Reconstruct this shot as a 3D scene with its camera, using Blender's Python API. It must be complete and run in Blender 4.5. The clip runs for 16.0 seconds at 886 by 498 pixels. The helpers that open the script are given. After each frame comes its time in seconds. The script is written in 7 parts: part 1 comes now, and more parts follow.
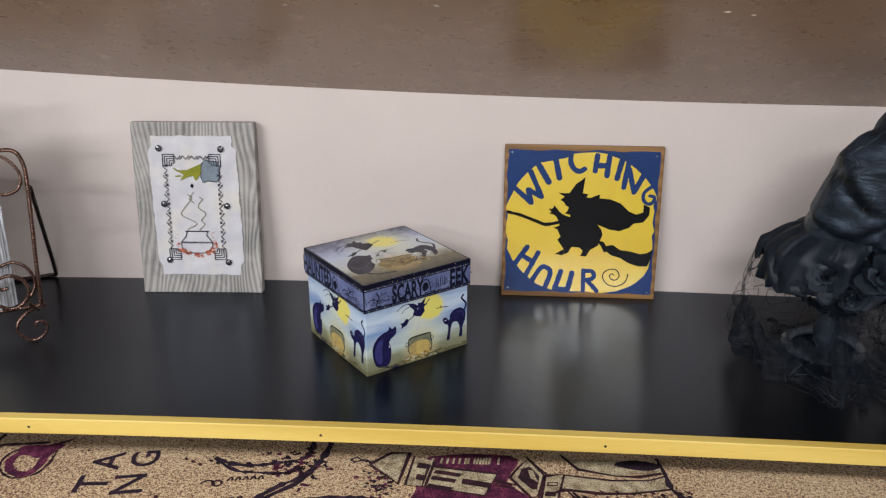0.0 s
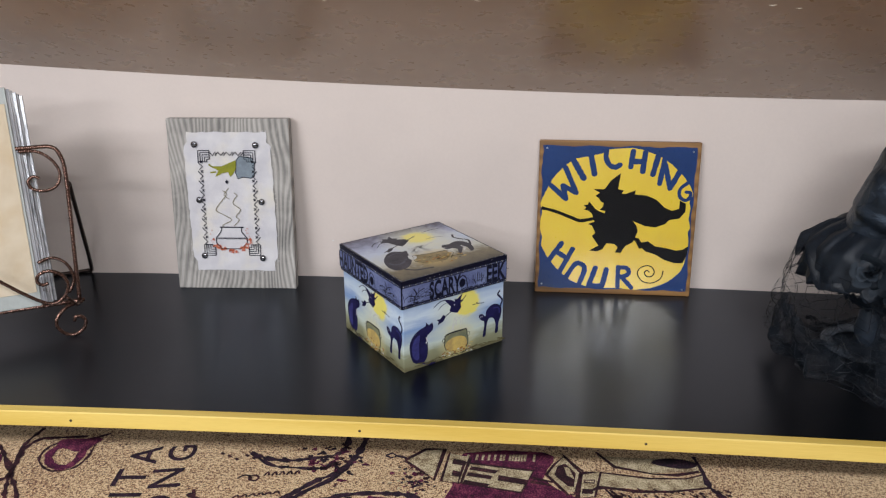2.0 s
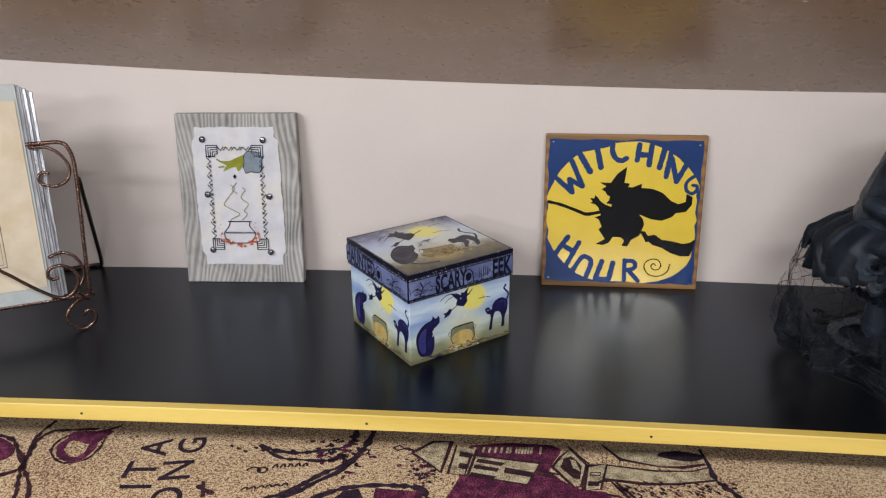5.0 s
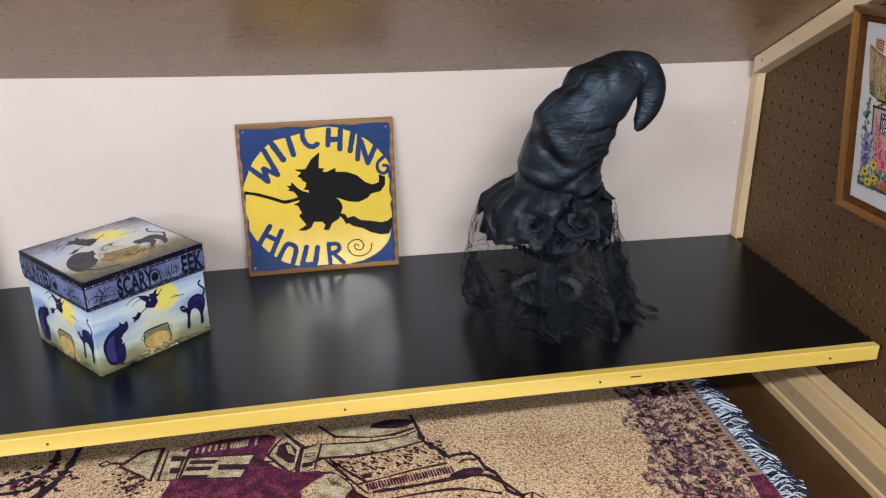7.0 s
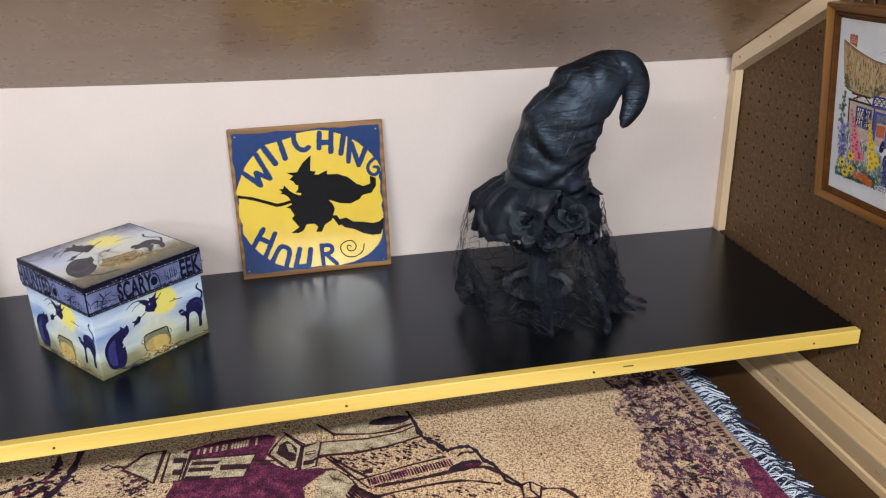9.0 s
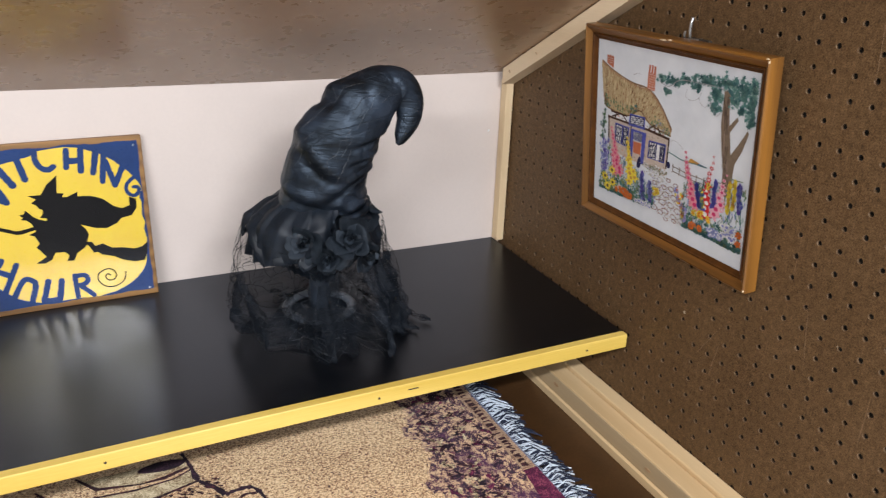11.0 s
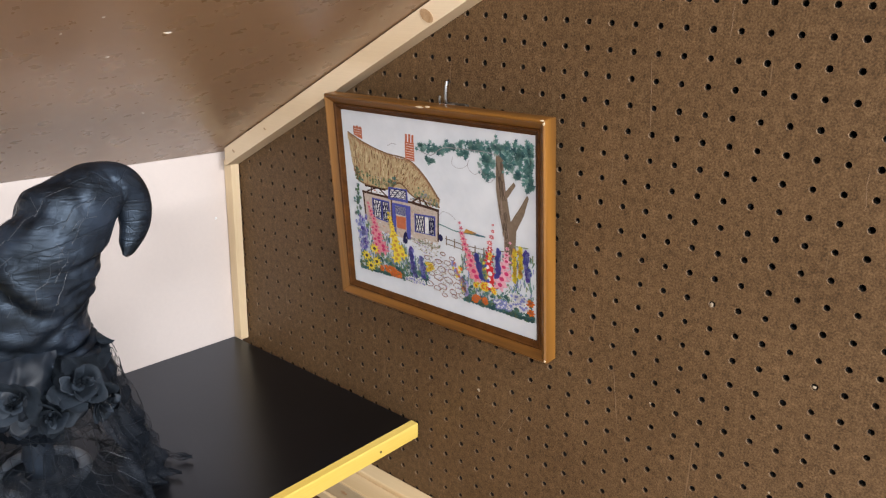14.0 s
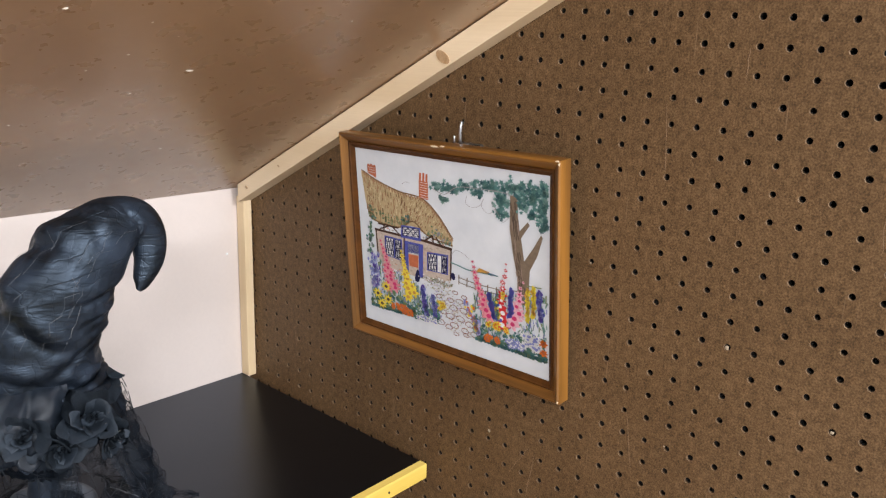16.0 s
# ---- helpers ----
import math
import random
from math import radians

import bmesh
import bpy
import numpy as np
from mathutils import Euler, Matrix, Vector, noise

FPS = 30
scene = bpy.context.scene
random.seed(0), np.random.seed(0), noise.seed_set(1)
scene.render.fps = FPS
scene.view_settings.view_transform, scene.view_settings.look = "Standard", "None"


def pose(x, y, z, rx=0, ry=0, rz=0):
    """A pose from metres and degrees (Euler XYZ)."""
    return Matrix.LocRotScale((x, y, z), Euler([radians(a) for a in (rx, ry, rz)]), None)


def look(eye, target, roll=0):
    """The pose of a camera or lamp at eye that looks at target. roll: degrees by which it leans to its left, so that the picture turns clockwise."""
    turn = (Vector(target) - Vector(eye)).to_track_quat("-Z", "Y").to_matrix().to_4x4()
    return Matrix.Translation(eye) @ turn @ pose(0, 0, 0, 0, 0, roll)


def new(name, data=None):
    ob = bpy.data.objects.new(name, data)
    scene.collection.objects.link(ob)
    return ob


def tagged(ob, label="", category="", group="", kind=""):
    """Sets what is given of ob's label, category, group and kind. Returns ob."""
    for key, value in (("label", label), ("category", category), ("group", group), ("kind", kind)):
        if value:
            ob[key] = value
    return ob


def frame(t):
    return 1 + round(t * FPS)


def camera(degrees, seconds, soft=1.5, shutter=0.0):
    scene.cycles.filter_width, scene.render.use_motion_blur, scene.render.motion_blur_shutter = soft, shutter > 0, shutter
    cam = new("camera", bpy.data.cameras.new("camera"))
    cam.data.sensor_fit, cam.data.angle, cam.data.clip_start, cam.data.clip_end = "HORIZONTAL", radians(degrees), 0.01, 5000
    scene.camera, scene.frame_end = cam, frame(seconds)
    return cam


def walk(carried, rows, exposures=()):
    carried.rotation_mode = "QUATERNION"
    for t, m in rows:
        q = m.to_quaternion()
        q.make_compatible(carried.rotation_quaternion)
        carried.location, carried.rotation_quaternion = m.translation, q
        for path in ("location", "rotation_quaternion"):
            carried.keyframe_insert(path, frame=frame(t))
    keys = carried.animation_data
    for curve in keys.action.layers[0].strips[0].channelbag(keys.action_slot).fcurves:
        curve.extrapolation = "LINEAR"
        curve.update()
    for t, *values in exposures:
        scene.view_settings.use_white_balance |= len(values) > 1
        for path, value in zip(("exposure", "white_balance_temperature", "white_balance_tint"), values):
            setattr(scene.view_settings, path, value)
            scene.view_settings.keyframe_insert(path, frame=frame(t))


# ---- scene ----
cam = camera(57.7, 16.0, 1.25, 0.14)
PATH = [
    (0, (0.177, -1.21, 0.53), (-0.026, 0.648, -0.181), 0.1),
    (0.5, (0.174, -1.205, 0.523), (-0.048, 0.651, -0.189), -0.3),
    (1, (0.162, -1.204, 0.523), (-0.064, 0.65, -0.193), -0.3),
    (1.5, (0.157, -1.207, 0.526), (-0.081, 0.646, -0.188), -0.3),
    (2, (0.152, -1.211, 0.528), (-0.095, 0.639, -0.19), -0.3),
    (2.5, (0.16, -1.214, 0.528), (-0.096, 0.634, -0.191), -0.1),
    (3, (0.153, -1.215, 0.531), (-0.107, 0.631, -0.194), 0.7),
    (5.5, (0.16, -1.214, 0.532), (-0.096, 0.626, -0.211), -1.3),
    (6, (0.201, -1.213, 0.533), (0.168, 0.637, -0.225), -1.0),
    (6.5, (0.252, -1.22, 0.526), (0.446, 0.622, -0.23), 0.0),
    (7, (0.275, -1.232, 0.527), (0.548, 0.599, -0.23), -0.5),
    (7.5, (0.29, -1.23, 0.527), (0.589, 0.599, -0.226), -1.3),
    (8, (0.297, -1.225, 0.53), (0.594, 0.603, -0.224), -2.0),
    (8.2, (0.299, -1.228, 0.523), (0.587, 0.604, -0.225), -2.1),
    (10.3, (0.153, -1.282, 0.543), (0.715, 0.481, -0.210), 0.9),
    (10.5, (0.196, -1.252, 0.539), (0.822, 0.492, -0.206), 0.95),
    (11, (0.284, -1.206, 0.541), (1.097, 0.46, -0.2065), 2.35),
    (11.5, (0.323, -1.141, 0.549), (1.367, 0.394, -0.196), 3.1),
    (12, (0.308, -1.074, 0.552), (1.61, 0.262, -0.17), 2.1),
    (12.5, (0.303, -1.045, 0.545), (1.639, 0.262, -0.166), 0.7),
    (13, (0.305, -1.034, 0.54), (1.694, 0.221, -0.164), 1.0),
    (13.5, (0.299, -1.038, 0.54), (1.717, 0.211, -0.115), 0.9),
    (14, (0.289, -1.039, 0.537), (1.726, 0.22, -0.055), 1.1),
    (14.5, (0.286, -1.041, 0.544), (1.723, 0.221, -0.04), 1.3),
    (15, (0.285, -1.037, 0.54), (1.729, 0.233, -0.01), 1.6),
    (15.5, (0.283, -1.034, 0.539), (1.727, 0.239, -0.003), 1.6),
    (16, (0.281, -1.031, 0.537), (1.731, 0.253, 0.037), 1.8),
]
EXPOSURES = [(0.0, -0.17), (5.5, -0.14), (6.2, -0.03), (7.0, 0.15), (8.0, 0.2), (10.5, 0.28), (11.5, 0.56), (12.2, 0.76), (13.5, 0.76), (14.5, 0.77), (16.0, 0.77)]
walk(cam, [(t, look(eye, aim, roll)) for t, eye, aim, roll in PATH], EXPOSURES)

# ---------------------------------------------------------------- light
world = bpy.data.worlds.new("room_dark")
scene.world = world
world.use_nodes = True
world.node_tree.nodes["Background"].inputs[0].default_value = (0.9, 0.93, 1.0, 1)
world.node_tree.nodes["Background"].inputs[1].default_value = 0.05


def ceiling_tube(x, y, z, watts, length=1.2, tint=(0.98, 1.0, 1.06)):
    """A bare fluorescent tube under the room's ceiling, running along x."""
    lamp = bpy.data.lights.new("ceiling_light", "AREA")
    lamp.shape, lamp.size, lamp.size_y = "RECTANGLE", length, 0.07
    lamp.energy, lamp.color = watts, tint
    ob = new("ceiling_light", lamp)
    ob.matrix_world = look((x, y, z), (x, y + 0.45, z - 1.0))
    return ob


for lx, ly, lz, watts, long in ((-1.3, -2.11, 1.36, 44, 1.5), (0.60, -2.11, 1.36, 30, 0.8), (-1.6, -4.6, 1.47, 60, 1.5), (0.7, -4.6, 1.47, 45, 1.5)):
    ceiling_tube(lx, ly, lz, watts, long)

# ---------------------------------------------------------------- materials
def nodes_of(name):
    m = bpy.data.materials.new(name)
    m.use_nodes = True
    t = m.node_tree
    return m, t, t.nodes["Principled BSDF"]


def node(t, kind, **sets):
    n = t.nodes.new(kind)
    for k, v in sets.items():
        n.inputs[k].default_value = v
    return n


def ramp(t, fac, stops):
    r = t.nodes.new("ShaderNodeValToRGB")
    while len(r.color_ramp.elements) < len(stops):
        r.color_ramp.elements.new(0.5)
    for e, (p, c) in zip(r.color_ramp.elements, stops):
        e.position, e.color = p, (*c, 1)
    t.links.new(fac, r.inputs[0])
    return r.outputs[0]


def place_of(t, stretch=(1, 1, 1), turn=(0, 0, 0)):
    tc = t.nodes.new("ShaderNodeTexCoord")
    mp = t.nodes.new("ShaderNodeMapping")
    mp.inputs["Scale"].default_value = stretch
    mp.inputs["Rotation"].default_value = [radians(a) for a in turn]
    t.links.new(tc.outputs["Object"], mp.inputs[0])
    return mp.outputs[0]


def noise_of(t, at, scale, detail=4.0, rough=0.55, warp=0.0):
    n = node(t, "ShaderNodeTexNoise", Scale=scale, Detail=detail, Roughness=rough, Distortion=warp)
    t.links.new(at, n.inputs["Vector"])
    return n.outputs["Fac"]


def mixed(t, fac, a, b, how="MIX"):
    m = t.nodes.new("ShaderNodeMix")
    m.data_type, m.blend_type = "RGBA", how
    for sock, v in ((m.inputs[0], fac), (m.inputs[6], a), (m.inputs[7], b)):
        if isinstance(v, (int, float)):
            sock.default_value = v
        elif isinstance(v, tuple):
            sock.default_value = (*v, 1)
        else:
            t.links.new(v, sock)
    return m.outputs[2]


def math_of(t, op, a, b=0.0):
    m = t.nodes.new("ShaderNodeMath")
    m.operation = op
    for sock, v in zip(m.inputs, (a, b)):
        if isinstance(v, (int, float)):
            sock.default_value = v
        else:
            t.links.new(v, sock)
    return m.outputs[0]


def bumped(t, bsdf, height, strength, dist=0.001):
    b = node(t, "ShaderNodeBump", Strength=strength, Distance=dist)
    t.links.new(height, b.inputs["Height"])
    t.links.new(b.outputs[0], bsdf.inputs["Normal"])


def plain(name, a, b=None, scale=40.0, rough=0.5, metal=0.0, bump=0.15, grain=300.0, stretch=(1, 1, 1), coat=0.0, spec=0.5):
    """Two tones in broad patches and fine grain, with matching relief and gloss."""
    b = b or tuple(c * 0.8 for c in a)
    m, t, s = nodes_of(name)
    at = place_of(t, stretch)
    big, small = noise_of(t, at, scale), noise_of(t, at, grain, 3.0)
    f = math_of(t, "ADD", math_of(t, "MULTIPLY", big, 0.7), math_of(t, "MULTIPLY", small, 0.3))
    t.links.new(ramp(t, f, [(0.35, a), (0.65, b)]), s.inputs["Base Color"])
    t.links.new(math_of(t, "ADD", math_of(t, "MULTIPLY", small, 0.16), max(rough - 0.08, 0.02)), s.inputs["Roughness"])
    s.inputs["Metallic"].default_value, s.inputs["Coat Weight"].default_value = metal, coat
    s.inputs["Specular IOR Level"].default_value = spec
    if bump:
        bumped(t, s, small, bump, 0.0006)
    return m


def wood(name, light, dark, along="x", rings=55.0, rough=0.5, coat=0.0, bump=0.25, warp=3.0, squash=0.06):
    """Long grain along one axis, with rings, fine pores and dull patches."""
    m, t, s = nodes_of(name)
    k = {"x": (squash, 1, 1), "y": (1, squash, 1), "z": (1, 1, squash)}[along]
    at = place_of(t, k)
    w = node(t, "ShaderNodeTexWave", Scale=rings, Distortion=warp, Detail=3.0)
    w.inputs["Detail Scale"].default_value = 1.6
    w.bands_direction = "DIAGONAL"
    t.links.new(at, w.inputs["Vector"])
    fine = noise_of(t, place_of(t, tuple(v * (0.3 if v < 1 else 1) for v in k)), 900, 3.0)
    broad = noise_of(t, at, 12)
    f = math_of(t, "ADD", math_of(t, "MULTIPLY", w.outputs["Fac"], 0.3), math_of(t, "ADD", math_of(t, "MULTIPLY", fine, 0.35), math_of(t, "MULTIPLY", broad, 0.45)))
    t.links.new(ramp(t, f, [(0.25, dark), (0.75, light)]), s.inputs["Base Color"])
    t.links.new(math_of(t, "ADD", math_of(t, "MULTIPLY", fine, 0.2), rough - 0.1), s.inputs["Roughness"])
    s.inputs["Coat Weight"].default_value = coat
    bumped(t, s, f, bump, 0.0008)
    return m


WALL = plain("wall_paint", (0.66, 0.575, 0.52), (0.62, 0.54, 0.49), 6, 0.55, bump=0.12, grain=220)
PANEL = plain("satin_brown_paint", (0.325, 0.196, 0.110), (0.286, 0.170, 0.092), 9, 0.29, bump=0.0012, grain=40, spec=1.0)
def brushed_laminate():
    """Black laminate with a lengthwise brushed film that draws reflections out towards the room."""
    m, t, s = nodes_of("black_laminate")
    at = place_of(t)
    big, fine = noise_of(t, at, 14), noise_of(t, place_of(t, (0.04, 1, 1)), 500, 3.0)
    t.links.new(ramp(t, big, [(0.35, (0.0020, 0.0020, 0.0022)), (0.65, (0.0013, 0.0013, 0.0014))]), s.inputs["Base Color"])
    t.links.new(math_of(t, "ADD", math_of(t, "MULTIPLY", fine, 0.03), math_of(t, "ADD", math_of(t, "MULTIPLY", big, 0.05), 0.26)), s.inputs["Roughness"])
    s.inputs["Specular IOR Level"].default_value = 0.70
    s.inputs["IOR"].default_value = 1.52
    s.inputs["Specular Tint"].default_value = (0.56, 0.705, 1.0, 1)
    s.inputs["Anisotropic"].default_value = 0.6
    along = t.nodes.new("ShaderNodeCombineXYZ")
    along.inputs[1].default_value = 1.0
    t.links.new(along.outputs[0], s.inputs["Tangent"])
    return m


LAMINATE = brushed_laminate()
YELLOW = wood("varnished_edge_wood", (0.75, 0.555, 0.145), (0.58, 0.39, 0.062), "x", 9, 0.55, 0.0, 0.1)
PINE_Y = wood("pine_strip", (0.67, 0.49, 0.275), (0.53, 0.355, 0.175), "y", 7, 0.6)
SHADEPINE = wood("shaded_pine", (0.50, 0.37, 0.215), (0.36, 0.26, 0.145), "y", 9, 0.7)
PINE_ROOF = wood("pale_pine_batten", (0.80, 0.635, 0.43), (0.64, 0.475, 0.29), "y", 7, 0.6)
PINE_Z = wood("pine_post", (0.74, 0.58, 0.37), (0.62, 0.45, 0.25), "z", 7, 0.6)
def pressed_fibre():
    """Brown hardboard: pressed flecks of several sizes, worn paler in patches, with fine scuffs."""
    m, t, s = nodes_of("hardboard")
    at = place_of(t)
    parts = [(noise_of(t, at, 9, 3.0), 0.13), (noise_of(t, at, 130, 4.0, 0.6), 0.37), (noise_of(t, at, 520, 3.0, 0.65), 0.50)]
    f = 0.0
    for out, k in parts:
        f = math_of(t, "ADD", math_of(t, "MULTIPLY", out, k), f)
    tone = ramp(t, f, [(0.34, (0.044, 0.0235, 0.0095)), (0.50, (0.108, 0.0600, 0.0258)), (0.66, (0.190, 0.113, 0.054))])
    scuff = noise_of(t, place_of(t, (1, 1, 0.03), (12, 0, 0)), 260, 2.0, 0.5)
    line = ramp(t, scuff, [(0.70, (0, 0, 0)), (0.76, (1, 1, 1))])
    t.links.new(mixed(t, math_of(t, "MULTIPLY", line, 0.35), tone, (0.26, 0.17, 0.10)), s.inputs["Base Color"])
    t.links.new(math_of(t, "ADD", math_of(t, "MULTIPLY", parts[2][0], 0.3), 0.38), s.inputs["Roughness"])
    s.inputs["Specular IOR Level"].default_value = 0.22
    bumped(t, s, f, 0.5, 0.0012)
    return m


HARDBOARD = pressed_fibre()
# Paler fibre for the hole chamfers: light caught on the rims, put into the colour.
LITRIM = plain("lit_hole_rim", (0.22, 0.140, 0.078), (0.11, 0.064, 0.030), 160, 0.7, bump=0.1)
HOLESHADE = plain("hole_shade", (0.006, 0.0045, 0.003), None, 10, 0.9, bump=0)
ROOM = plain("room_paint", (0.20, 0.18, 0.165), (0.17, 0.155, 0.14), 3, 0.8, bump=0)
ROOMCEIL = plain("room_ceiling_paint", (0.30, 0.29, 0.28), (0.27, 0.26, 0.25), 3, 0.8, bump=0)
BOUNCEFLOOR = plain("bounce_floor", (0.64, 0.60, 0.54), (0.58, 0.54, 0.48), 6, 0.5, bump=0.05)
STEEL = plain("zinc_steel", (0.62, 0.63, 0.64), (0.5, 0.5, 0.5), 60, 0.3, 1.0, bump=0.05)
LOWPANEL = plain("dark_brown_board", (0.072, 0.032, 0.011), (0.040, 0.018, 0.006), 12, 0.4, bump=0.05)
NAILHEAD = plain("dark_nail", (0.10, 0.08, 0.06), None, 60, 0.5, 0.7, bump=0.05)
CHIP = plain("bare_spot", (0.72, 0.66, 0.58), (0.6, 0.5, 0.4), 90, 0.8, bump=0.2)

# ---------------------------------------------------------------- building helpers
def mesh_from(name, bm):
    me = bpy.data.meshes.new(name)
    bm.normal_update()
    bm.to_mesh(me)
    bm.free()
    return me


def part(name, bm, material, parent=None, label="", smooth=False, at=None):
    """Links a bmesh as one mesh object, under a thing or a part if one is given."""
    me = bm if isinstance(bm, bpy.types.Mesh) else mesh_from(name, bm)
    if material is not None and not me.materials:
        me.materials.append(material)
    if smooth:
        me.shade_smooth()
    ob = new(name, me)
    if parent is not None:
        ob.parent = parent
    if at is not None:
        ob.matrix_basis = at
    return tagged(ob, label=label) if label else ob


def thing(name, label, category, at=None, group="", kind=""):
    """An empty at a thing's base, which carries its parts."""
    ob = new(name)
    ob.empty_display_size = 0.02
    if at is not None:
        ob.matrix_basis = at
    return tagged(ob, label, category, group, kind)


def block(x0, x1, y0, y1, z0, z1, bevel=0.0, cuts=0, bm=None):
    """A box between bounds, its edges rounded."""
    b = bmesh.new()
    bmesh.ops.create_cube(b, size=1.0)
    for v in b.verts:
        v.co = Vector((x0 + (v.co.x + 0.5) * (x1 - x0), y0 + (v.co.y + 0.5) * (y1 - y0), z0 + (v.co.z + 0.5) * (z1 - z0)))
    if cuts:
        bmesh.ops.subdivide_edges(b, edges=[e for e in b.edges if abs(e.verts[0].co.x - e.verts[1].co.x) > 1e-6], cuts=cuts, use_grid_fill=True)
    if bevel:
        bmesh.ops.bevel(b, geom=[e for e in b.edges if len(e.link_faces) == 2 and e.calc_face_angle(0) > 0.5], offset=bevel, segments=2, profile=0.5, affect="EDGES")
    return b


def joined(*bms):
    out = bmesh.new()
    for b in bms:
        me = bpy.data.meshes.new("tmp")
        b.to_mesh(me)
        b.free()
        out.from_mesh(me)
        bpy.data.meshes.remove(me)
    return out


def moved(bm, m):
    bm.transform(m)
    return bm


def tube(points, radius, sides=8, closed=False, radii=None):
    """A round bar along a line of points."""
    bm = bmesh.new()
    pts = [Vector(p) for p in points]
    n = len(pts)
    rings, up = [], None
    for i, p in enumerate(pts):
        a = pts[(i - 1) % n] if closed else pts[max(i - 1, 0)]
        b = pts[(i + 1) % n] if closed else pts[min(i + 1, n - 1)]
        d = (b - a).normalized()
        if up is None:
            up = d.orthogonal().normalized()
        up = (up - d * up.dot(d))
        up = up.normalized() if up.length > 1e-6 else d.orthogonal().normalized()
        side = d.cross(up)
        r = radii[i] if radii else radius
        rings.append([bm.verts.new(p + (up * math.cos(k * math.tau / sides) + side * math.sin(k * math.tau / sides)) * r) for k in range(sides)])
    for i in range(n if closed else n - 1):
        a, b = rings[i], rings[(i + 1) % n]
        for k in range(sides):
            bm.faces.new((a[k], a[(k + 1) % sides], b[(k + 1) % sides], b[k]))
    if not closed:
        bm.faces.new(list(reversed(rings[0])))
        bm.faces.new(rings[-1])
    return bm


def spline(pts, steps=6, closed=False):
    """A smooth line through points of any dimension."""
    p = [Vector(q) for q in pts]
    n, out = len(p), []
    for i in range(n if closed else n - 1):
        a = p[(i - 1) % n] if closed or i else p[0] * 2 - p[1]
        b, c = p[i], p[(i + 1) % n]
        d = p[(i + 2) % n] if closed or i + 2 < n else c * 2 - b
        for k in range(steps):
            u = k / steps
            out.append(0.5 * ((2 * b) + (c - a) * u + (2 * a - 5 * b + 4 * c - d) * u * u + (3 * b - a - 3 * c + d) * u ** 3))
    return out if closed else out + [p[-1]]


# ---------------------------------------------------------------- structure: bay with a sloping roof panel
def bow(x):
    """The long boards bow a little towards the far end."""
    s = max(0.0, (0.6 - x) / 1.2)
    return s * s


def back_y(x):
    return 0.025 - 0.055 * bow(x)


def front_y(x):
    return -0.379 - 0.022 * (1 - x) - 0.034 * bow(x)


def roof_z(x, y):
    return 0.308 + 0.037 * bow(x) + 0.525 * (back_y(x) - y)


LEFT, RIGHT = -1.25, 1.0
XS = [LEFT + (RIGHT - LEFT) * i / 40 for i in range(41)]


def lofted(sections):
    """A solid from closed outlines of equal length, capped at both ends."""
    bm = bmesh.new()
    rings = [[bm.verts.new(p) for p in s] for s in sections]
    n = len(rings[0])
    for a, b in zip(rings, rings[1:]):
        for k in range(n):
            bm.faces.new((a[k], a[(k + 1) % n], b[(k + 1) % n], b[k]))
    bm.faces.new(list(reversed(rings[0])))
    bm.faces.new(rings[-1])
    bmesh.ops.recalc_face_normals(bm, faces=bm.faces)
    return bm


wall = part("wall_back", lofted([[(x, back_y(x), -0.95), (x, back_y(x) + 0.02, -0.95), (x, back_y(x) + 0.02, 0.45), (x, back_y(x), 0.45)] for x in XS]), WALL)
tagged(wall, "smooth beige painted back wall behind the shelf", "wall", kind="structure")

ROOF_Y = -0.80
roof = part("ceiling", lofted([[(x, back_y(x) - 0.001, roof_z(x, back_y(x))), (x, ROOF_Y, roof_z(x, ROOF_Y)), (x, ROOF_Y, roof_z(x, ROOF_Y) + 0.012), (x, back_y(x) - 0.001, roof_z(x, back_y(x)) + 0.012)] for x in XS]), PANEL)
tagged(roof, "sloping satin brown painted panel with small chips", "ceiling", kind="structure")

# shelf
shelf = thing("shelf", "black laminate shelf board with a varnished yellow wood edge", "shelf")
SH_R = 0.984
SX = [LEFT + (SH_R - LEFT) * i / 40 for i in range(41)]
part("board", lofted([[(x, back_y(x) - 0.001, 0), (x, front_y(x), 0), (x, front_y(x), -0.019), (x, back_y(x) - 0.001, -0.019)] for x in SX]), LAMINATE, shelf)


def edge_section(x):
    f, b = front_y(x) - 0.0125, 0.0008
    return [(x, f + 0.012, 0.0006), (x, f + b, 0.0006), (x, f, -b), (x, f, -0.0205 + b), (x, f + b, -0.0205), (x, f + 0.012, -0.0205)]


part("front_edging", lofted([edge_section(x) for x in SX]), YELLOW, shelf, "varnished yellow wood edging strip")


def disc(radius, height, sides=10, dome=0.0):
    bm = bmesh.new()
    bmesh.ops.create_cone(bm, cap_ends=True, segments=sides, radius1=radius, radius2=radius * (1 - dome), depth=height)
    return bm


nail_mesh = mesh_from("nail", moved(disc(0.0016, 0.0008), pose(0, 0, 0, 90)))
nail_mesh.materials.append(NAILHEAD)
for nx in (-0.404, -0.053, 0.278, 0.597, 0.914):
    part("nail", nail_mesh, None, shelf, at=pose(nx, front_y(nx) - 0.0127, -0.011))
part("staple", block(0.637, 0.651, front_y(0.644) - 0.0131, front_y(0.644) - 0.0124, -0.0090, -0.0074, 0.0002), NAILHEAD, shelf, "dark staple in the edging")

# corner post, roof batten and lower battens
post = part("trim_corner_post", block(0.984, 0.9985, 0.004, 0.0235, 0.0, 0.296, 0.0015), PINE_Z)
tagged(post, "narrow pale pine post in the corner", "trim", kind="structure")


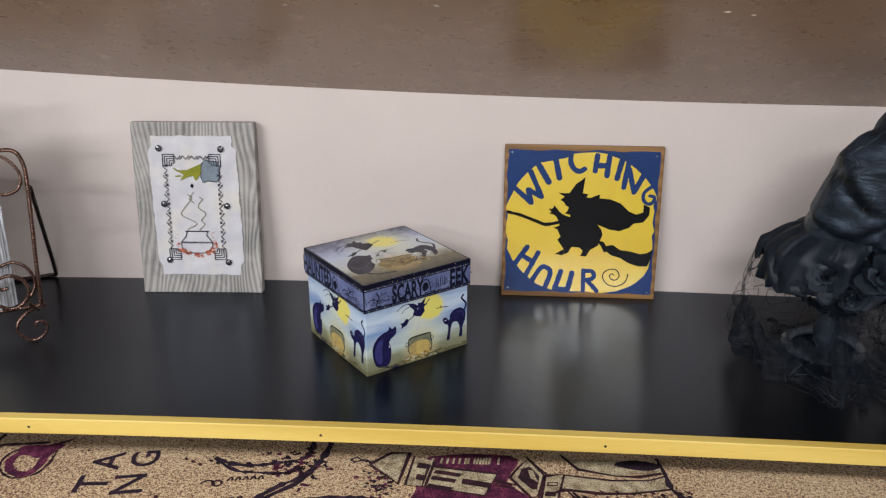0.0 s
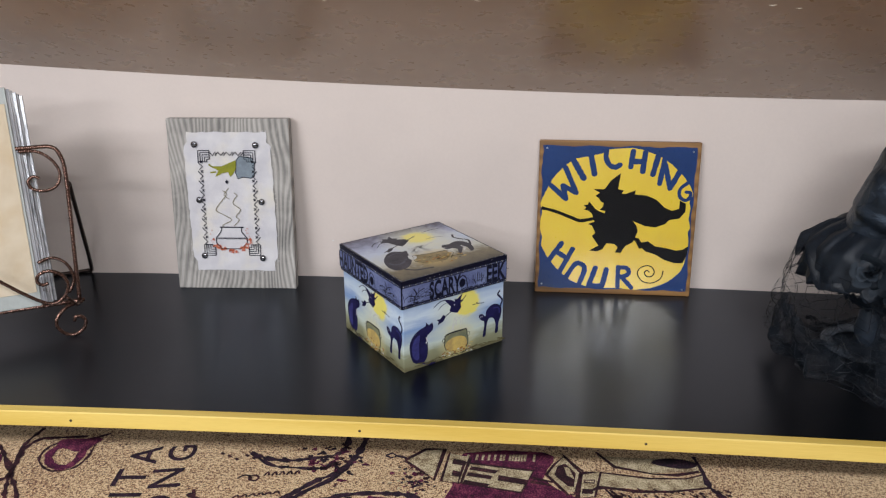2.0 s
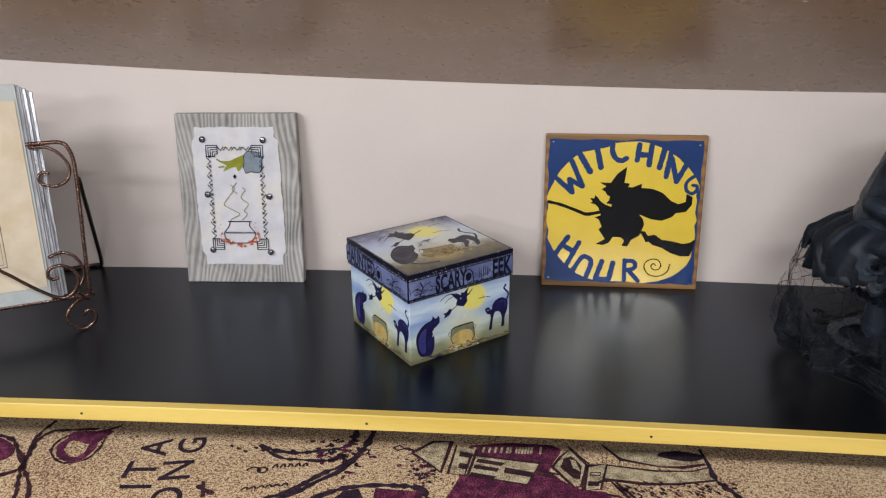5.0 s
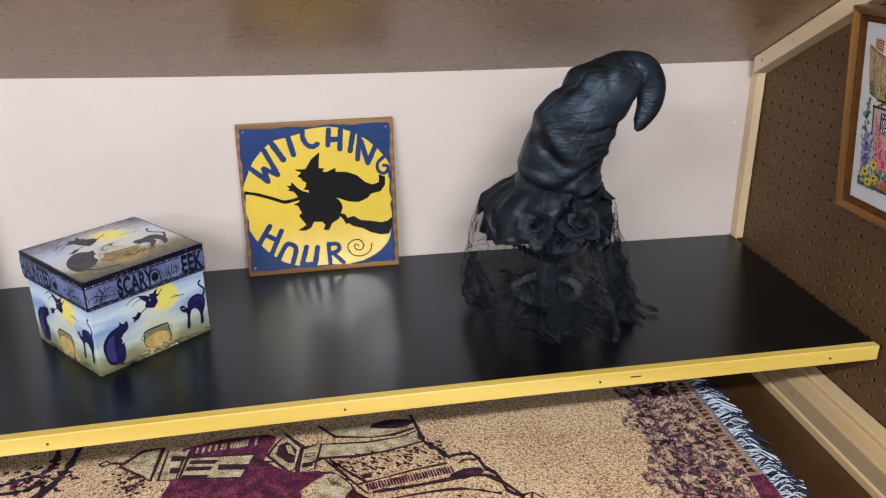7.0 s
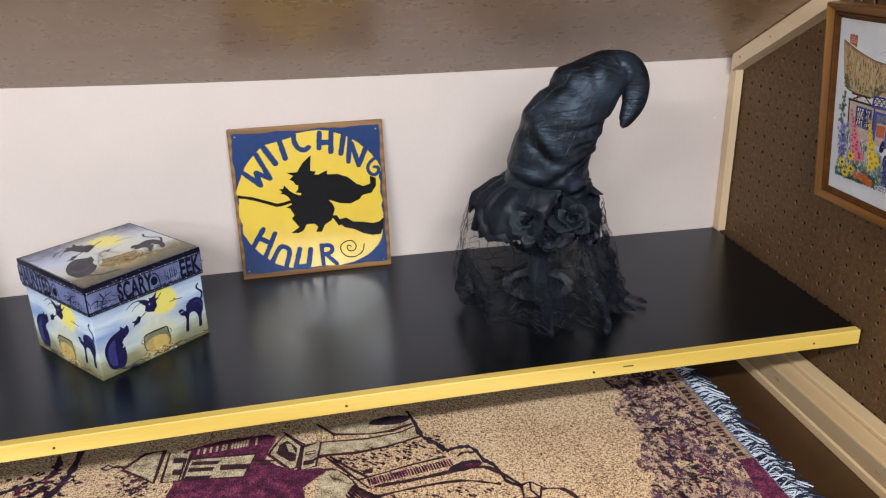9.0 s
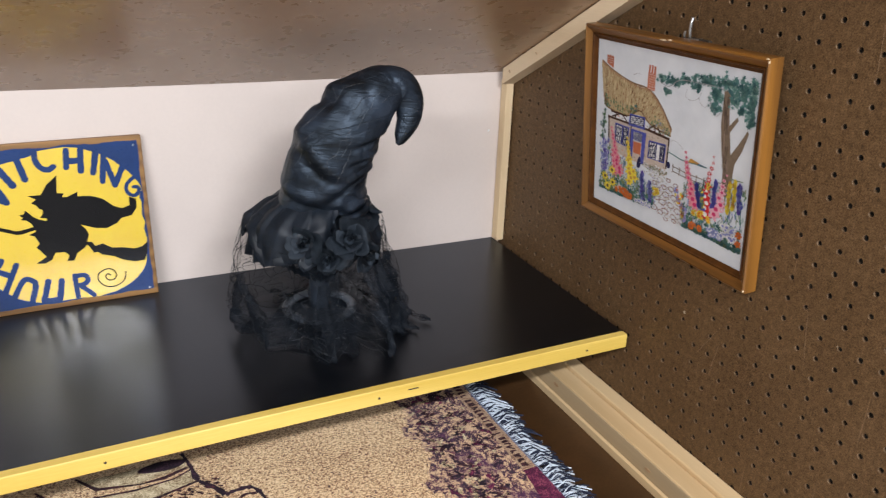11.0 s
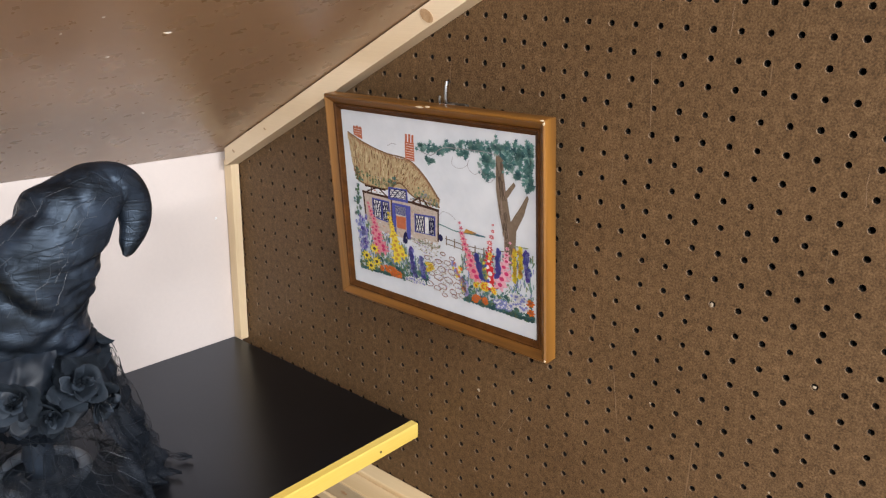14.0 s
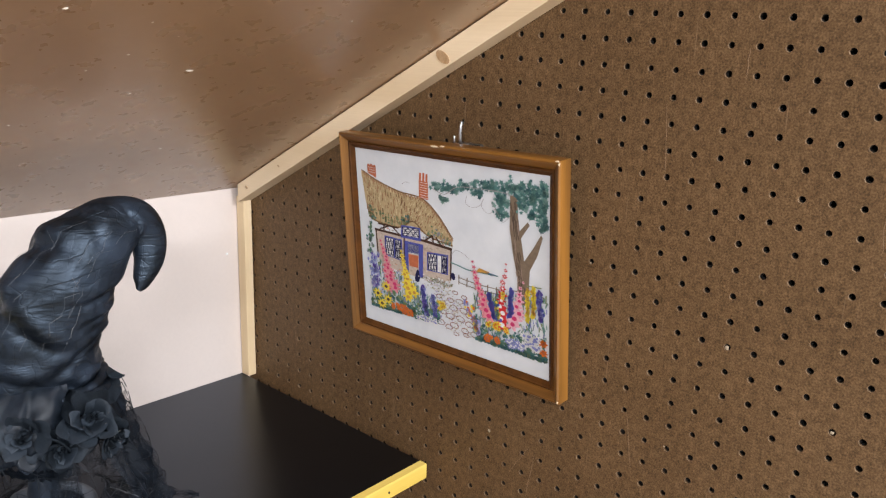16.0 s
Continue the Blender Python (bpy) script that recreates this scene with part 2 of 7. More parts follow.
def batten_section(y):
    z = roof_z(0.98, y) - 0.002
    return [(0.974, y, z), (0.974, y, z - 0.027), (0.9985, y, z - 0.027), (0.9985, y, z)]


batten = part("trim_roof_batten", lofted([batten_section(0.0035 - 0.8 * i / 12) for i in range(13)]), PINE_ROOF)
tagged(batten, "sloping knotty pine batten under the brown panel", "trim", kind="structure")
KNOT = plain("pine_knot", (0.50, 0.33, 0.18), (0.34, 0.19, 0.085), 160, 0.55, bump=0.2)
for ky, kr in ((-0.408, 0.0075), (-0.02, 0.0022), (-0.10, 0.0018), (-0.62, 0.006)):
    kz = roof_z(0.98, ky) - 0.0155
    k_ob = part("knot", moved(disc(kr, 0.0008, 14), pose(0.9737, ky, kz, 0, 90, 0) @ pose(0, 0, 0, 0, 0, 30) @ Matrix.Diagonal((0.8, 1.5, 1, 1))), KNOT, batten, "brown pine knot")
low = thing("trim_lower_battens", "stacked pale pine battens along the foot of the pegboard", "trim", kind="structure")
part("batten", block(0.974, 0.9985, -1.05, back_y(1) - 0.002, -0.158, -0.1125, 0.0022), PINE_Y, low)
part("batten", block(0.9435, 0.9735, -1.05, back_y(1) - 0.002, -0.158, -0.119, 0.0018), PINE_Y, low)
part("batten", block(0.9345, 0.9405, -1.05, back_y(1) - 0.002, -0.158, -0.1455, 0.001), PINE_Y, low)
# Thin added strip; the shade on this side of the batten is its colour.
part("batten_face", block(0.9415, 0.9431, -1.05, back_y(1) - 0.002, -0.1575, -0.1205, 0.0004), SHADEPINE, low, "added strip coloured as the shaded side of the batten")
for kx, ky, kz, kr in ((0.9415, -0.29, -0.132, 0.0035), (0.9415, -0.52, -0.135, 0.003)):
    part("knot", moved(disc(kr, 0.0008, 14), pose(kx - 0.0003, ky, kz, 0, 90, 0) @ Matrix.Diagonal((0.7, 1.9, 1, 1))), KNOT, low, "brown pine knot")

base = part("lower_shelf", block(LEFT, 0.9985, -0.76, back_y(LEFT) - 0.004, -0.178, -0.158, 0.002), LOWPANEL)
tagged(base, "dark brown board lower shelf under the throw", "shelf", kind="structure")

# pegboard side with real holes, about an inch apart, the board a little racked
HOLE = 0.0032


def peg_at(n, j):
    """Where hole n (from the back) of row j (from just over the shelf) sits, as y and z."""
    up = 0.0655 + 0.0257 * j
    y = -0.0244 - 0.02724 * n + 3.2e-5 * n * n + 0.016 * (up - 0.064)
    return y, up - (0.0038 + 0.036 * up) * max(0.0, -0.214 - y)


def pegboard():
    verts, faces, inner = [], [], []
    rim = [(1, 0), (1, 1), (0, 1), (-1, 1), (-1, 0), (-1, -1), (0, -1), (1, -1)]
    n0, n1, j0, j1 = -1, 40, -9, 25
    for n in range(n0, n1 + 1):
        for j in range(j0, j1 + 1):
            k = len(verts)
            cy, cz = peg_at(n, j)
            r = HOLE * random.uniform(0.94, 1.06)
            for u, v in rim:
                verts.append((1.0, *peg_at(n - u / 2, j + v / 2)))
            # The deep hole walls are near-black: the shade inside is put into their colour.
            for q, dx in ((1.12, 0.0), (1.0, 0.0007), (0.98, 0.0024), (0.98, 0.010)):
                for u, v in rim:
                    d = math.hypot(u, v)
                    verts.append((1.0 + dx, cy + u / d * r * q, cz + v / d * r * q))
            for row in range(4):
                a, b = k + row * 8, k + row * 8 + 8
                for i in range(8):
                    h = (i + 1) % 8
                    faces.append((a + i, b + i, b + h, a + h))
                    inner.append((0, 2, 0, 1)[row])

    def border(a, b):
        y, z = peg_at(min(max(a, n0 - 0.5), n1 + 0.5), min(max(b, j0 - 0.5), j1 + 0.5))
        return (1.0, 0.05 if a < n0 - 0.5 else -1.3 if a > n1 + 0.5 else y, -0.95 if b < j0 - 0.5 else 1.1 if b > j1 + 0.5 else z)

    ns = [n0 - 9] + [n - 0.5 for n in range(n0, n1 + 2)] + [n1 + 9]
    js = [j0 - 9] + [j - 0.5 for j in range(j0, j1 + 2)] + [j1 + 9]
    for i in range(len(ns) - 1):
        for h in range(len(js) - 1):
            if 0 < i < len(ns) - 2 and 0 < h < len(js) - 2:
                continue
            k = len(verts)
            verts.extend([border(ns[i], js[h]), border(ns[i + 1], js[h]), border(ns[i + 1], js[h + 1]), border(ns[i], js[h + 1])])
            faces.append((k, k + 1, k + 2, k + 3))
    me = bpy.data.meshes.new("pegboard")
    me.from_pydata(verts, [], faces)
    me.materials.append(HARDBOARD)
    me.materials.append(HOLESHADE)
    me.materials.append(LITRIM)
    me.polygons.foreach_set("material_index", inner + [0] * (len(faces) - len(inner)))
    return me


peg = part("wall_right", pegboard(), HARDBOARD)
tagged(peg, "brown hardboard pegboard side wall with rows of holes", "pegboard", kind="structure")
# Unseen near-black sheet, added so that the holes look dark.
tagged(part("wall_right_backing", block(1.02, 1.05, -1.3, 0.05, -0.95, 1.1), HOLESHADE), "unseen near-black sheet added behind the pegboard holes", "wall", kind="structure")
tagged(part("wall_left", block(LEFT - 0.02, LEFT, -0.8, 0.05, -0.95, 0.8), HARDBOARD), "brown hardboard far side of the bay", "wall", kind="structure")

# the unseen room behind the camera, its pale floor added to bounce light upwards
tagged(part("floor", block(-4.2, 4.2, -9.0, 0.1, -0.97, -0.95), BOUNCEFLOOR), "unseen pale room floor added to bounce light upwards", "floor", kind="structure")
tagged(part("wall_room_front", block(-4.2, 4.2, -9.02, -9.0, -0.95, 1.52), ROOM), "plain painted room wall", "wall", kind="structure")
tagged(part("wall_room_left", block(-4.22, -4.2, -9.0, 0.1, -0.95, 1.52), ROOM), "plain painted room wall", "wall", kind="structure")
tagged(part("wall_room_right", block(4.2, 4.22, -9.0, 0.1, -0.95, 1.52), ROOM), "plain painted room wall", "wall", kind="structure")
tagged(part("wall_room_back", block(-4.2, 4.2, 0.1, 0.12, -0.95, 1.52), ROOM), "plain painted room wall", "wall", kind="structure")
tagged(part("ceiling_room", block(-4.2, 4.2, -9.0, 0.1, 1.52, 1.54), ROOMCEIL), "plain white room ceiling", "ceiling", kind="structure")

from mathutils.geometry import tessellate_polygon

# ---------------------------------------------------------------- flat art: fills, lines and letters laid on a surface
class Sheet:
    """Draws on a surface of a thing: to_local turns (u, v) and a lift into a place. Each ink becomes one part."""

    def __init__(self, parent, to_local, unit=0.001):
        self.parent, self.to_local, self.unit, self.inks, self.lift = parent, to_local, unit, {}, 0.00012

    def mesh(self, ink):
        return self.inks.setdefault(ink, bmesh.new())

    def up(self, by=0.00006):
        self.lift += by

    def p(self, q):
        return self.to_local(q[0] * self.unit, q[1] * self.unit, self.lift)

    def fill(self, ink, pts, round_=0):
        bm = self.mesh(ink)
        pts = spline(pts, round_, True) if round_ else pts
        vs = [bm.verts.new(self.p(q)) for q in pts]
        for tri in tessellate_polygon([[Vector((q[0], q[1], 0)) for q in pts]]):
            bm.faces.new([vs[i] for i in tri])

    def line(self, ink, pts, width, round_=0, closed=False, wobble=0.0):
        bm = self.mesh(ink)
        pts = [Vector((q[0], q[1])) for q in (spline(pts, round_, closed) if round_ else pts)]
        if closed:
            pts = pts + [pts[0]]
        prev = None
        for i, q in enumerate(pts):
            d = (pts[min(i + 1, len(pts) - 1)] - pts[max(i - 1, 0)])
            d = d.normalized() if d.length > 1e-9 else Vector((1, 0))
            n = Vector((-d.y, d.x)) * width / 2 * (1 + random.uniform(-wobble, wobble))
            pair = (bm.verts.new(self.p(q + n)), bm.verts.new(self.p(q - n)))
            if prev:
                bm.faces.new((prev[0], prev[1], pair[1], pair[0]))
            prev = pair

    def blob(self, ink, c, rx, ry=None, n=14, wob=0.0, turn=0.0):
        ry = rx if ry is None else ry
        ca, sa = math.cos(turn), math.sin(turn)
        pts = []
        for k in range(n):
            a = math.tau * k / n
            w = 1 + random.uniform(-wob, wob)
            x, y = math.cos(a) * rx * w, math.sin(a) * ry * w
            pts.append((c[0] + x * ca - y * sa, c[1] + x * sa + y * ca))
        self.fill(ink, pts)

    def flower(self, ink, c, r, petals=6, heart=None):
        pts = []
        for k in range(petals * 4):
            a = math.tau * k / (petals * 4)
            pts.append((c[0] + math.cos(a) * r * (0.72 + 0.28 * math.cos(petals * a)), c[1] + math.sin(a) * r * (0.72 + 0.28 * math.cos(petals * a))))
        self.fill(ink, pts)
        if heart:
            self.up()
            self.blob(heart, c, r * 0.3, n=8)
            self.lift -= 0.00006

    def text(self, ink, word, c, height, turn=0.0, fat=0.0, stretch=1.0, slant=0.0):
        me = letters(word, fat)
        k, ca, sa = height / 0.7, math.cos(radians(turn)), math.sin(radians(turn))
        bm = self.mesh(ink)
        lo = [min(v.co[i] for v in me.vertices) for i in (0, 1)]
        hi = [max(v.co[i] for v in me.vertices) for i in (0, 1)]
        vs = []
        for v in me.vertices:
            x, y = (v.co.x - (lo[0] + hi[0]) / 2) * k * stretch, (v.co.y - (lo[1] + hi[1]) / 2) * k
            x += slant * y
            vs.append(bm.verts.new(self.p((c[0] + x * ca - y * sa, c[1] + x * sa + y * ca))))
        for f in me.polygons:
            try:
                bm.faces.new([vs[i] for i in f.vertices])
            except ValueError:
                pass

    def done(self, names):
        """Links every ink as a part: names gives each ink's part name, material and label."""
        for ink, bm in self.inks.items():
            name, material, label, *kind = names[ink.split("#")[0]]
            tagged(part(name, bm, material, self.parent, label), kind="stuff" if kind else "")


GLYPHS = {}


def letters(word, fat):
    """The outline of a word in the built-in font, as a flat mesh."""
    if (word, fat) not in GLYPHS:
        cu = bpy.data.curves.new("word", "FONT")
        cu.body, cu.offset, cu.fill_mode, cu.resolution_u = word, fat, "FRONT", 4
        ob = bpy.data.objects.new("word", cu)
        GLYPHS[word, fat] = bpy.data.meshes.new_from_object(ob)
        bpy.data.objects.remove(ob)
    return GLYPHS[word, fat]


def ink(name, a, b=None, rough=0.6, scale=90.0, bump=0.15, grain=500.0, gloss=0.16):
    return plain(name, a, b, scale, rough, bump=bump, grain=grain, spec=gloss)

# ---------------------------------------------------------------- the sign
SIGN_BLUE = ink("sign_blue", (0.008, 0.040, 0.160), (0.005, 0.028, 0.115), 0.30, 25, gloss=0.45, bump=0.05)
SIGN_YELLOW = ink("sign_yellow", (0.95, 0.68, 0.003), (0.90, 0.60, 0.002), 0.30, 30, gloss=1.0, bump=0.05)
SIGN_RIM = wood("sign_rim", (0.30, 0.155, 0.045), (0.12, 0.055, 0.018), "x", 30, 0.45)
for paint, weight in ((SIGN_BLUE, 0.08), (SIGN_YELLOW, 1.0)):
    glaze = paint.node_tree.nodes["Principled BSDF"].inputs
    glaze["Coat Weight"].default_value, glaze["Coat Roughness"].default_value, glaze["Coat IOR"].default_value = weight, 0.22, 3.0
BLACK = ink("black_enamel", (0.005, 0.005, 0.006), (0.003, 0.003, 0.004), 0.24, gloss=0.6, bump=0.04)
sign = thing("sign", "square blue and yellow painted sign leaning on the wall", "sign", pose(0.2620, -0.0175, 0.0, -6.3, 0, 2.2))
part("panel", block(-0.1208, 0.1216, 0, 0.010, 0, 0.2430, 0.0015), SIGN_RIM, sign, "brown wooden backing panel")


def wavy_rect(x0, x1, y0, y1, amp, n=26):
    """A rectangle with hand-cut wavy edges."""
    pts = []
    for ax, ay, bx, by in ((x0, y0, x1, y0), (x1, y0, x1, y1), (x1, y1, x0, y1), (x0, y1, x0, y0)):
        for k in range(n):
            u = k / n
            w = amp * (math.sin(u * 23 + ax * 0.1) * 0.6 + random.uniform(-0.5, 0.5)) if k else 0
            nx, ny = (0, 1) if ay == by else (1, 0)
            pts.append((ax + (bx - ax) * u + nx * w, ay + (by - ay) * u + ny * w))
    return pts


s = Sheet(sign, lambda u, v, h: Vector((u + 0.0010, -0.0002 - h, v)), 0.000997)
s.fill("blue", wavy_rect(-117, 114.5, 8.5, 236, 1.3))
s.up()
moon_edge = spline([(-109, 167), (-117, 149), (-117.3, 142), (-115, 131), (-117.3, 114), (-117, 103), (-113.7, 91), (-114.6, 78), (-108, 65), (-99.6, 52), (-73, 26), (-43.5, 12.5), (-16, 10.5), (8, 10.5), (37, 9),
                    (68, 15), (92, 29), (106.5, 46), (110, 61), (112.4, 77), (112.6, 90), (110.4, 103), (113, 113), (110, 127), (111.5, 142), (109.2, 153), (113.4, 165.7), (102, 186), (88.6, 201), (69, 216.6), (50, 226),
                    (25, 233), (-2, 232.7), (-29, 229), (-62.5, 220), (-86, 201), (-103, 180)], 4, True)
s.fill("yellow", [(q[0] + random.uniform(-0.4, 0.4), q[1] + random.uniform(-0.4, 0.4)) for q in moon_edge])
s.up()


def daub(ink, pts, width, curved=False):
    """One brush stroke of a painted letter, a little uneven along its edges and round at its ends."""
    path = [Vector(q[:2]) for q in (spline(pts, 5) if curved else pts)]
    fine = []
    for a, b in zip(path, path[1:]):
        n = max(1, int((b - a).length / 3.5))
        fine += [a.lerp(b, k / n) for k in range(n)]
    fine.append(path[-1])
    s.lift += 0.000008
    s.line(ink, fine, width, 0, False, 0.09)
    for q in (path[0], path[-1]):
        s.lift += 0.000004
        s.blob(ink, q, width * 0.50, width * 0.46, 9, 0.06)


STROKES = [("W", 8.0, [[(-104, 175), (-79, 153)], [(-79, 153), (-84.5, 174)], [(-84.5, 174), (-63.5, 163)], [(-63.5, 163), (-82, 203)]]),
           ("I", 9.5, [[(-72, 217), (-53, 186)]]),
           ("T", 9.0, [[(-66, 221), (-28, 229)], [(-44, 223), (-37, 193)]]),
           ("C", 8.0, [[(-20.5, 229), (-21, 219), (-15.6, 208), (-6.5, 204), (1, 208)]]),
           ("H", 8.5, [[(19.5, 229), (17, 205)], [(38, 228), (35.3, 198)], [(18, 213.5), (36, 213.5)]]),
           ("I", 8.5, [[(58.4, 227), (51, 194)]]),
           ("N", 8.0, [[(67.5, 219), (62, 180)], [(69, 209), (78, 173)], [(78, 173), (92, 201)]]),
           ("G", 5.5, [[(107, 184), (95, 174), (92.6, 165), (96, 158), (103, 155), (109, 159.5), (109.5, 166.5), (103, 168)]]),
           ("H", 8.0, [[(-82.5, 82), (-104, 50)], [(-65, 73), (-86, 31)], [(-91, 68), (-74, 58)]]),
           ("O", 8.0, [[(-76, 22), (-60, 48), (-49, 47.5), (-45, 38.5), (-53, 14)]]),
           ("U", 8.5, [[(-28, 43), (-37, 14)], [(-10.5, 41), (-16, 14)], [(-36, 13.5), (-17, 13)]]),
           ("R", 7.0, [[(7.3, 46), (8.2, 13)], [(8, 44.5), (20, 44.5), (24.5, 38), (21, 32), (9, 29.5)], [(14, 29), (30, 12)]])]
base_lift = s.lift
for k, (ch, width, strokes) in enumerate(STROKES):
    s.lift = base_lift
    for pts in strokes:
        daub("letter#%d" % k, pts, width, len(pts) > 3)
s.lift = base_lift + 0.00012
s.fill("shape", [(3, 195.2), (-11, 184), (-20.7, 169.5), (-37.7, 169.8), (-27.4, 164), (-34, 158.7), (-28, 155), (-25.6, 150.2), (-20.7, 148), (-22, 141.6), (-26.2, 137), (-17.4, 135.3), (-18, 132), (-32, 129.2), (-35.5, 125.8),
                 (-33.7, 117.8), (-43, 114), (-36.4, 111.2), (-31.3, 99.8), (-36, 94.8), (-29, 85), (-25.5, 79.5), (-39.2, 71.2), (-28, 69.8), (-18.8, 73.7), (-13, 83.5), (-0.5, 82.8), (4.6, 77.6), (1, 69.2), (10, 68.4), (15.5, 79.2),
                 (27.6, 86.4), (34, 104.6), (31.7, 112.7), (25, 120.7), (44.2, 113), (60, 111), (75, 117), (80.5, 123.5), (95.8, 126), (104, 137), (104.3, 149.7)]
       + [(94.6, 154.2), (94.3, 141.5), (83.8, 138), (72.6, 142.6), (59.2, 155), (43.3, 161.2), (26.2, 162.4), (26.6, 168.8), (18.2, 165.5), (12.3, 162.8), (6, 163.6), (8.8, 168.5), (0, 170)])
s.up(0.00001)
s.fill("arm", [(-18, 131.4), (-27.6, 135), (-34.2, 139.5), (-39.3, 145.8), (-43.3, 150), (-44.8, 144.7), (-51.6, 144.3), (-47, 139.5), (-50.6, 137), (-43, 135), (-38.3, 130.7), (-35.4, 124.6), (-25.3, 122.8)])
s.up(0.00001)
s.line("broom#a", [(-116.5, 138), (-95, 133), (-69, 123.5), (-55, 119), (-34, 123)], 5.2, 5, wobble=0.16)
s.fill("broom#b", [(24.4, 95.2), (36.4, 93.2), (40.7, 86.4), (51, 88.6), (62.5, 80.6), (78.4, 78.7), (94.4, 74.8), (105, 76.7), (113, 82.8), (111.4, 67), (106.3, 55), (93, 54.5), (77, 59.4), (63.7, 67.4), (48.2, 72), (42.4, 77.2), (37.8, 76), (32.3, 86.5)])
s.line("spiral", [(77.6, 41.4), (74, 28.5), (61.3, 21), (47, 23), (38.8, 33), (39.8, 43), (49.5, 48.7), (59, 47.3), (64, 39), (60.4, 32), (52.5, 31.7), (48.8, 37.6), (52.3, 41.4), (56.4, 38.2)], 1.7, 5)
s.done({"blue": ("blue_field", SIGN_BLUE, "deep blue painted field"), "yellow": ("moon", SIGN_YELLOW, "bright yellow painted moon"),
        "letter": ("letter", SIGN_BLUE, ""), "shape": ("silhouette", BLACK, "plain black painted shape"),
        "arm": ("silhouette_detail", BLACK, ""), "broom": ("broom_shape", BLACK, ""), "spiral": ("spiral", BLACK, "thin black painted spiral")})
tack_mesh = mesh_from("tack", moved(disc(0.0017, 0.0012, 8, 0.3), pose(0, 0, 0, 90)))
tack_mesh.materials.append(STEEL)
for tx, tz in ((-0.1095, 0.2312), (0.1098, 0.2288), (-0.1104, 0.014), (0.1093, 0.011)):
    part("nail", tack_mesh, None, sign, at=pose(tx, -0.0011, tz))

# ---------------------------------------------------------------- stitched cloth on a weathered board
def grey_wood():
    m, t, s = nodes_of("weathered_grey_wood")
    at = place_of(t)
    sep = t.nodes.new("ShaderNodeSeparateXYZ")
    t.links.new(at, sep.inputs[0])
    swirl = noise_of(t, place_of(t, (1, 1, 0.35)), 11, 1.5, 0.4)
    phase = math_of(t, "ADD", math_of(t, "MULTIPLY", sep.outputs["X"], 820.0), math_of(t, "MULTIPLY", swirl, 105.0))
    ring_line = math_of(t, "ADD", math_of(t, "MULTIPLY", math_of(t, "SINE", phase), 0.5), 0.5)
    fine = noise_of(t, place_of(t, (1, 1, 0.025)), 900, 4.0, 0.6)
    broad = noise_of(t, place_of(t, (1, 1, 0.9)), 17, 3.0, 0.6, 1.2)
    where = noise_of(t, place_of(t, (1, 1, 0.3)), 9)
    ring = math_of(t, "MULTIPLY", math_of(t, "MULTIPLY", ring_line, where), 0.42)
    f = math_of(t, "ADD", ring, math_of(t, "ADD", math_of(t, "MULTIPLY", fine, 0.36), math_of(t, "MULTIPLY", broad, 0.44)))
    t.links.new(ramp(t, f, [(0.28, (0.110, 0.106, 0.100)), (0.43, (0.245, 0.233, 0.215)), (0.60, (0.395, 0.372, 0.340)), (0.78, (0.55, 0.525, 0.485))]), s.inputs["Base Color"])
    s.inputs["Roughness"].default_value = 0.75
    bumped(t, s, f, 0.35, 0.001)
    return m


def woven(name, a, b, pitch=1400.0, rough=0.9, stain=None):
    """Plain-woven thread with soft stains."""
    m, t, s = nodes_of(name)
    at = place_of(t)
    x = node(t, "ShaderNodeTexWave", Scale=pitch / 6.0, Distortion=0.6, Detail=1.0)
    x.bands_direction = "X"
    z = node(t, "ShaderNodeTexWave", Scale=pitch / 6.0, Distortion=0.6, Detail=1.0)
    z.bands_direction = "Z"
    t.links.new(at, x.inputs["Vector"])
    t.links.new(at, z.inputs["Vector"])
    weave = math_of(t, "MULTIPLY", x.outputs["Fac"], z.outputs["Fac"])
    col = ramp(t, noise_of(t, at, 28, 4.0), [(0.35, a), (0.65, b)])
    if stain:
        col = mixed(t, ramp(t, noise_of(t, at, 17, 3.0), [(0.5, (0, 0, 0)), (0.68, (1, 1, 1))]), col, stain)
    t.links.new(mixed(t, 0.12, col, ramp(t, weave, [(0, (0.2, 0.2, 0.2)), (1, (1, 1, 1))]), "MULTIPLY"), s.inputs["Base Color"])
    s.inputs["Roughness"].default_value = rough
    bumped(t, s, weave, 0.3, 0.0004)
    return m


GREYWOOD = grey_wood()
AIDA = woven("aida_cloth", (0.68, 0.665, 0.67), (0.57, 0.555, 0.58), 1500, stain=(0.70, 0.66, 0.58))
board = thing("wood_plaque", "weathered grey wood plaque with stitched cloth leaning on the wall", "plaque", pose(-0.3375, -0.0665, 0.0, -6.8, 0, 5.6))
part("plank", block(-0.0965, 0.0955, 0, 0.018, 0, 0.274, 0.0018), GREYWOOD, board, "weathered grey wooden plank")
bm = bmesh.new()
rows, cols = 30, 18
grid = []
for j in range(rows + 1):
    v = j / rows
    row = []
    for i in range(cols + 1):
        u = i / cols
        x, z = -0.0695 + 0.137 * u + 0.004 * (0.5 - v), 0.031 + 0.222 * v
        edge = min(u, 1 - u, v, 1 - v)
        fray = 0.0009 * random.uniform(-1, 1) if edge == 0 else 0
        corner = 0.006 if min(u, 1 - u) < 0.001 and min(v, 1 - v) < 0.07 else 0
        row.append(bm.verts.new((x + fray + (corner if u < 0.5 else -corner), -0.0012 - 0.0012 * noise.noise((x * 40, z * 40, 1.7)) * (edge < 0.2), z + fray)))
    grid.append(row)
for a, b in zip(grid, grid[1:]):
    for i in range(cols):
        bm.faces.new((a[i], a[i + 1], b[i + 1], b[i]))
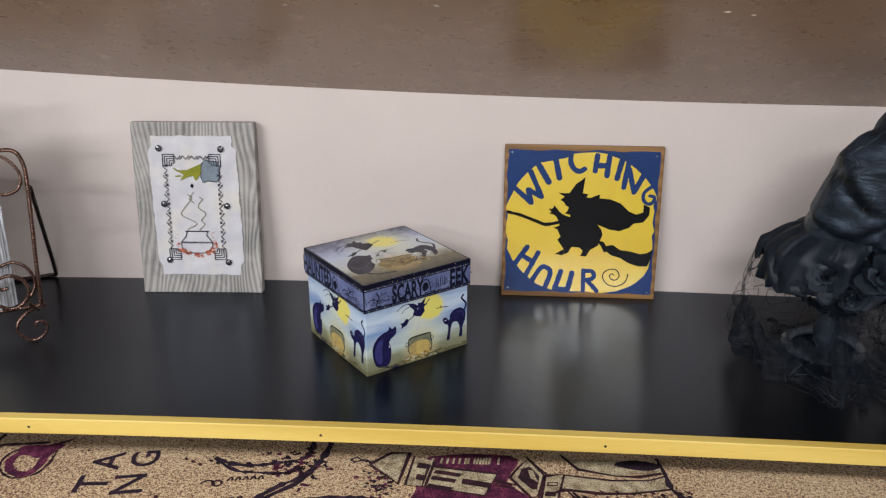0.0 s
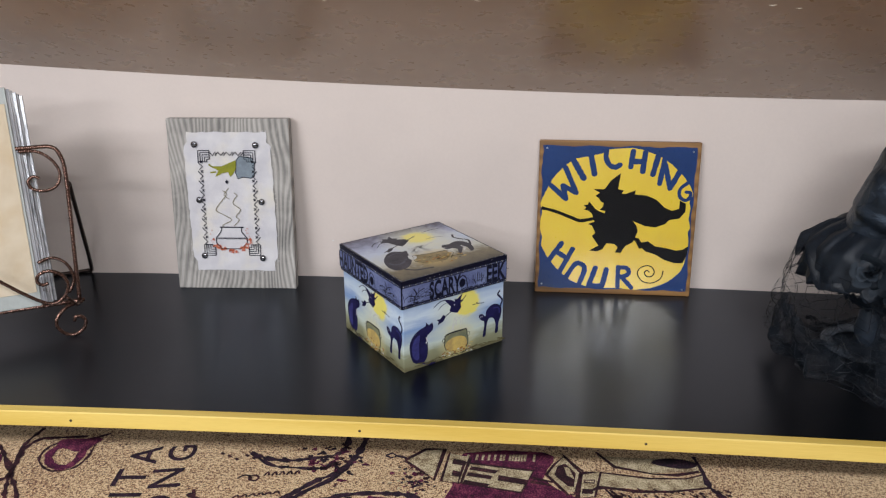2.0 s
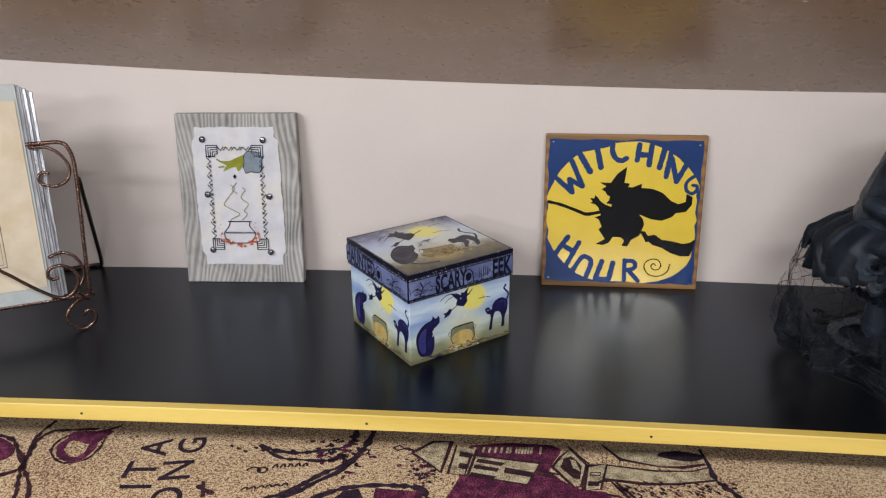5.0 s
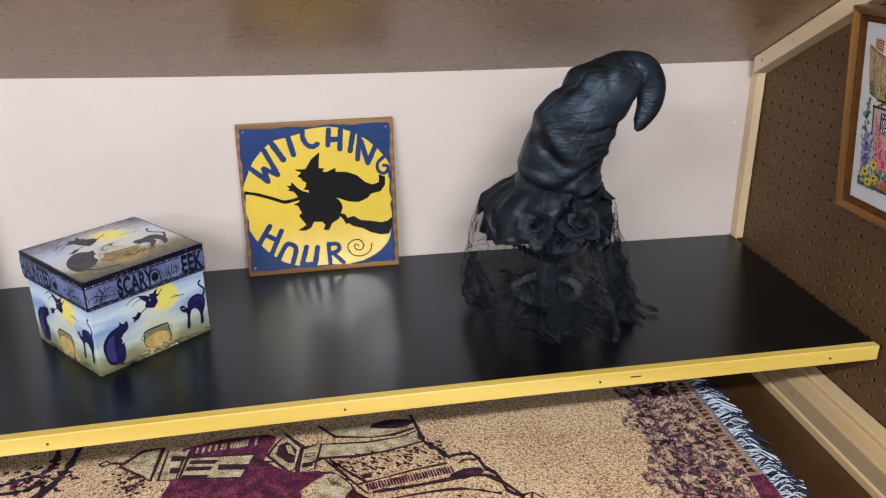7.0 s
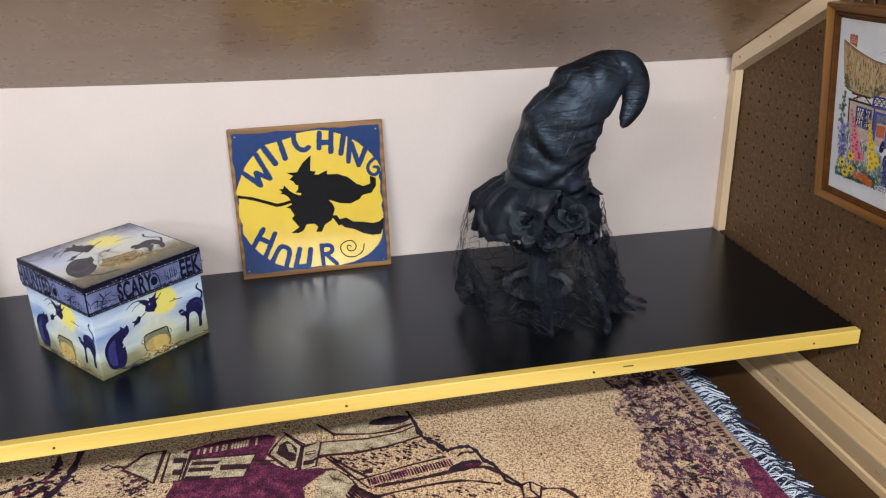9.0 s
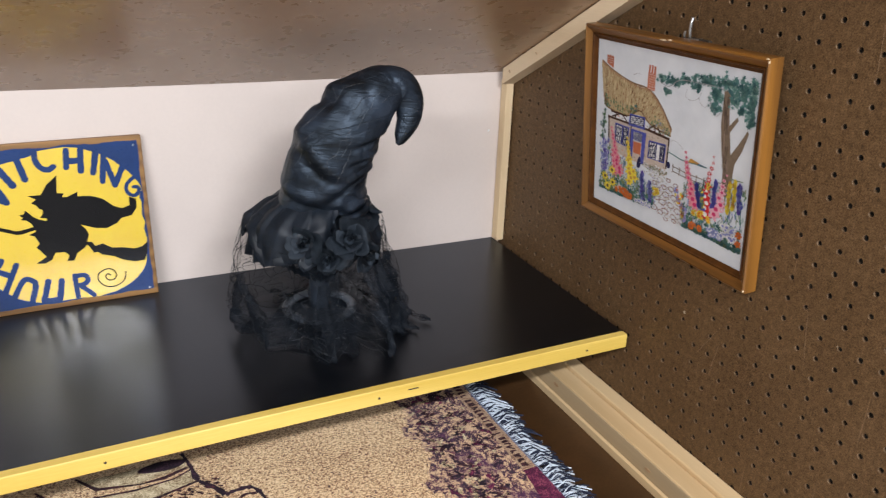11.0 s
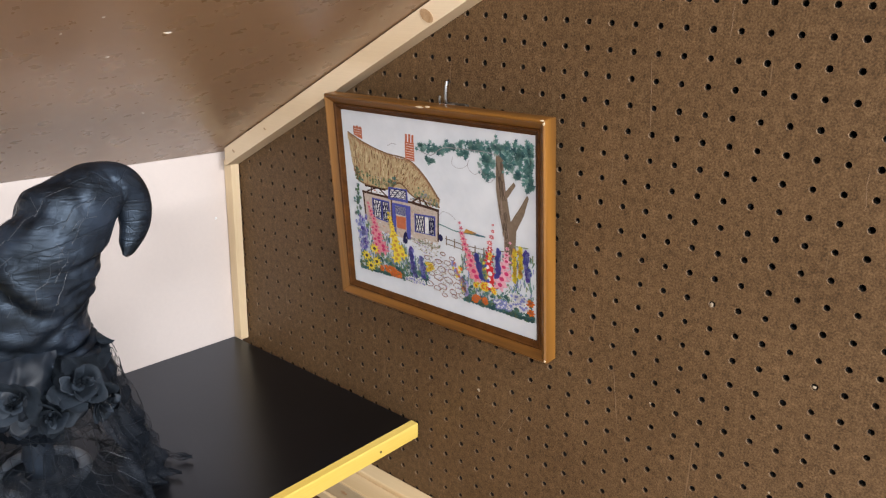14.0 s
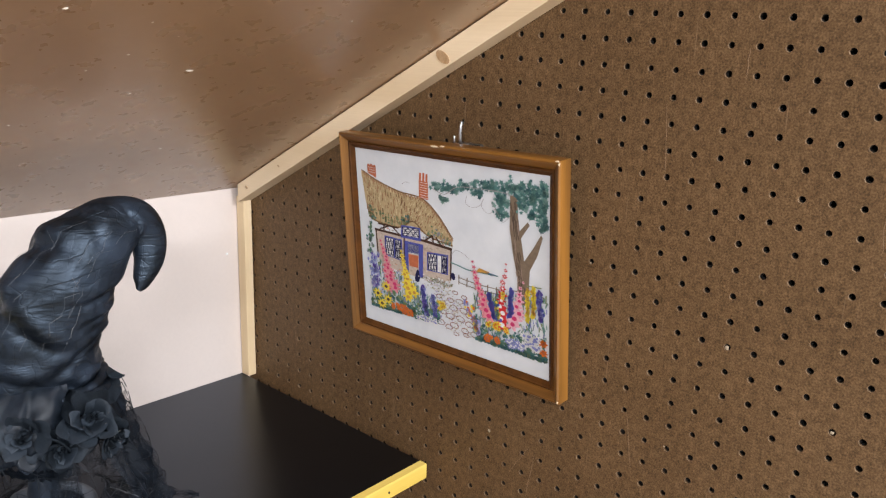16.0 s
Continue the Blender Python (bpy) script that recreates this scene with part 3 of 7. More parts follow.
part("stitched_cloth", bm, AIDA, board, "pale lavender stitched cloth with frayed edges")
fray_bm = bmesh.new()
for k in range(90):
    side = random.choice("lrtb")
    u = random.random()
    x, z, dx, dz = {"l": (-0.069, 0.033 + 0.218 * u, -1, 0), "r": (0.067, 0.033 + 0.218 * u, 1, 0), "t": (-0.06 + 0.12 * u, 0.253, 0, 1), "b": (-0.06 + 0.12 * u, 0.031, 0, -1)}[side]
    ln = random.uniform(0.0015, 0.004)
    t_bm = tube([(x, -0.0015, z), (x + dx * ln + random.uniform(-1, 1) * 0.001, -0.001, z + dz * ln + random.uniform(-1, 1) * 0.001)], 0.00018, 3)
    fray_bm = joined(fray_bm, t_bm)
tagged(part("frayed_thread", fray_bm, AIDA, board), kind="stuff")
class Stitch(Sheet):
    def line(self, ink, pts, width, round_=0, closed=False, wobble=0.0):
        super().line(ink, pts, width * 1.65, round_, closed, wobble)


s = Stitch(board, lambda u, v, h: Vector((u, -0.0026 - h, v * 0.985)))
B0, B1, V0, V1 = -49.0, 41.0, 57.0, 228.0


def key_corner(cx, cy, sx, sy):
    for k in range(5):
        d = 3.4 * k
        s.line("thread", [(cx + sx * d, cy + sy * 18), (cx + sx * d, cy + sy * d), (cx + sx * 18, cy + sy * d)], 0.95)
    s.line("thread", [(cx, cy + sy * 18), (cx + sx * 14, cy + sy * 18)], 0.8)
    s.line("thread", [(cx + sx * 18, cy), (cx + sx * 18, cy + sy * 14)], 0.8)


for cx, sx in ((B0, 1), (B1, -1)):
    for cy, sy in ((V0, 1), (V1, -1)):
        key_corner(cx, cy, sx, sy)
for k in range(9):
    v = V0 + 18 + 15.3 * k
    for side, sg in ((B0, 1), (B1, -1)):
        s.line("thread", [(side + sg * 1, v), (side + sg * 6, v + 5), (side + sg * 1, v + 10), (side + sg * -1, v + 13)], 0.9)
        s.line("thread", [(side + sg * 3, v + 11), (side + sg * 6.5, v + 14.5)], 0.9)
        s.line("thread", [(side + sg * 6.5, v + 10.5), (side + sg * 3, v + 14.5)], 0.9)
for k in range(4):
    u = B0 + 18 + 13.5 * k
    s.line("thread", [(u, V1 - 2), (u + 5, V1 - 8), (u + 10, V1 - 2)], 0.9)
    s.line("thread", [(u + 9, V1 - 8), (u + 13, V1 - 3)], 0.9)
s.fill("green", [(-30, 203), (-13, 203), (10, 213), (10, 199), (4, 190), (0, 186), (-3, 194), (-12, 192), (-24, 186), (-18, 196)])
s.line("green", [(-26, 201), (-33, 206)], 1.4)
s.line("green", [(-22, 194), (-31, 193)], 1.4)
s.fill("grey", [(11, 213), (16, 219), (36, 216), (39, 208), (38, 188), (33, 184), (20, 186), (12, 183), (9, 192)])
s.line("thread", [(11, 213), (16, 219), (36, 216), (39, 208), (38, 188), (33, 184), (20, 186), (12, 183), (9, 192)], 0.8, 0, True)
s.fill("thread", [(-6, 182), (-3, 178), (-6, 174), (-9, 178)])
s.line("steam", [(-14, 164), (-8, 158), (-22, 140), (-26, 131), (-14, 124), (-2, 116), (-16, 108), (-17, 104)], 0.8, 3)
s.line("steam", [(4, 160), (9, 156), (4, 150), (2, 142), (13, 133), (5, 122), (10, 116), (1, 106)], 0.8, 3)
s.line("steam", [(-4, 168), (-12, 157), (-4, 150)], 0.7, 3)
s.line("thread", [(-22, 104), (16, 104)], 1.1)
s.line("thread", [(-19, 103), (-21, 96), (-29, 86), (-29, 78), (-21, 68), (10, 68), (20, 77), (21, 85), (12, 97), (13, 103)], 0.9)
for k in range(16):
    s.line("thread", [(-27 + 3 * k, 84), (-25.5 + 3 * k, 87), (-24 + 3 * k, 84)], 0.7)
for k in range(46):
    a = math.pi * (1.05 + 0.9 * random.random())
    r = random.uniform(24, 31)
    c = (-4 + math.cos(a) * r * 1.15, 88 + math.sin(a) * r * 0.85)
    s.line("flame", [(c[0] - 1.6, c[1] - random.uniform(0, 2)), (c[0], c[1] + 2), (c[0] + 1.6, c[1] - random.uniform(0, 2))], 1.1)
for k in range(14):
    s.blob("flame", (random.choice((-34, 22)) + random.uniform(-4, 4), random.uniform(78, 102)), 0.8, n=5)
THREAD = ink("dark_thread", (0.022, 0.022, 0.036), (0.012, 0.012, 0.022), 0.9)
s.done({"thread": ("dark_stitching", THREAD, "dark blue cross stitching", 1), "green": ("green_motif", ink("green_thread", (0.27, 0.27, 0.03), (0.2, 0.21, 0.03), 0.9), "olive green stitched motif"),
        "grey": ("grey_motif", ink("grey_thread", (0.23, 0.28, 0.32), (0.17, 0.2, 0.23), 0.9), "blue-grey stitched motif"), "steam": ("steam_stitching", ink("steam_thread", (0.26, 0.24, 0.17), None, 0.9), "thin tan stitched curls", 1),
        "flame": ("flame_stitching", ink("flame_thread", (0.62, 0.20, 0.11), (0.50, 0.13, 0.08), 0.9), "orange stitched flames", 1)})
stud = bmesh.new()
bmesh.ops.create_uvsphere(stud, u_segments=14, v_segments=8, radius=0.0052)
bmesh.ops.scale(stud, vec=(1, 0.55, 1), verts=stud.verts)
stud_mesh = mesh_from("stud", stud)
stud_mesh.materials.append(plain("gunmetal", (0.26, 0.26, 0.28), (0.14, 0.14, 0.15), 60, 0.20, 0.9, bump=0.0))
stud_mesh.shade_smooth()
for tx, tz in ((-0.0535, 0.234), (0.0425, 0.233), (-0.0515, 0.1465), (0.0475, 0.1435), (-0.0495, 0.0555), (0.0445, 0.052)):
    part("stud", stud_mesh, None, board, at=pose(tx, -0.0035, tz))

# ---------------------------------------------------------------- lidded gift box with printed scenes
def print_sky(name, axis, lo, hi, stops, lights, speck=0.35):
    """A printed scene's ground and sky, blended up one axis of the box, with cloudy streaks."""
    m, t, s = nodes_of(name)
    at = place_of(t)
    sep = t.nodes.new("ShaderNodeSeparateXYZ")
    t.links.new(at, sep.inputs[0])
    h = math_of(t, "DIVIDE", math_of(t, "SUBTRACT", sep.outputs[axis], lo), hi - lo)
    cloud = noise_of(t, place_of(t, (1, 1, 4) if axis == "Z" else (4, 4, 1)), 16, 5.0, 0.6, 0.6)
    h = math_of(t, "ADD", h, math_of(t, "MULTIPLY", math_of(t, "SUBTRACT", cloud, 0.5), speck))
    col = ramp(t, h, stops)
    if axis == "Z":
        side = math_of(t, "GREATER_THAN", math_of(t, "ABSOLUTE", sep.outputs["Y"]), math_of(t, "ABSOLUTE", sep.outputs["X"]))
        u = math_of(t, "ADD", math_of(t, "MULTIPLY", sep.outputs["X"], side), math_of(t, "MULTIPLY", math_of(t, "SUBTRACT", 0.0, sep.outputs["Y"]), math_of(t, "SUBTRACT", 1.0, side)))
        v = sep.outputs["Z"]
    else:
        u, v = sep.outputs["X"], sep.outputs["Y"]
    cu = math_of(t, "MULTIPLY", math_of(t, "SUBTRACT", cloud, 0.5), 0.02)
    for cx, cy, inner, outer, tint in lights:
        du = math_of(t, "POWER", math_of(t, "SUBTRACT", u, cx), 2.0)
        dv = math_of(t, "POWER", math_of(t, "SUBTRACT", v, cy), 2.0)
        d = math_of(t, "ADD", math_of(t, "SQRT", math_of(t, "ADD", du, dv)), cu)
        fade = math_of(t, "DIVIDE", math_of(t, "SUBTRACT", outer, d), outer - inner)
        fade = math_of(t, "MINIMUM", math_of(t, "MAXIMUM", fade, 0.0), 1.0)
        col = mixed(t, math_of(t, "MULTIPLY", fade, 0.9), col, tint)
    t.links.new(col, s.inputs["Base Color"])
    s.inputs["Roughness"].default_value = 0.36
    s.inputs["Specular IOR Level"].default_value = 0.4
    bumped(t, s, noise_of(t, at, 700), 0.06, 0.0004)
    return m


SIDE = print_sky("printed_side", "Z", 0.0, 0.09, [(0.0, (0.16, 0.145, 0.075)), (0.2, (0.29, 0.30, 0.185)), (0.36, (0.57, 0.65, 0.59)), (0.60, (0.23, 0.35, 0.60)), (0.78, (0.60, 0.70, 0.80)), (1.0, (0.34, 0.46, 0.66))],
                 [(0.004, 0.056, 0.008, 0.050, (0.70, 0.74, 0.58)), (0.004, 0.018, 0.006, 0.032, (0.62, 0.54, 0.24)), (0.020, 0.071, 0.0165, 0.0215, (0.86, 0.75, 0.12))])
TOP = print_sky("printed_lid", "Y", -0.08, 0.08, [(0.0, (0.07, 0.06, 0.04)), (0.20, (0.20, 0.17, 0.10)), (0.36, (0.60, 0.61, 0.55)), (0.60, (0.56, 0.63, 0.76)), (0.78, (0.34, 0.37, 0.53)), (1.0, (0.06, 0.055, 0.085))],
                [(0.016, 0.029, 0.012, 0.062, (0.76, 0.76, 0.58)), (-0.005, -0.036, 0.004, 0.036, (0.62, 0.44, 0.16)), (0.018, 0.040, 0.016, 0.025, (0.90, 0.80, 0.18))])
NAVY = ink("navy_print", (0.007, 0.008, 0.022), (0.005, 0.005, 0.014), 0.35)
BAND = ink("slate_blue_print", (0.205, 0.245, 0.42), (0.085, 0.10, 0.22), 0.36, 45)
MOON = ink("pale_yellow_print", (0.80, 0.70, 0.16), (0.76, 0.66, 0.25), 0.38, 40)
VIOLET = ink("violet_print", (0.020, 0.018, 0.085), (0.009, 0.008, 0.035), 0.36, 60)
GOLD = ink("ochre_print", (0.64, 0.47, 0.14), (0.44, 0.31, 0.12), 0.4, 110)
SAGE = ink("sage_print", (0.29, 0.29, 0.16), (0.13, 0.145, 0.10), 0.4, 45)
PALE = ink("white_print", (0.68, 0.68, 0.66), None, 0.45)
box = thing("gift_box", "square lidded cardboard box printed with blue night scenes", "box", pose(-0.014, -0.190, 0, 0, 0, 41.5) @ Matrix.Scale(1.032, 4))
part("body", block(-0.0785, 0.0785, -0.0785, 0.0785, 0, 0.12, 0.0008), SIDE, box, "cardboard body printed with a moonlit scene")
lid = part("lid", block(-0.0812, 0.0812, -0.0812, 0.0812, 0.089, 0.1265, 0.0008), NAVY, box, "navy lid with slate-blue lettered bands")
side_turns = (0, 90, 180, 270)
INKS = {"moon": ("printed_moon", MOON, ""), "violet": ("printed_shape", VIOLET, "", 1), "gold": ("printed_ember", GOLD, "", 1),
        "ember": ("printed_ember_mark", ink("ember_print", (0.42, 0.17, 0.03), (0.22, 0.10, 0.03), 0.45), "", 1), "sage": ("printed_cauldron", SAGE, ""), "navy": ("printed_outline", NAVY, "", 1), "pale": ("printed_highlight", PALE, "", 1), "band": ("printed_band", BAND, "", 1), "sheen": ("printed_sheen", ink("indigo_print", (0.055, 0.055, 0.21), (0.03, 0.03, 0.12), 0.4), "", 1), "soil": ("printed_soil", ink("earth_print", (0.13, 0.11, 0.05), (0.08, 0.07, 0.035), 0.45), "", 1)}


def scene_print(s, w, dark, flat=1.0):
    """Two plain dark cats, a drifting shape on a broom and a cauldron over embers."""
    s.fill(dark, [(-4.5, 65.0), (3.5, 62.5), (9.5, 69.0), (8.0, 75.5), (13.5, 78.0), (8.2, 79.8), (11.5, 88.0), (3.6, 82.2), (-1.5, 83.2), (-0.6, 79.4), (-7.0, 83.5), (-17.0, 86.0), (-11.5, 79.0), (-6.8, 74.0), (-9.0, 68.4)])
    s.line(dark, [(-20.0, 59.2), (-4.0, 68.5), (8.0, 76.0), (17.0, 84.0)], 1.3, 3)
    s.fill(dark, [(-27.5, 53.2), (-18.4, 56.0), (-14.6, 62.4), (-18.8, 65.2), (-23.0, 61.0), (-28.6, 60.6), (-25.6, 57.4)])
    s.line(dark, [(-15.0, 85.0), (-24.0, 84.5), (-33.0, 79.0)], 1.0, 3)
    s.line(dark, [(-10.0, 81.0), (-20.0, 79.0), (-26.0, 74.0)], 0.8, 3)
    s.line(dark, [(27.0, 67.4), (36.0, 67.0), (46.0, 65.6)], 0.9, 3)
    s.line(dark, [(33.0, 69.6), (37.0, 67.0)], 0.7)
    s.fill(dark, [(-68.4, 20.7), (-69.8, 36.8), (-64.2, 47.8), (-55.2, 54.1), (-46.1, 56.7), (-44.7, 61.4), (-40.3, 57.0), (-35.4, 59.5), (-34.3, 50.2), (-39.5, 45.3), (-43.8, 41.4), (-42.4, 28.2), (-43.7, 13.2), (-51.3, 5.6), (-63.8, 10.1)], 3)
    s.line(dark, [(-53.2, 7.1), (-39.3, 1.6), (-30.8, 2.5)], 3.0, 3)
    s.fill(dark, [(37.6, 48.5), (43.0, 50.1), (48.6, 44.9), (50.1, 52.6), (56.9, 58.2), (67.1, 58.4), (75.0, 51.2), (74.6, 39.4), (70.6, 28.5), (70.1, 16.6), (64.9, 16.1), (66.0, 28.0), (61.9, 38.7), (53.9, 39.5), (50.6, 28.8), (49.2, 16.4), (44.4, 16.8), (46.8, 29.9), (46.3, 38.1), (41.1, 41.2)], 3)
    s.line(dark, [(72.8, 52.8), (76.2, 62.2), (68.9, 71.5), (72.3, 76.8)], 2.6, 4)
    s.fill("sage", [(-16.1, 33.5), (-9.8, 37.0), (17.0, 36.4), (18.8, 27.6), (20.4, 12.6), (12.2, 8.0), (-6.1, 9.1), (-16.8, 18.1)], 3)
    s.up()
    s.line("navy", [(-17.1, 33.2), (-9.8, 36.3), (17.7, 35.9)], 1.6)
    s.line("navy", [(-16.1, 32.9), (-17.2, 21.5), (-14.2, 12.8)], 0.9, 3)
    s.line("navy", [(17.7, 35.2), (20.7, 17.1), (16.8, 8.9)], 0.9, 3)
    s.fill("gold", [(-14.5, 24.0), (-4.0, 28.5), (9.0, 28.0), (16.5, 23.0), (18.8, 14.0), (12.0, 8.6), (-5.5, 9.4), (-14.6, 15.5)], 3)
    for cx in (-18.2, 20.6):
        s.line("navy", [(cx + 2.4 * math.cos(b), 28.0 + 2.9 * math.sin(b)) for b in (0, 1.05, 2.1, 3.14, 4.2, 5.24)], 0.8, 2, True)
    s.up()
    for k in range(54):
        s.blob(("ember", "gold", "pale", "ember", "gold")[k % 5], (random.uniform(-21, 27), 8 + random.gauss(0, 3.2)), random.uniform(0.9, 2.3), random.uniform(0.5, 1.2), 7, 0.35, random.uniform(-0.6, 0.6))
    for k in range(7):
        x = random.uniform(-10, 16)
        s.line("pale", [(x, 38), (x + random.uniform(-3, 4), 44), (x + random.uniform(-4, 8), 51), (x + random.uniform(-2, 14), 57)], 0.7, 3)
    s.fill("sheen", [(-65.4, 19.8), (-66.2, 34.2), (-61.2, 43.8), (-54.2, 46.6), (-55.9, 32.8), (-55.7, 15.2), (-59.9, 12.4)], 2)
    s.line("sheen", [(61.9, 53.6), (70.0, 52.2), (72.3, 43.4)], 2.0, 3)
    for k in range(34):
        u = random.uniform(-76, 70)
        s.line("soil", [(u, random.uniform(0.5, 8)), (u + random.uniform(4, 14), random.uniform(0.5, 8))], random.uniform(0.6, 1.8), 0, False, 0.4)
    s.line("pale", [(-45.0, 40.8), (-43.7, 36.3), (-45.5, 32.3)], 1.4, 3)
    s.line("pale", [(40.3, 45.8), (44.4, 46.0)], 0.7)
    s.blob("pale", (-1.4, 75.1), 1.0, 1.0, 7)


for a in side_turns:
    turn = pose(0, 0, 0, 0, 0, a)
    s = Sheet(box, lambda u, v, h, turn=turn: turn @ Vector((u, -0.0786 - h, v)))
    scene_print(s, 157, "violet")
    s.done(INKS)
    s = Sheet(lid, lambda u, v, h, turn=turn: turn @ Vector((u, -0.0813 - h, v)))
    flat = s.to_local
    s.fill("band", [(-80, 94), (80, 94), (80, 117.5), (-80, 117.5)])
    s.up()
    s.to_local = lambda u, v, h, flat=flat: flat(u, v + 0.003, h)
    word = "SCARY" if a == 0 else "HAUNTED" if a == 270 else "SCARY"
    if word == "SCARY":
        s.text("navy", "SCARY", (-17, 102.6), 21.5, 0, 0.035, 0.5)
        s.text("navy", "EEK", (63, 103), 22, 0, 0.035, 0.58)
        s.text("navy", "EEK", (40, 102), 7, 0, 0.0, 0.6)
        s.blob("navy", (9, 101), 5, 6, 12)
        s.line("navy", [(1, 93), (3, 106), (9, 111), (15, 106), (17, 93)], 1.5, 3)
        for k in range(5):
            s.line("navy", [(26 + 3.2 * k, 95), (26 + 3.2 * k, 109)], 0.7)
        s.line("navy", [(25, 98), (42, 98)], 0.7)
    else:
        s.text("navy", "HAUNTED", (-42, 102.6), 21.5, 0, 0.035, 0.56)
        s.blob("navy", (8, 100), 5, 6, 12)
        s.line("navy", [(0, 93), (2, 106), (8, 111), (14, 106), (16, 93)], 1.5, 3)
    for sx in (-1, 1):
        bx = sx * 60 if word == "SCARY" and sx < 0 else 46 if word == "HAUNTED" else None
        if bx is None:
            continue
        s.line("navy", [(bx - 4, 92), (bx - 2, 99), (bx, 104), (bx - 4, 111)], 1.6, 3)
        s.line("navy", [(bx - 1, 101), (bx + 5, 106), (bx + 12, 108)], 1.0, 3)
        s.line("navy", [(bx + 3, 105), (bx + 4, 110)], 0.8, 3)
        s.line("navy", [(bx - 2, 100), (bx - 10, 103), (bx - 16, 100)], 1.0, 3)
        for k in range(9):
            s.line("navy", [(bx + random.uniform(-16, 26), 93.5 + random.uniform(0, 6)), (bx + random.uniform(-16, 26), 94 + random.uniform(0, 14))], 0.45)
    s.to_local = flat
    for k in range(54):
        s.blob("pale" if k % 3 == 0 else "band", (-78.5 + 2.96 * k, 119.6), 0.85, 0.85, 6)
        s.blob("pale" if k % 4 == 1 else "band", (-78.5 + 2.96 * k, 91.4), 0.7, 0.7, 6)
    for k in range(9):
        s.blob("pale", (random.uniform(-78, 78), random.uniform(121, 125.5)), 0.5, 0.5, 5)
    # bare twigs and scribbled ground on the band
    for k in range(30):
        bx, bv = random.uniform(-79, 79), random.uniform(95, 101)
        s.line("navy", [(bx, bv), (bx + random.uniform(-4, 4), bv + random.uniform(2, 6)), (bx + random.uniform(-7, 7), bv + random.uniform(5, 13))], random.uniform(0.35, 0.8), 2)
    for k in range(26):
        bx = random.uniform(-78, 72)
        s.line("navy", [(bx, 94.4 + random.uniform(0, 1.2)), (bx + random.uniform(3, 8), 94.4 + random.uniform(0, 1.6))], random.uniform(0.6, 1.4))
    s.done(INKS)
s = Sheet(lid, lambda u, v, h: Vector((u, v, 0.1266 + h)))
for k in range(62):
    u = -79 + 2.59 * k
    for q in ((u, -79.8), (-79.8, u), (u, 79.8), (79.8, u)):
        s.blob("pale" if k % 3 else "band", q, 0.6, 0.6, 5)
s.fill("top", [(-78.5, -78.5), (78.5, -78.5), (78.5, 78.5), (-78.5, 78.5)])
s.up()
s.fill("shade", [(-36.0, 49.5), (-28.5, 55.0), (-25.0, 61.5), (-20.0, 57.0), (-12.0, 66.0), (-12.5, 56.0), (-6.0, 52.5), (-9.5, 49.0), (0.0, 45.0), (2.5, 37.0), (-8.0, 27.5), (-17.0, 22.0), (-20.5, 30.0), (-24.0, 37.0), (-26.0, 45.0), (-31.0, 46.5)])
s.line("shade", [(-52.0, 43.0), (-43.0, 52.0), (-30.0, 55.5)], 1.6, 3)
s.line("shade", [(-47.0, 36.5), (-38.0, 46.0), (-28.0, 49.0)], 1.0, 3)
s.line("shade", [(-37.0, 21.0), (-10.0, 33.6), (17.0, 46.5)], 1.5, 3)
s.fill("shade", [(-50.0, 15.5), (-41.0, 20.0), (-36.5, 25.0), (-30.0, 25.0), (-33.0, 19.5), (-43.0, 12.0), (-44.5, 15.0)])
s.line("shade", [(34.6, 54.0), (49.7, 55.9), (63.8, 55.0)], 1.0, 3)
s.line("shade", [(26.1, 28.9), (38.5, 27.9), (49.9, 24.1)], 0.9, 3)
s.fill("umber", [(-23.1, -14.3), (-4.5, -19.7), (23.5, -22.9), (22.9, -37.0), (6.3, -51.7), (-22.9, -48.8), (-30.5, -36.3)])
s.up()
s.fill("shade", [(-60.6, -4.9), (-49.2, 7.7), (-37.2, 12.2), (-27.4, 4.4), (-21.2, 5.4), (-24.6, -5.4), (-28.9, -21.7), (-41.9, -39.9), (-54.1, -47.4), (-67.0, -46.2), (-70.0, -30.7), (-66.4, -15.3)], 2)
s.line("shade", [(-55.9, -47.8), (-46.9, -57.9), (-35.0, -60.9), (-22.0, -63.0)], 3.4, 3)
s.fill("shade", [(24.8, -10.6), (31.2, -4.7), (38.7, -7.0), (51.4, -2.5), (61.0, -7.8), (64.2, -22.3), (57.9, -39.7), (49.4, -44.1), (54.1, -30.0), (48.9, -26.7), (33.4, -45.1), (31.9, -40.2), (39.0, -28.6), (34.1, -21.4), (26.2, -21.3)], 2)
s.line("shade", [(63.4, -23.5), (70.7, -8.0), (64.7, 1.7), (60.0, 12.5), (64.7, 22.5)], 3.0, 4)
s.up()
s.line("slate", [(-63.3, -20.4), (-59.2, -29.1), (-48.1, -29.9), (-36.6, -20.0)], 3.0, 3)
s.line("slate", [(-52.3, -0.7), (-39.6, 4.0), (-31.8, -0.8)], 2.0, 3)
s.fill("pale", [(-28.6, -10.9), (-21.6, -12.9), (-21.7, -23.1), (-30.2, -28.8), (-33.0, -22.3)], 2)
s.line("pale", [(49.7, -19.8), (50.8, -28.7), (44.1, -35.8)], 2.4, 3)
s.line("pale", [(24.9, -12.3), (27.5, -17.3)], 1.6)
s.line("pale", [(-14.0, 5.7), (-1.7, 10.3), (4.1, 4.2), (17.7, 10.5), (27.3, 12.8)], 2.2, 4)
s.line("pale", [(-14.8, -5.9), (-0.2, -7.8), (12.5, -7.8)], 1.6, 4)
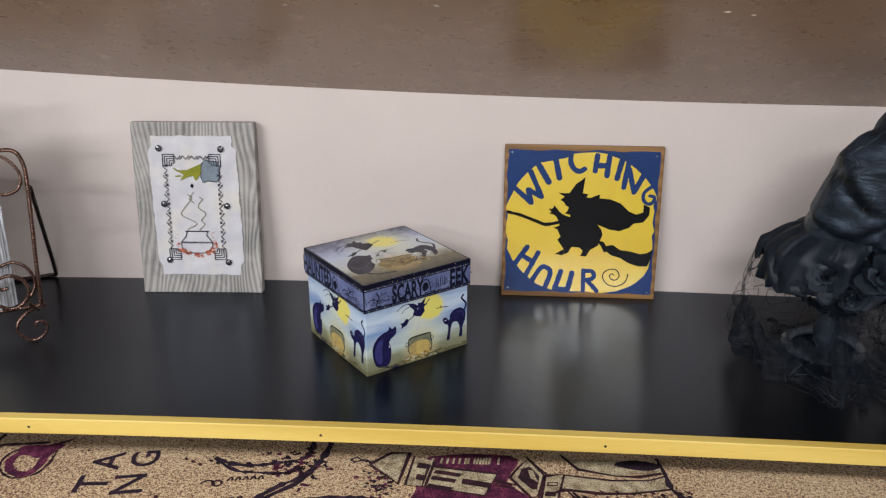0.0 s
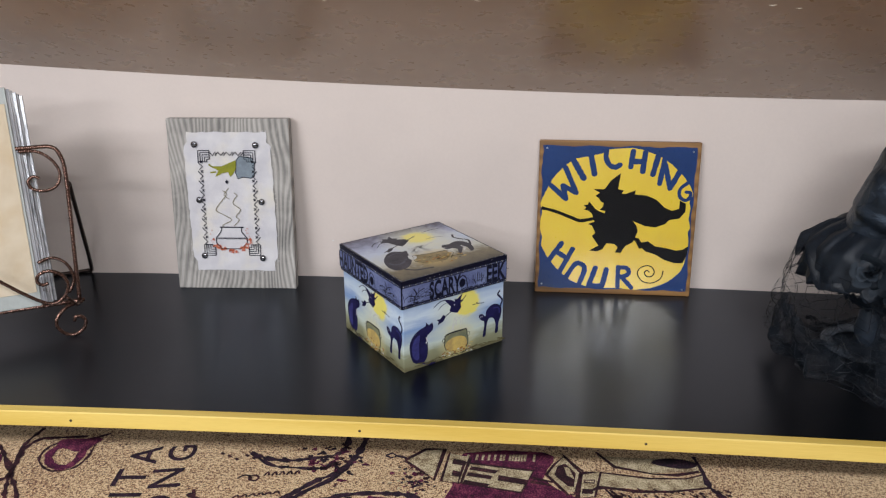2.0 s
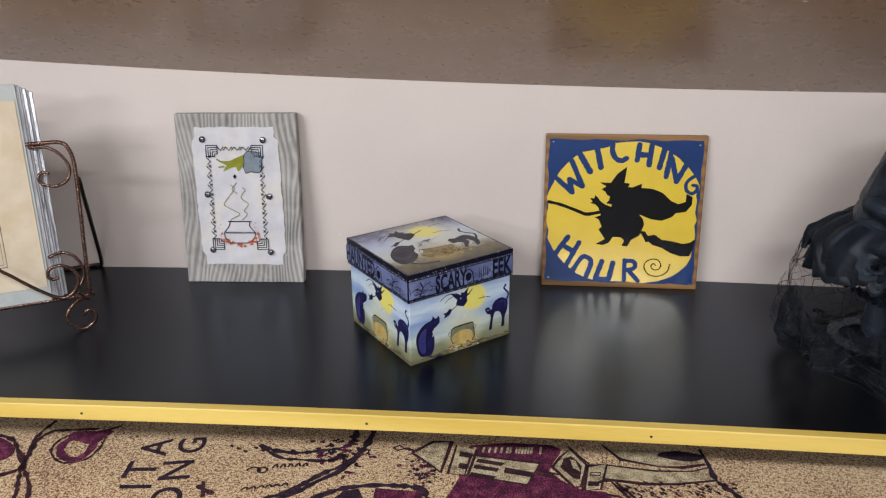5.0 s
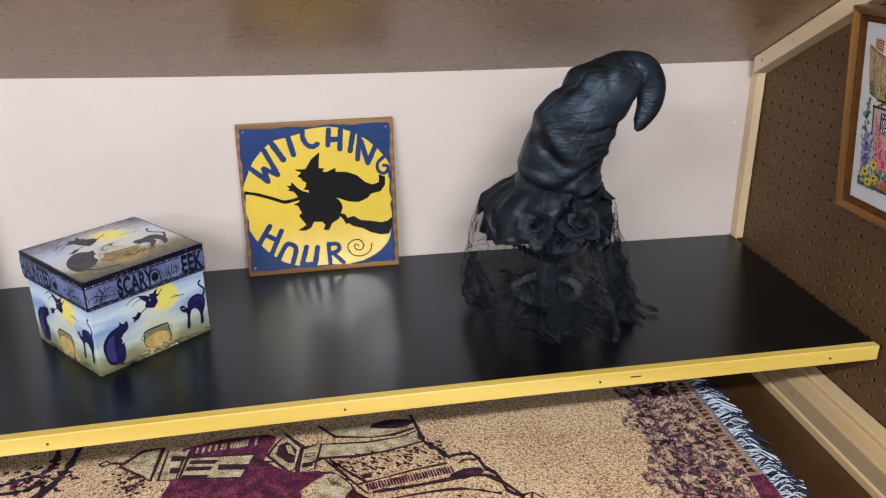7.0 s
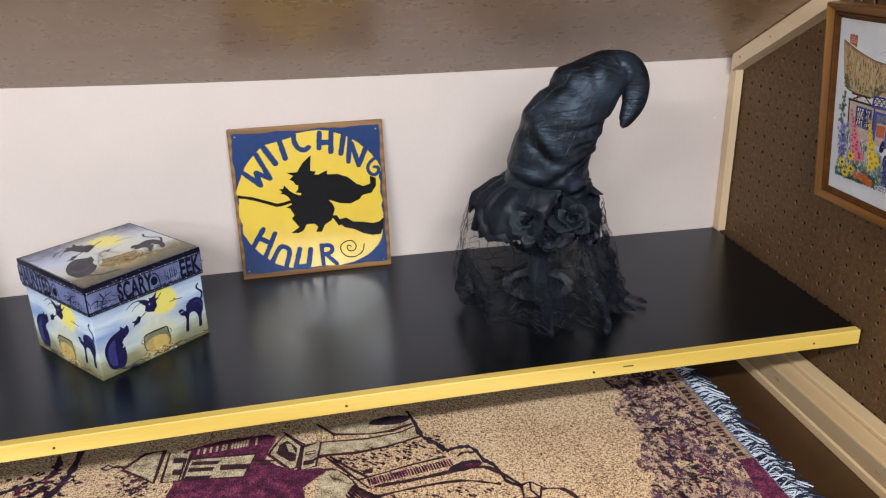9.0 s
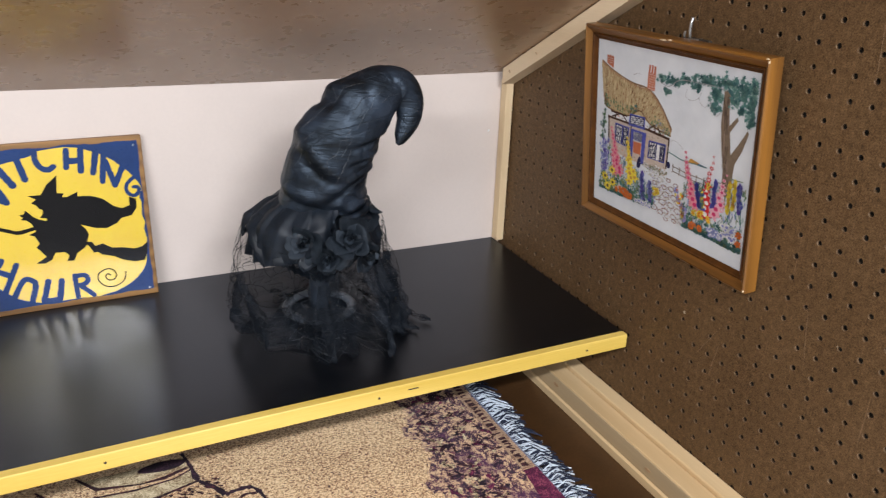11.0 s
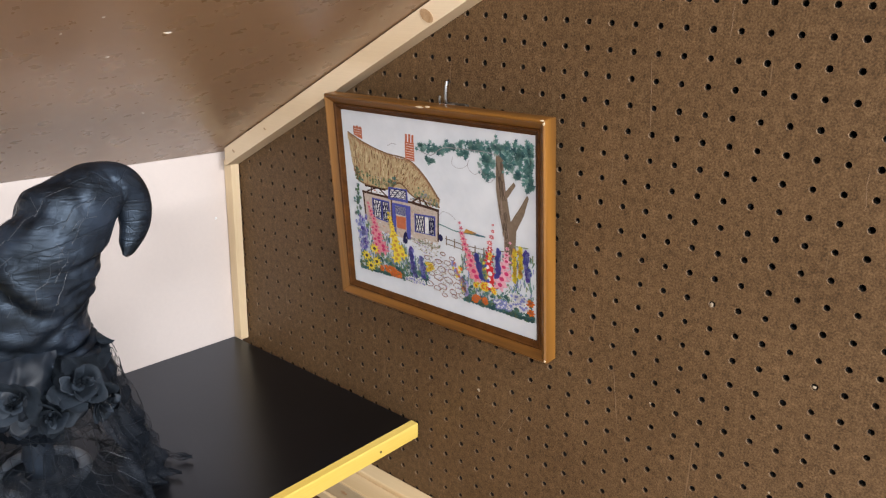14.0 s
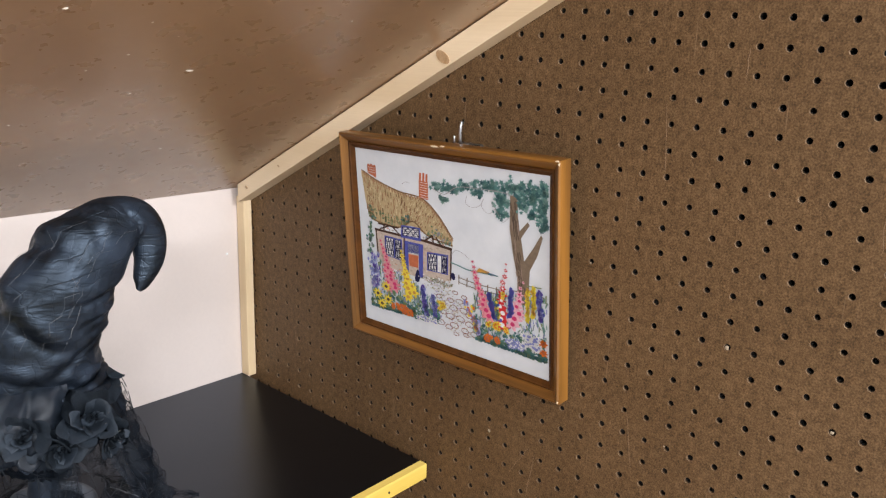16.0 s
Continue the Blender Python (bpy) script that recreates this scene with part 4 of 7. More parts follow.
for k in range(70):
    c = (random.uniform(-30, 34), random.gauss(-41, 6.5))
    s.blob(("ember", "gold", "soil", "umber")[k % 4], c, random.uniform(1.2, 3.4), random.uniform(0.6, 1.5), 7, 0.35, random.uniform(-0.5, 0.5))
s.line("soil", [(-24, -15), (-4.5, -20), (23.5, -23)], 1.6, 3)
s.line("soil", [(-24, -15), (-30.5, -33), (-22, -47)], 1.0, 3)
s.line("soil", [(23.5, -23), (27, -35), (14, -49)], 1.0, 3)
for k in range(12):
    x = random.uniform(-18, 20)
    s.line("pale", [(x, -14), (x + random.uniform(-6, 6), -6), (x + random.uniform(-8, 10), 3), (x + random.uniform(-4, 18), 11)], random.uniform(0.6, 1.5), 3)
INKS["slate"] = ("printed_sheen", ink("slate_print", (0.10, 0.10, 0.135), (0.055, 0.055, 0.08), 0.4), "", 1)
INKS["umber"] = ("printed_cauldron", ink("umber_print", (0.42, 0.32, 0.15), (0.20, 0.16, 0.085), 0.4, 70), "", 1)
INKS["top"] = ("printed_top", TOP, "printed dusky moonlit scene")
INKS["shade"] = ("printed_shape", ink("charcoal_print", (0.016, 0.016, 0.026), (0.060, 0.058, 0.078), 0.36, 60), "", 1)
s.done(INKS)

# ---------------------------------------------------------------- framed embroidery on the pegboard
FRAMEWOOD = wood("varnished_frame_wood", (0.225, 0.092, 0.015), (0.050, 0.019, 0.005), "y", 18, 0.36, 0.12, 0.1)
FRAMEWOOD_Z = wood("varnished_frame_upright", (0.25, 0.106, 0.018), (0.070, 0.028, 0.007), "z", 18, 0.36, 0.12, 0.1)
FRAMEDARK = plain("dark_inner_bevel", (0.098, 0.036, 0.007), (0.055, 0.020, 0.005), 60, 0.5, spec=0.15)
LINEN = woven("white_linen", (0.72, 0.735, 0.76), (0.64, 0.66, 0.69), 1900)
PW, PH, PD, RAIL = 0.3420, 0.2720, 0.0205, 0.0194
pic = thing("framed_picture", "cottage garden embroidery in a varnished wood frame on a hook", "picture", pose(0.9780, -0.4205, 0.1523, -0.65, -4.74, -0.8))


def rail(a, b, inward, profile):
    """One mitred side of the frame: the profile is (inset, depth) pairs, front at depth 0."""
    secs = []
    for corner, along in ((a, 1), (b, -1)):
        d = (Vector(b) - Vector(a)).normalized() * along
        sec = []
        for inset, depth in profile:
            q = Vector(corner) + (d + Vector(inward)) * inset
            sec.append((depth, q.x, q.y))
        secs.append(sec)
    return lofted(secs)


corners = [(-PW / 2, 0), (PW / 2, 0), (PW / 2, PH), (-PW / 2, PH)]
inwards = [(0, 1), (-1, 0), (0, -1), (1, 0)]
OUTER = [(0, 0.0035), (0.0006, 0.0012), (0.0020, 0.0), (0.0034, 0.0003), (0.0048, 0.0016), (0.0112, 0.0066), (0.0112, PD - 0.002), (0, PD - 0.002)]
INNER = [(0.0114, 0.0064), (0.0122, 0.0054), (0.0138, 0.0056), (0.0148, 0.0070), (RAIL, 0.0100), (RAIL, 0.0108), (0.0114, 0.0108)]
for i in range(4):
    a, b = corners[i], corners[(i + 1) % 4]
    r = part("rail", rail(a, b, inwards[i], OUTER), FRAMEWOOD if i % 2 == 0 else FRAMEWOOD_Z, pic)
    part("inner_moulding", rail(a, b, inwards[i], INNER), FRAMEDARK, r, "dark inner moulding")
part("backing", block(0.0125, PD - 0.003, -PW / 2 + 0.0118, PW / 2 - 0.0118, 0.0118, PH - 0.0118), HARDBOARD, pic)
part("linen", block(0.0110, 0.0122, -PW / 2 + 0.0118, PW / 2 - 0.0118, 0.0118, PH - 0.0118), LINEN, pic, "white linen ground")
SW, SHT = PW - 2 * RAIL, PH - 2 * RAIL
# the art is laid out in hundredths of the opening, u from its far side, v down
s = Sheet(pic, lambda u, v, h: Vector((0.0110 - h, SW / 2 - u * SW, RAIL + SHT - v * SHT)), 0.01)
R = random.Random(5)
s.fill("stone", [(9.3, 43.6), (24.4, 44.0), (38.5, 44.0), (53.3, 44.8), (52.3, 63.0), (38.9, 65.6), (28.1, 65.8), (13.4, 64.5), (9.8, 60.3)])
for k in range(150):
    u, v = R.uniform(12, 51), R.uniform(42, 66)
    s.blob(R.choice(("stone_dark", "pale", "brick_light", "stone_dark")), (u, v), R.uniform(0.35, 0.9), 0.45, 6, 0.3)
s.up()
s.fill("thatch", [(3.1, 12.0), (6.8, 13.9), (12.7, 16.6), (18.5, 19.1), (25.2, 20.3), (31.7, 21.8), (38.1, 21.8), (42.8, 24.4), (46.4, 28.7), (49.4, 32.8), (52.2, 37.5), (54.1, 39.4), (53.6, 43.7), (50.4, 43.5), (46.6, 41.6), (40.3, 41.1), (36.8, 39.6), (35.8, 38.5), (31.8, 37.9), (26.7, 38.7), (24.7, 40.0), (19.6, 40.1), (11.8, 39.8), (7.0, 37.8), (4.6, 29.7), (3.6, 20.0)])
s.up()
ridge = spline([(3.1, 12.0), (12.7, 16.6), (25.2, 20.3), (38.1, 21.8), (46.4, 28.7), (54.1, 39.9)], 8)
eave = spline([(6.3, 37.6), (11.8, 39.8), (24.7, 40.0), (32.5, 35.2), (40.3, 41.1), (53.9, 43.7)], 8)
for k in range(420):
    i = R.uniform(0, 0.999) * (len(ridge) - 1)
    a, b = ridge[int(i)], eave[int(i)]
    f = R.uniform(0.0, 0.9)
    p, q = a.lerp(b, f), a.lerp(b, min(1.0, f + R.uniform(0.07, 0.16)))
    s.line(R.choice(("thatch_dark", "thatch_light", "thatch_brown", "thatch_light", "thatch_brown")), [p, (q.x + R.uniform(-0.6, 0.6), q.y)], R.uniform(0.28, 0.6))
for i in range(0, len(ridge) - 1):
    s.line("thatch_dark", [ridge[i], ridge[i + 1]], 0.75)
    s.line("thatch_dark", [eave[i], eave[i + 1]], 0.9)
    m = ridge[i].lerp(ridge[i + 1], 0.5)
    s.line("thatch_brown", [(m.x - 0.4, m.y + 0.2), (m.x + 0.3, m.y + 1.8)], 0.7)
for k in range(110):
    i = R.uniform(0.0, 0.55) * (len(ridge) - 1)
    q = ridge[int(i)].lerp(eave[int(i)], R.uniform(0.72, 1.0))
    s.blob(R.choice(("moss", "green", "moss", "teal")), (q.x, q.y), R.uniform(0.35, 0.85), n=6, wob=0.3)
for k in range(60):
    i = R.uniform(0.8, 1.0) * (len(ridge) - 1)
    q = ridge[int(i)].lerp(eave[int(i)], R.uniform(0.5, 1.15))
    s.blob(R.choice(("moss", "grey", "green")), (q.x, q.y), R.uniform(0.35, 0.8), n=6, wob=0.3)
s.up()
s.fill("brick", [(6.9, 8.6), (12.1, 8.7), (12.0, 15.1), (6.9, 13.0)])
s.fill("brick", [(36.8, 12.3), (41.8, 12.6), (41.6, 22.1), (36.6, 21.5)])
s.line("brick", [(7.6, 8.1), (7.4, 11.4)], 1.1)
s.line("brick", [(9.4, 7.9), (9.1, 11.1)], 1.1)
s.line("brick", [(11.3, 8.2), (11.0, 11.6)], 1.1)
s.line("brick", [(37.8, 8.4), (37.5, 13.5)], 1.1)
s.line("brick", [(39.6, 8.2), (39.3, 13.2)], 1.1)
s.line("brick", [(41.3, 8.5), (41.0, 13.4)], 1.1)
s.up()
for c, v0, v1 in ((9.5, 9.7, 13.5), (39.4, 13.3, 21.7)):
    v = v0
    while v < v1:
        s.line("pale", [(c - 2.0, v), (c + 2.0, v + 0.2)], 0.22)
        v += 1.3
s.line("umber", [(9.3, 44.4), (24.4, 44.6)], 1.3)
s.line("umber", [(24.4, 44.6), (38.5, 44.4)], 1.3)
s.line("umber", [(38.5, 44.4), (53.5, 45.6)], 1.5)
s.line("umber", [(11.3, 40.7), (23.8, 40.8)], 0.9)
s.line("umber", [(12.4, 43.6), (18.3, 40.7)], 0.8)
s.line("umber", [(15.0, 43.7), (15.2, 40.7)], 0.8)
s.line("umber", [(20.0, 40.7), (24.4, 44.3)], 0.8)
s.line("umber", [(38.5, 44.4), (43.2, 40.5)], 0.8)
s.line("umber", [(45.0, 41.0), (48.3, 45.3)], 0.8)
s.line("umber", [(43.2, 40.5), (43.6, 45.1)], 0.8)
s.line("umber", [(10.0, 44.3), (10.5, 60.1)], 0.8)
s.line("umber", [(53.1, 45.1), (52.2, 62.4)], 0.8)
s.line("umber", [(26.9, 45.5), (26.3, 64.6)], 0.8)
s.up()
s.fill("blue", [(25.0, 45.6), (25.6, 38.6), (36.4, 37.9), (36.6, 45.2)])
s.fill("blue", [(27.1, 46.9), (37.8, 46.7), (36.9, 65.8), (34.6, 65.7), (35.0, 52.9), (29.1, 53.0), (28.7, 64.3), (26.7, 64.2)])
s.fill("pale", [(28.9, 48.2), (35.2, 48.0), (34.9, 53.2), (28.7, 53.4)])
s.fill("brick", [(29.0, 54.0), (34.8, 53.7), (34.3, 60.6), (29.3, 60.5)])
s.fill("blue", [(15.1, 46.7), (25.6, 46.8), (25.3, 59.2), (15.0, 58.0)])
s.fill("blue", [(39.8, 50.1), (51.4, 49.0), (50.9, 60.0), (39.4, 60.4)])
s.up()
for pane in ([(26.4, 39.5), (35.6, 38.9), (35.6, 43.6), (26.2, 44.2)], [(15.9, 47.6), (20.6, 47.7), (20.2, 58.1), (15.7, 57.5)], [(21.6, 47.7), (24.8, 47.8), (24.5, 58.4), (21.2, 58.2)], [(40.5, 50.9), (45.2, 50.4), (44.9, 59.8), (40.2, 59.7)], [(48.0, 50.2), (50.7, 50.1), (50.3, 59.5), (47.7, 59.5)]):
    s.fill("pale", pane)
    s.up()
    a, b, c, d = [Vector(q) for q in pane]
    for f in (0.0, 0.33, 0.66, 1.0):
        for g in (-0.5, 0.5):
            lo, hi = min(1.0, max(0.0, f + g * 0.9)), f
            s.line("navy", [a.lerp(b, hi), d.lerp(c, lo)], 0.42)
    for f in (0.0, 0.25, 0.5, 0.75, 1.0):
        s.line("navy", [a.lerp(d, f), b.lerp(c, max(0.0, f - 0.12))], 0.34)
s.fill("pale", [(45.7, 50.6), (47.7, 50.5), (47.4, 59.5), (45.4, 59.7)])
s.fill("navy", [(32.7, 64.6), (34.2, 61.2), (35.2, 63.9), (34.8, 68.0), (32.5, 68.3)], 2)
s.blob("navy", (53.8, 59.9), 1.3, 2.2, 8, 0.15)
for k in range(120):
    u = R.uniform(36.4, 53.4)
    s.blob(R.choice(("stone_dark", "moss", "pale", "pale", "stone")), (u, R.gauss(64.9, 1.0) + (u - 44.6) * 0.02), 0.55, 0.45, 5, 0.3)
s.fill("bark", [(82.6, 11.5), (85.9, 11.9), (86.2, 21.5), (86.8, 28.3), (90.4, 23.2), (91.3, 24.7), (87.4, 31.6), (88.8, 42.6), (93.2, 34.6), (96.2, 28.2), (97.0, 29.4), (94.7, 38.5), (91.3, 46.7), (90.7, 58.4), (91.7, 64.7), (85.7, 64.7), (85.6, 51.5), (83.7, 40.2), (82.3, 28.1)])
s.up()
for k in range(60):
    f = R.random()
    u, v = 84.2 + 4.0 * f * f + R.uniform(-1.5, 1.5), 13.4 + f * 47.1
    s.line(R.choice(("bark_dark", "bark_dark", "bark_light")), [(u, v), (u + 0.5, v + R.uniform(2, 6))], 0.3)


def leaf(c, r, turn, inkname):
    ca, sa = math.cos(turn), math.sin(turn)
    pts = [(0, -1.25), (0.32, -0.5), (0.95, -0.55), (0.5, 0.1), (0.7, 0.75), (0, 0.5), (-0.7, 0.75), (-0.5, 0.1), (-0.95, -0.55), (-0.32, -0.5)]
    s.fill(inkname, [(c[0] + (x * ca - y * sa) * r, c[1] + (x * sa + y * ca) * r * 1.2) for x, y in pts])


for c, ru, rv, n in (((46.4, 13.5), 2.5, 2.0, 14), ((54.1, 13.7), 4.0, 2.6, 22), ((50.0, 19.7), 2.8, 1.3, 12), ((61.6, 10.9), 3.4, 2.0, 16), ((67.0, 12.4), 2.5, 3.6, 18), ((74.5, 9.4), 5.0, 2.6, 30), ((79.1, 15.7), 3.1, 5.6, 30), ((85.4, 8.2), 6.2, 2.6, 34), ((77.6, 21.8), 2.2, 2.6, 10), ((93.3, 10.3), 5.9, 5.3, 60), ((97.1, 15.1), 2.5, 6.6, 30), ((89.2, 15.5), 2.5, 3.6, 18), ((97.6, 24.1), 1.6, 4.3, 18), ((92.5, 20.2), 2.2, 2.0, 8), ((98.4, 7.3), 1.6, 2.6, 12)):
    for k in range(int(n * 1.7)):
        u, v = c[0] + R.gauss(0, 0.58) * ru, c[1] + R.gauss(0, 0.55) * rv
        if u < 98.8:
            leaf((u, v), R.uniform(0.75, 1.35), R.uniform(0, 6.28), R.choice(("teal", "teal", "teal_light", "teal_dark", "green_blue")))
    s.up(0.00002)
s.line("bark_thin", [(44.5, 15.4), (50.9, 17.2), (57.1, 12.4), (67.3, 11.4), (77.2, 11.1), (84.0, 11.7)], 0.35, 3)
s.line("bark_thin", [(62.1, 16.0), (61.5, 19.8), (64.8, 21.3), (68.5, 19.5), (70.3, 15.9)], 0.2, 3)
s.line("bark_thin", [(70.3, 15.9), (69.2, 19.8), (72.7, 22.8), (76.3, 19.1)], 0.2, 3)
s.line("bark_thin", [(74.3, 16.6), (77.6, 23.2), (79.6, 25.4), (82.4, 22.3)], 0.2, 3)
s.line("bark_thin", [(53.3, 48.2), (55.7, 45.3), (59.5, 45.9), (62.4, 48.3)], 0.2, 3)
s.line("bark_thin", [(27.1, 16.0), (29.7, 14.4), (32.1, 14.6)], 0.2, 3)
s.line("teal", [(52.9, 52.4), (57.2, 53.2), (62.1, 54.1), (70.3, 53.6), (76.8, 53.4)], 0.6, 3)
s.fill("blue_far", [(70.3, 52.6), (76.8, 53.1), (73.2, 54.0)])
s.fill("ochre", [(65.9, 53.8), (67.4, 51.5), (72.5, 52.4), (71.7, 53.8)])
s.line("bark", [(56.3, 59.4), (65.7, 60.4), (77.6, 60.2)], 0.45)
s.line("bark", [(56.8, 62.1), (65.6, 63.1), (77.5, 62.7)], 0.45)
s.line("bark", [(83.0, 58.7), (89.9, 58.0), (97.9, 58.2)], 0.45)
s.line("bark", [(57.0, 57.9), (56.8, 63.1)], 0.5)
s.line("bark", [(61.2, 58.4), (61.0, 63.5)], 0.5)
s.line("bark", [(65.4, 58.9), (65.2, 63.9)], 0.5)
s.line("bark", [(71.6, 59.1), (71.4, 64.1)], 0.5)
s.line("bark", [(75.9, 59.1), (75.8, 64.1)], 0.5)
s.line("moss", [(90.0, 54.4), (96.7, 53.8)], 0.5)
for c, r in (((46.2, 87.3), 2.0), ((51.7, 82.3), 2.2), ((57.2, 82.3), 2.1), ((61.8, 83.8), 2.1), ((53.9, 86.9), 2.1), ((59.3, 88.2), 2.0), ((63.9, 88.7), 1.8), ((50.7, 88.6), 1.7), ((47.8, 81.0), 1.8), ((53.5, 77.2), 2.0), ((59.0, 77.2), 2.0), ((44.4, 84.5), 1.7), ((56.8, 72.7), 1.7), ((52.2, 73.2), 1.7), ((48.1, 76.0), 1.5), ((61.7, 79.3), 1.7), ((54.5, 91.4), 1.4), ((60.0, 90.4), 1.4), ((45.8, 72.9), 1.4), ((54.7, 68.4), 1.4), ((59.3, 69.6), 1.3)):
    ring = [(c[0] + r * 1.1 * math.cos(a) * R.uniform(0.8, 1.15), c[1] + r * 0.8 * math.sin(a) * R.uniform(0.8, 1.15)) for a in [math.tau * i / 7 for i in range(7)]]
    s.line("stone_line", ring, 0.42, 0, True, 0.3)
for k in range(330):
    f = R.random()
    q = (44 + 15 * f + R.gauss(0, 3.4 + 3.0 * f), 64 + 27 * f)
    s.blob(R.choice(("sand", "stone_dark", "stone", "sand", "lilac", "moss")), q, R.uniform(0.22, 0.5), R.uniform(0.2, 0.4), 5, 0.3)
# stems and leaves that fill the beds behind the blooms
for u0, u1, top0, top1, n in ((5, 34, 60, 72, 300), (33, 47, 72, 80, 120), (64, 99, 66, 60, 420)):
    for k in range(n):
        f = R.random()
        u, v = u0 + (u1 - u0) * f, R.uniform(top0 + (top1 - top0) * f, 88)
        s.line(R.choice(("moss", "teal", "green", "teal_light", "grey", "periwinkle")), [(u, v), (u + R.uniform(-0.9, 0.9), v - R.uniform(1.2, 4.0))], R.uniform(0.28, 0.62))
s.up()
for u0, v0, u1, v1, n in ((4.5, 90.6, 45.0, 89.0, 260), (65.5, 90.4, 98.9, 90.9, 260)):
    for k in range(n):
        f = R.random()
        s.blob(R.choice(("teal_dark", "teal", "moss", "green", "teal")), (u0 + (u1 - u0) * f, v0 + (v1 - v0) * f - abs(R.gauss(0, 1)) * 5.0), R.uniform(0.5, 1.2), n=6, wob=0.35)
    s.fill("teal_dark", [(u0, v0 - 1.6)] + [(u0 + (u1 - u0) * k / 40, v0 + (v1 - v0) * k / 40 + 0.7 * (k % 2)) for k in range(41)] + [(u1, v1 - 1.6)])
s.up()
for k in range(90):
    s.blob(R.choice(("periwinkle", "violet", "periwinkle", "lilac")), (R.gauss(8.2, 1.5), R.uniform(58.0, 79.0)), R.uniform(0.4, 0.9), 1.1, 6, 0.3)
for k in range(40):
    s.blob(R.choice(("teal", "green", "grey")), (R.gauss(6.5, 0.9), R.uniform(40.7, 59.6)), R.uniform(0.5, 0.9), 1.0, 6, 0.3)
s.up()
for col, heart, a, b, r0, r1, n in (("pink", "magenta", (12.7, 50.3), (19.7, 75.6), 0.9, 2.7, 13), ("pink", "magenta", (14.9, 64.1), (15.7, 76.7), 1.3, 2.3, 5), ("yellow", "ochre", (25.0, 53.3), (28.8, 78.7), 0.9, 2.9, 11), ("yellow", "ochre", (28.3, 64.9), (30.9, 75.1), 1.6, 2.4, 4), ("pink", "magenta", (64.1, 49.0), (71.1, 75.5), 0.7, 2.9, 11), ("red", "pale", (80.5, 46.1), (77.1, 78.1), 0.5, 3.1, 11), ("rose", "magenta", (88.3, 53.1), (84.6, 76.1), 0.7, 3.1, 8)):
    for k in range(n):
        f = k / (n - 1)
        s.flower(col, (a[0] + (b[0] - a[0]) * f + R.uniform(-1.1, 1.1) * (0.3 + f), a[1] + (b[1] - a[1]) * f), (r0 + (r1 - r0) * f) * R.uniform(1.15, 1.6), R.choice((5, 6, 7)), heart)
        s.up(0.00001)
for q in ((9.4, 81.9), (14.8, 76.4), (15.6, 83.9), (11.7, 87.4)):
    s.flower("yellow", q, 3.3, 9, "bark_dark")
for k in range(26):
    f = R.random()
    s.flower("orange", (18.6 + 12.7 * f, 85.7 + 2.5 * f + R.uniform(-2.0, 2.0)), 1.4, 6, "brick")
for a, b, n, spread, inks in (((36.7, 70.1), (37.9, 84.5), 46, 0.9, ("violet", "blue", "periwinkle")), ((42.5, 73.8), (43.6, 84.8), 40, 1.0, ("violet", "blue", "periwinkle")), ((38.1, 79.7), (39.4, 86.0), 20, 1.2, ("violet", "teal", "periwinkle")), ((72.3, 63.5), (74.3, 75.5), 40, 0.9, ("blue", "violet", "blue")), ((75.7, 67.2), (76.2, 76.5), 26, 1.2, ("blue", "teal", "yellow")), ((83.0, 58.3), (82.4, 73.0), 34, 0.9, ("blue", "violet", "blue")), ((95.8, 55.8), (96.5, 70.2), 50, 1.3, ("blue", "violet", "periwinkle")), ((90.6, 56.2), (90.4, 72.9), 30, 0.7, ("yellow", "yellow", "ochre")), ((93.3, 54.7), (92.9, 69.8), 30, 0.8, ("yellow", "yellow", "ochre")), ((60.7, 71.5), (66.3, 85.9), 30, 1.6, ("orange", "yellow", "periwinkle")), ((65.0, 78.3), (67.0, 87.3), 26, 1.3, ("periwinkle", "lilac", "teal"))):
    for k in range(n):
        f = k / n
        s.blob(R.choice(inks), (a[0] + (b[0] - a[0]) * f + R.gauss(0, spread * 0.5), a[1] + (b[1] - a[1]) * f), 0.8, 1.2, 6, 0.3)
for a, b, n, r, col, heart in (((32.3, 88.2), (44.6, 88.5), 16, 1.2, "pale", "periwinkle"), ((45.6, 77.2), (50.5, 79.1), 9, 1.1, "yellow", "ochre"), ((71.0, 78.9), (81.8, 81.0), 14, 1.2, "yellow", "orange"), ((69.2, 87.6), (76.9, 87.7), 12, 1.3, "orange", "brick"), ((79.6, 85.7), (89.4, 87.6), 16, 1.2, "periwinkle", "pale"), ((87.5, 80.7), (96.3, 84.8), 22, 1.7, "pale", "periwinkle"), ((97.1, 79.9), (98.2, 85.7), 7, 1.5, "orange", "brick"), ((78.7, 61.7), (79.4, 67.7), 5, 0.9, "yellow", "ochre")):
    for k in range(n):
        s.flower(col, (R.uniform(a[0], b[0]), R.uniform(a[1] - 1.2, b[1] + 1.2)), r * R.uniform(1.0, 1.5), 7, heart)
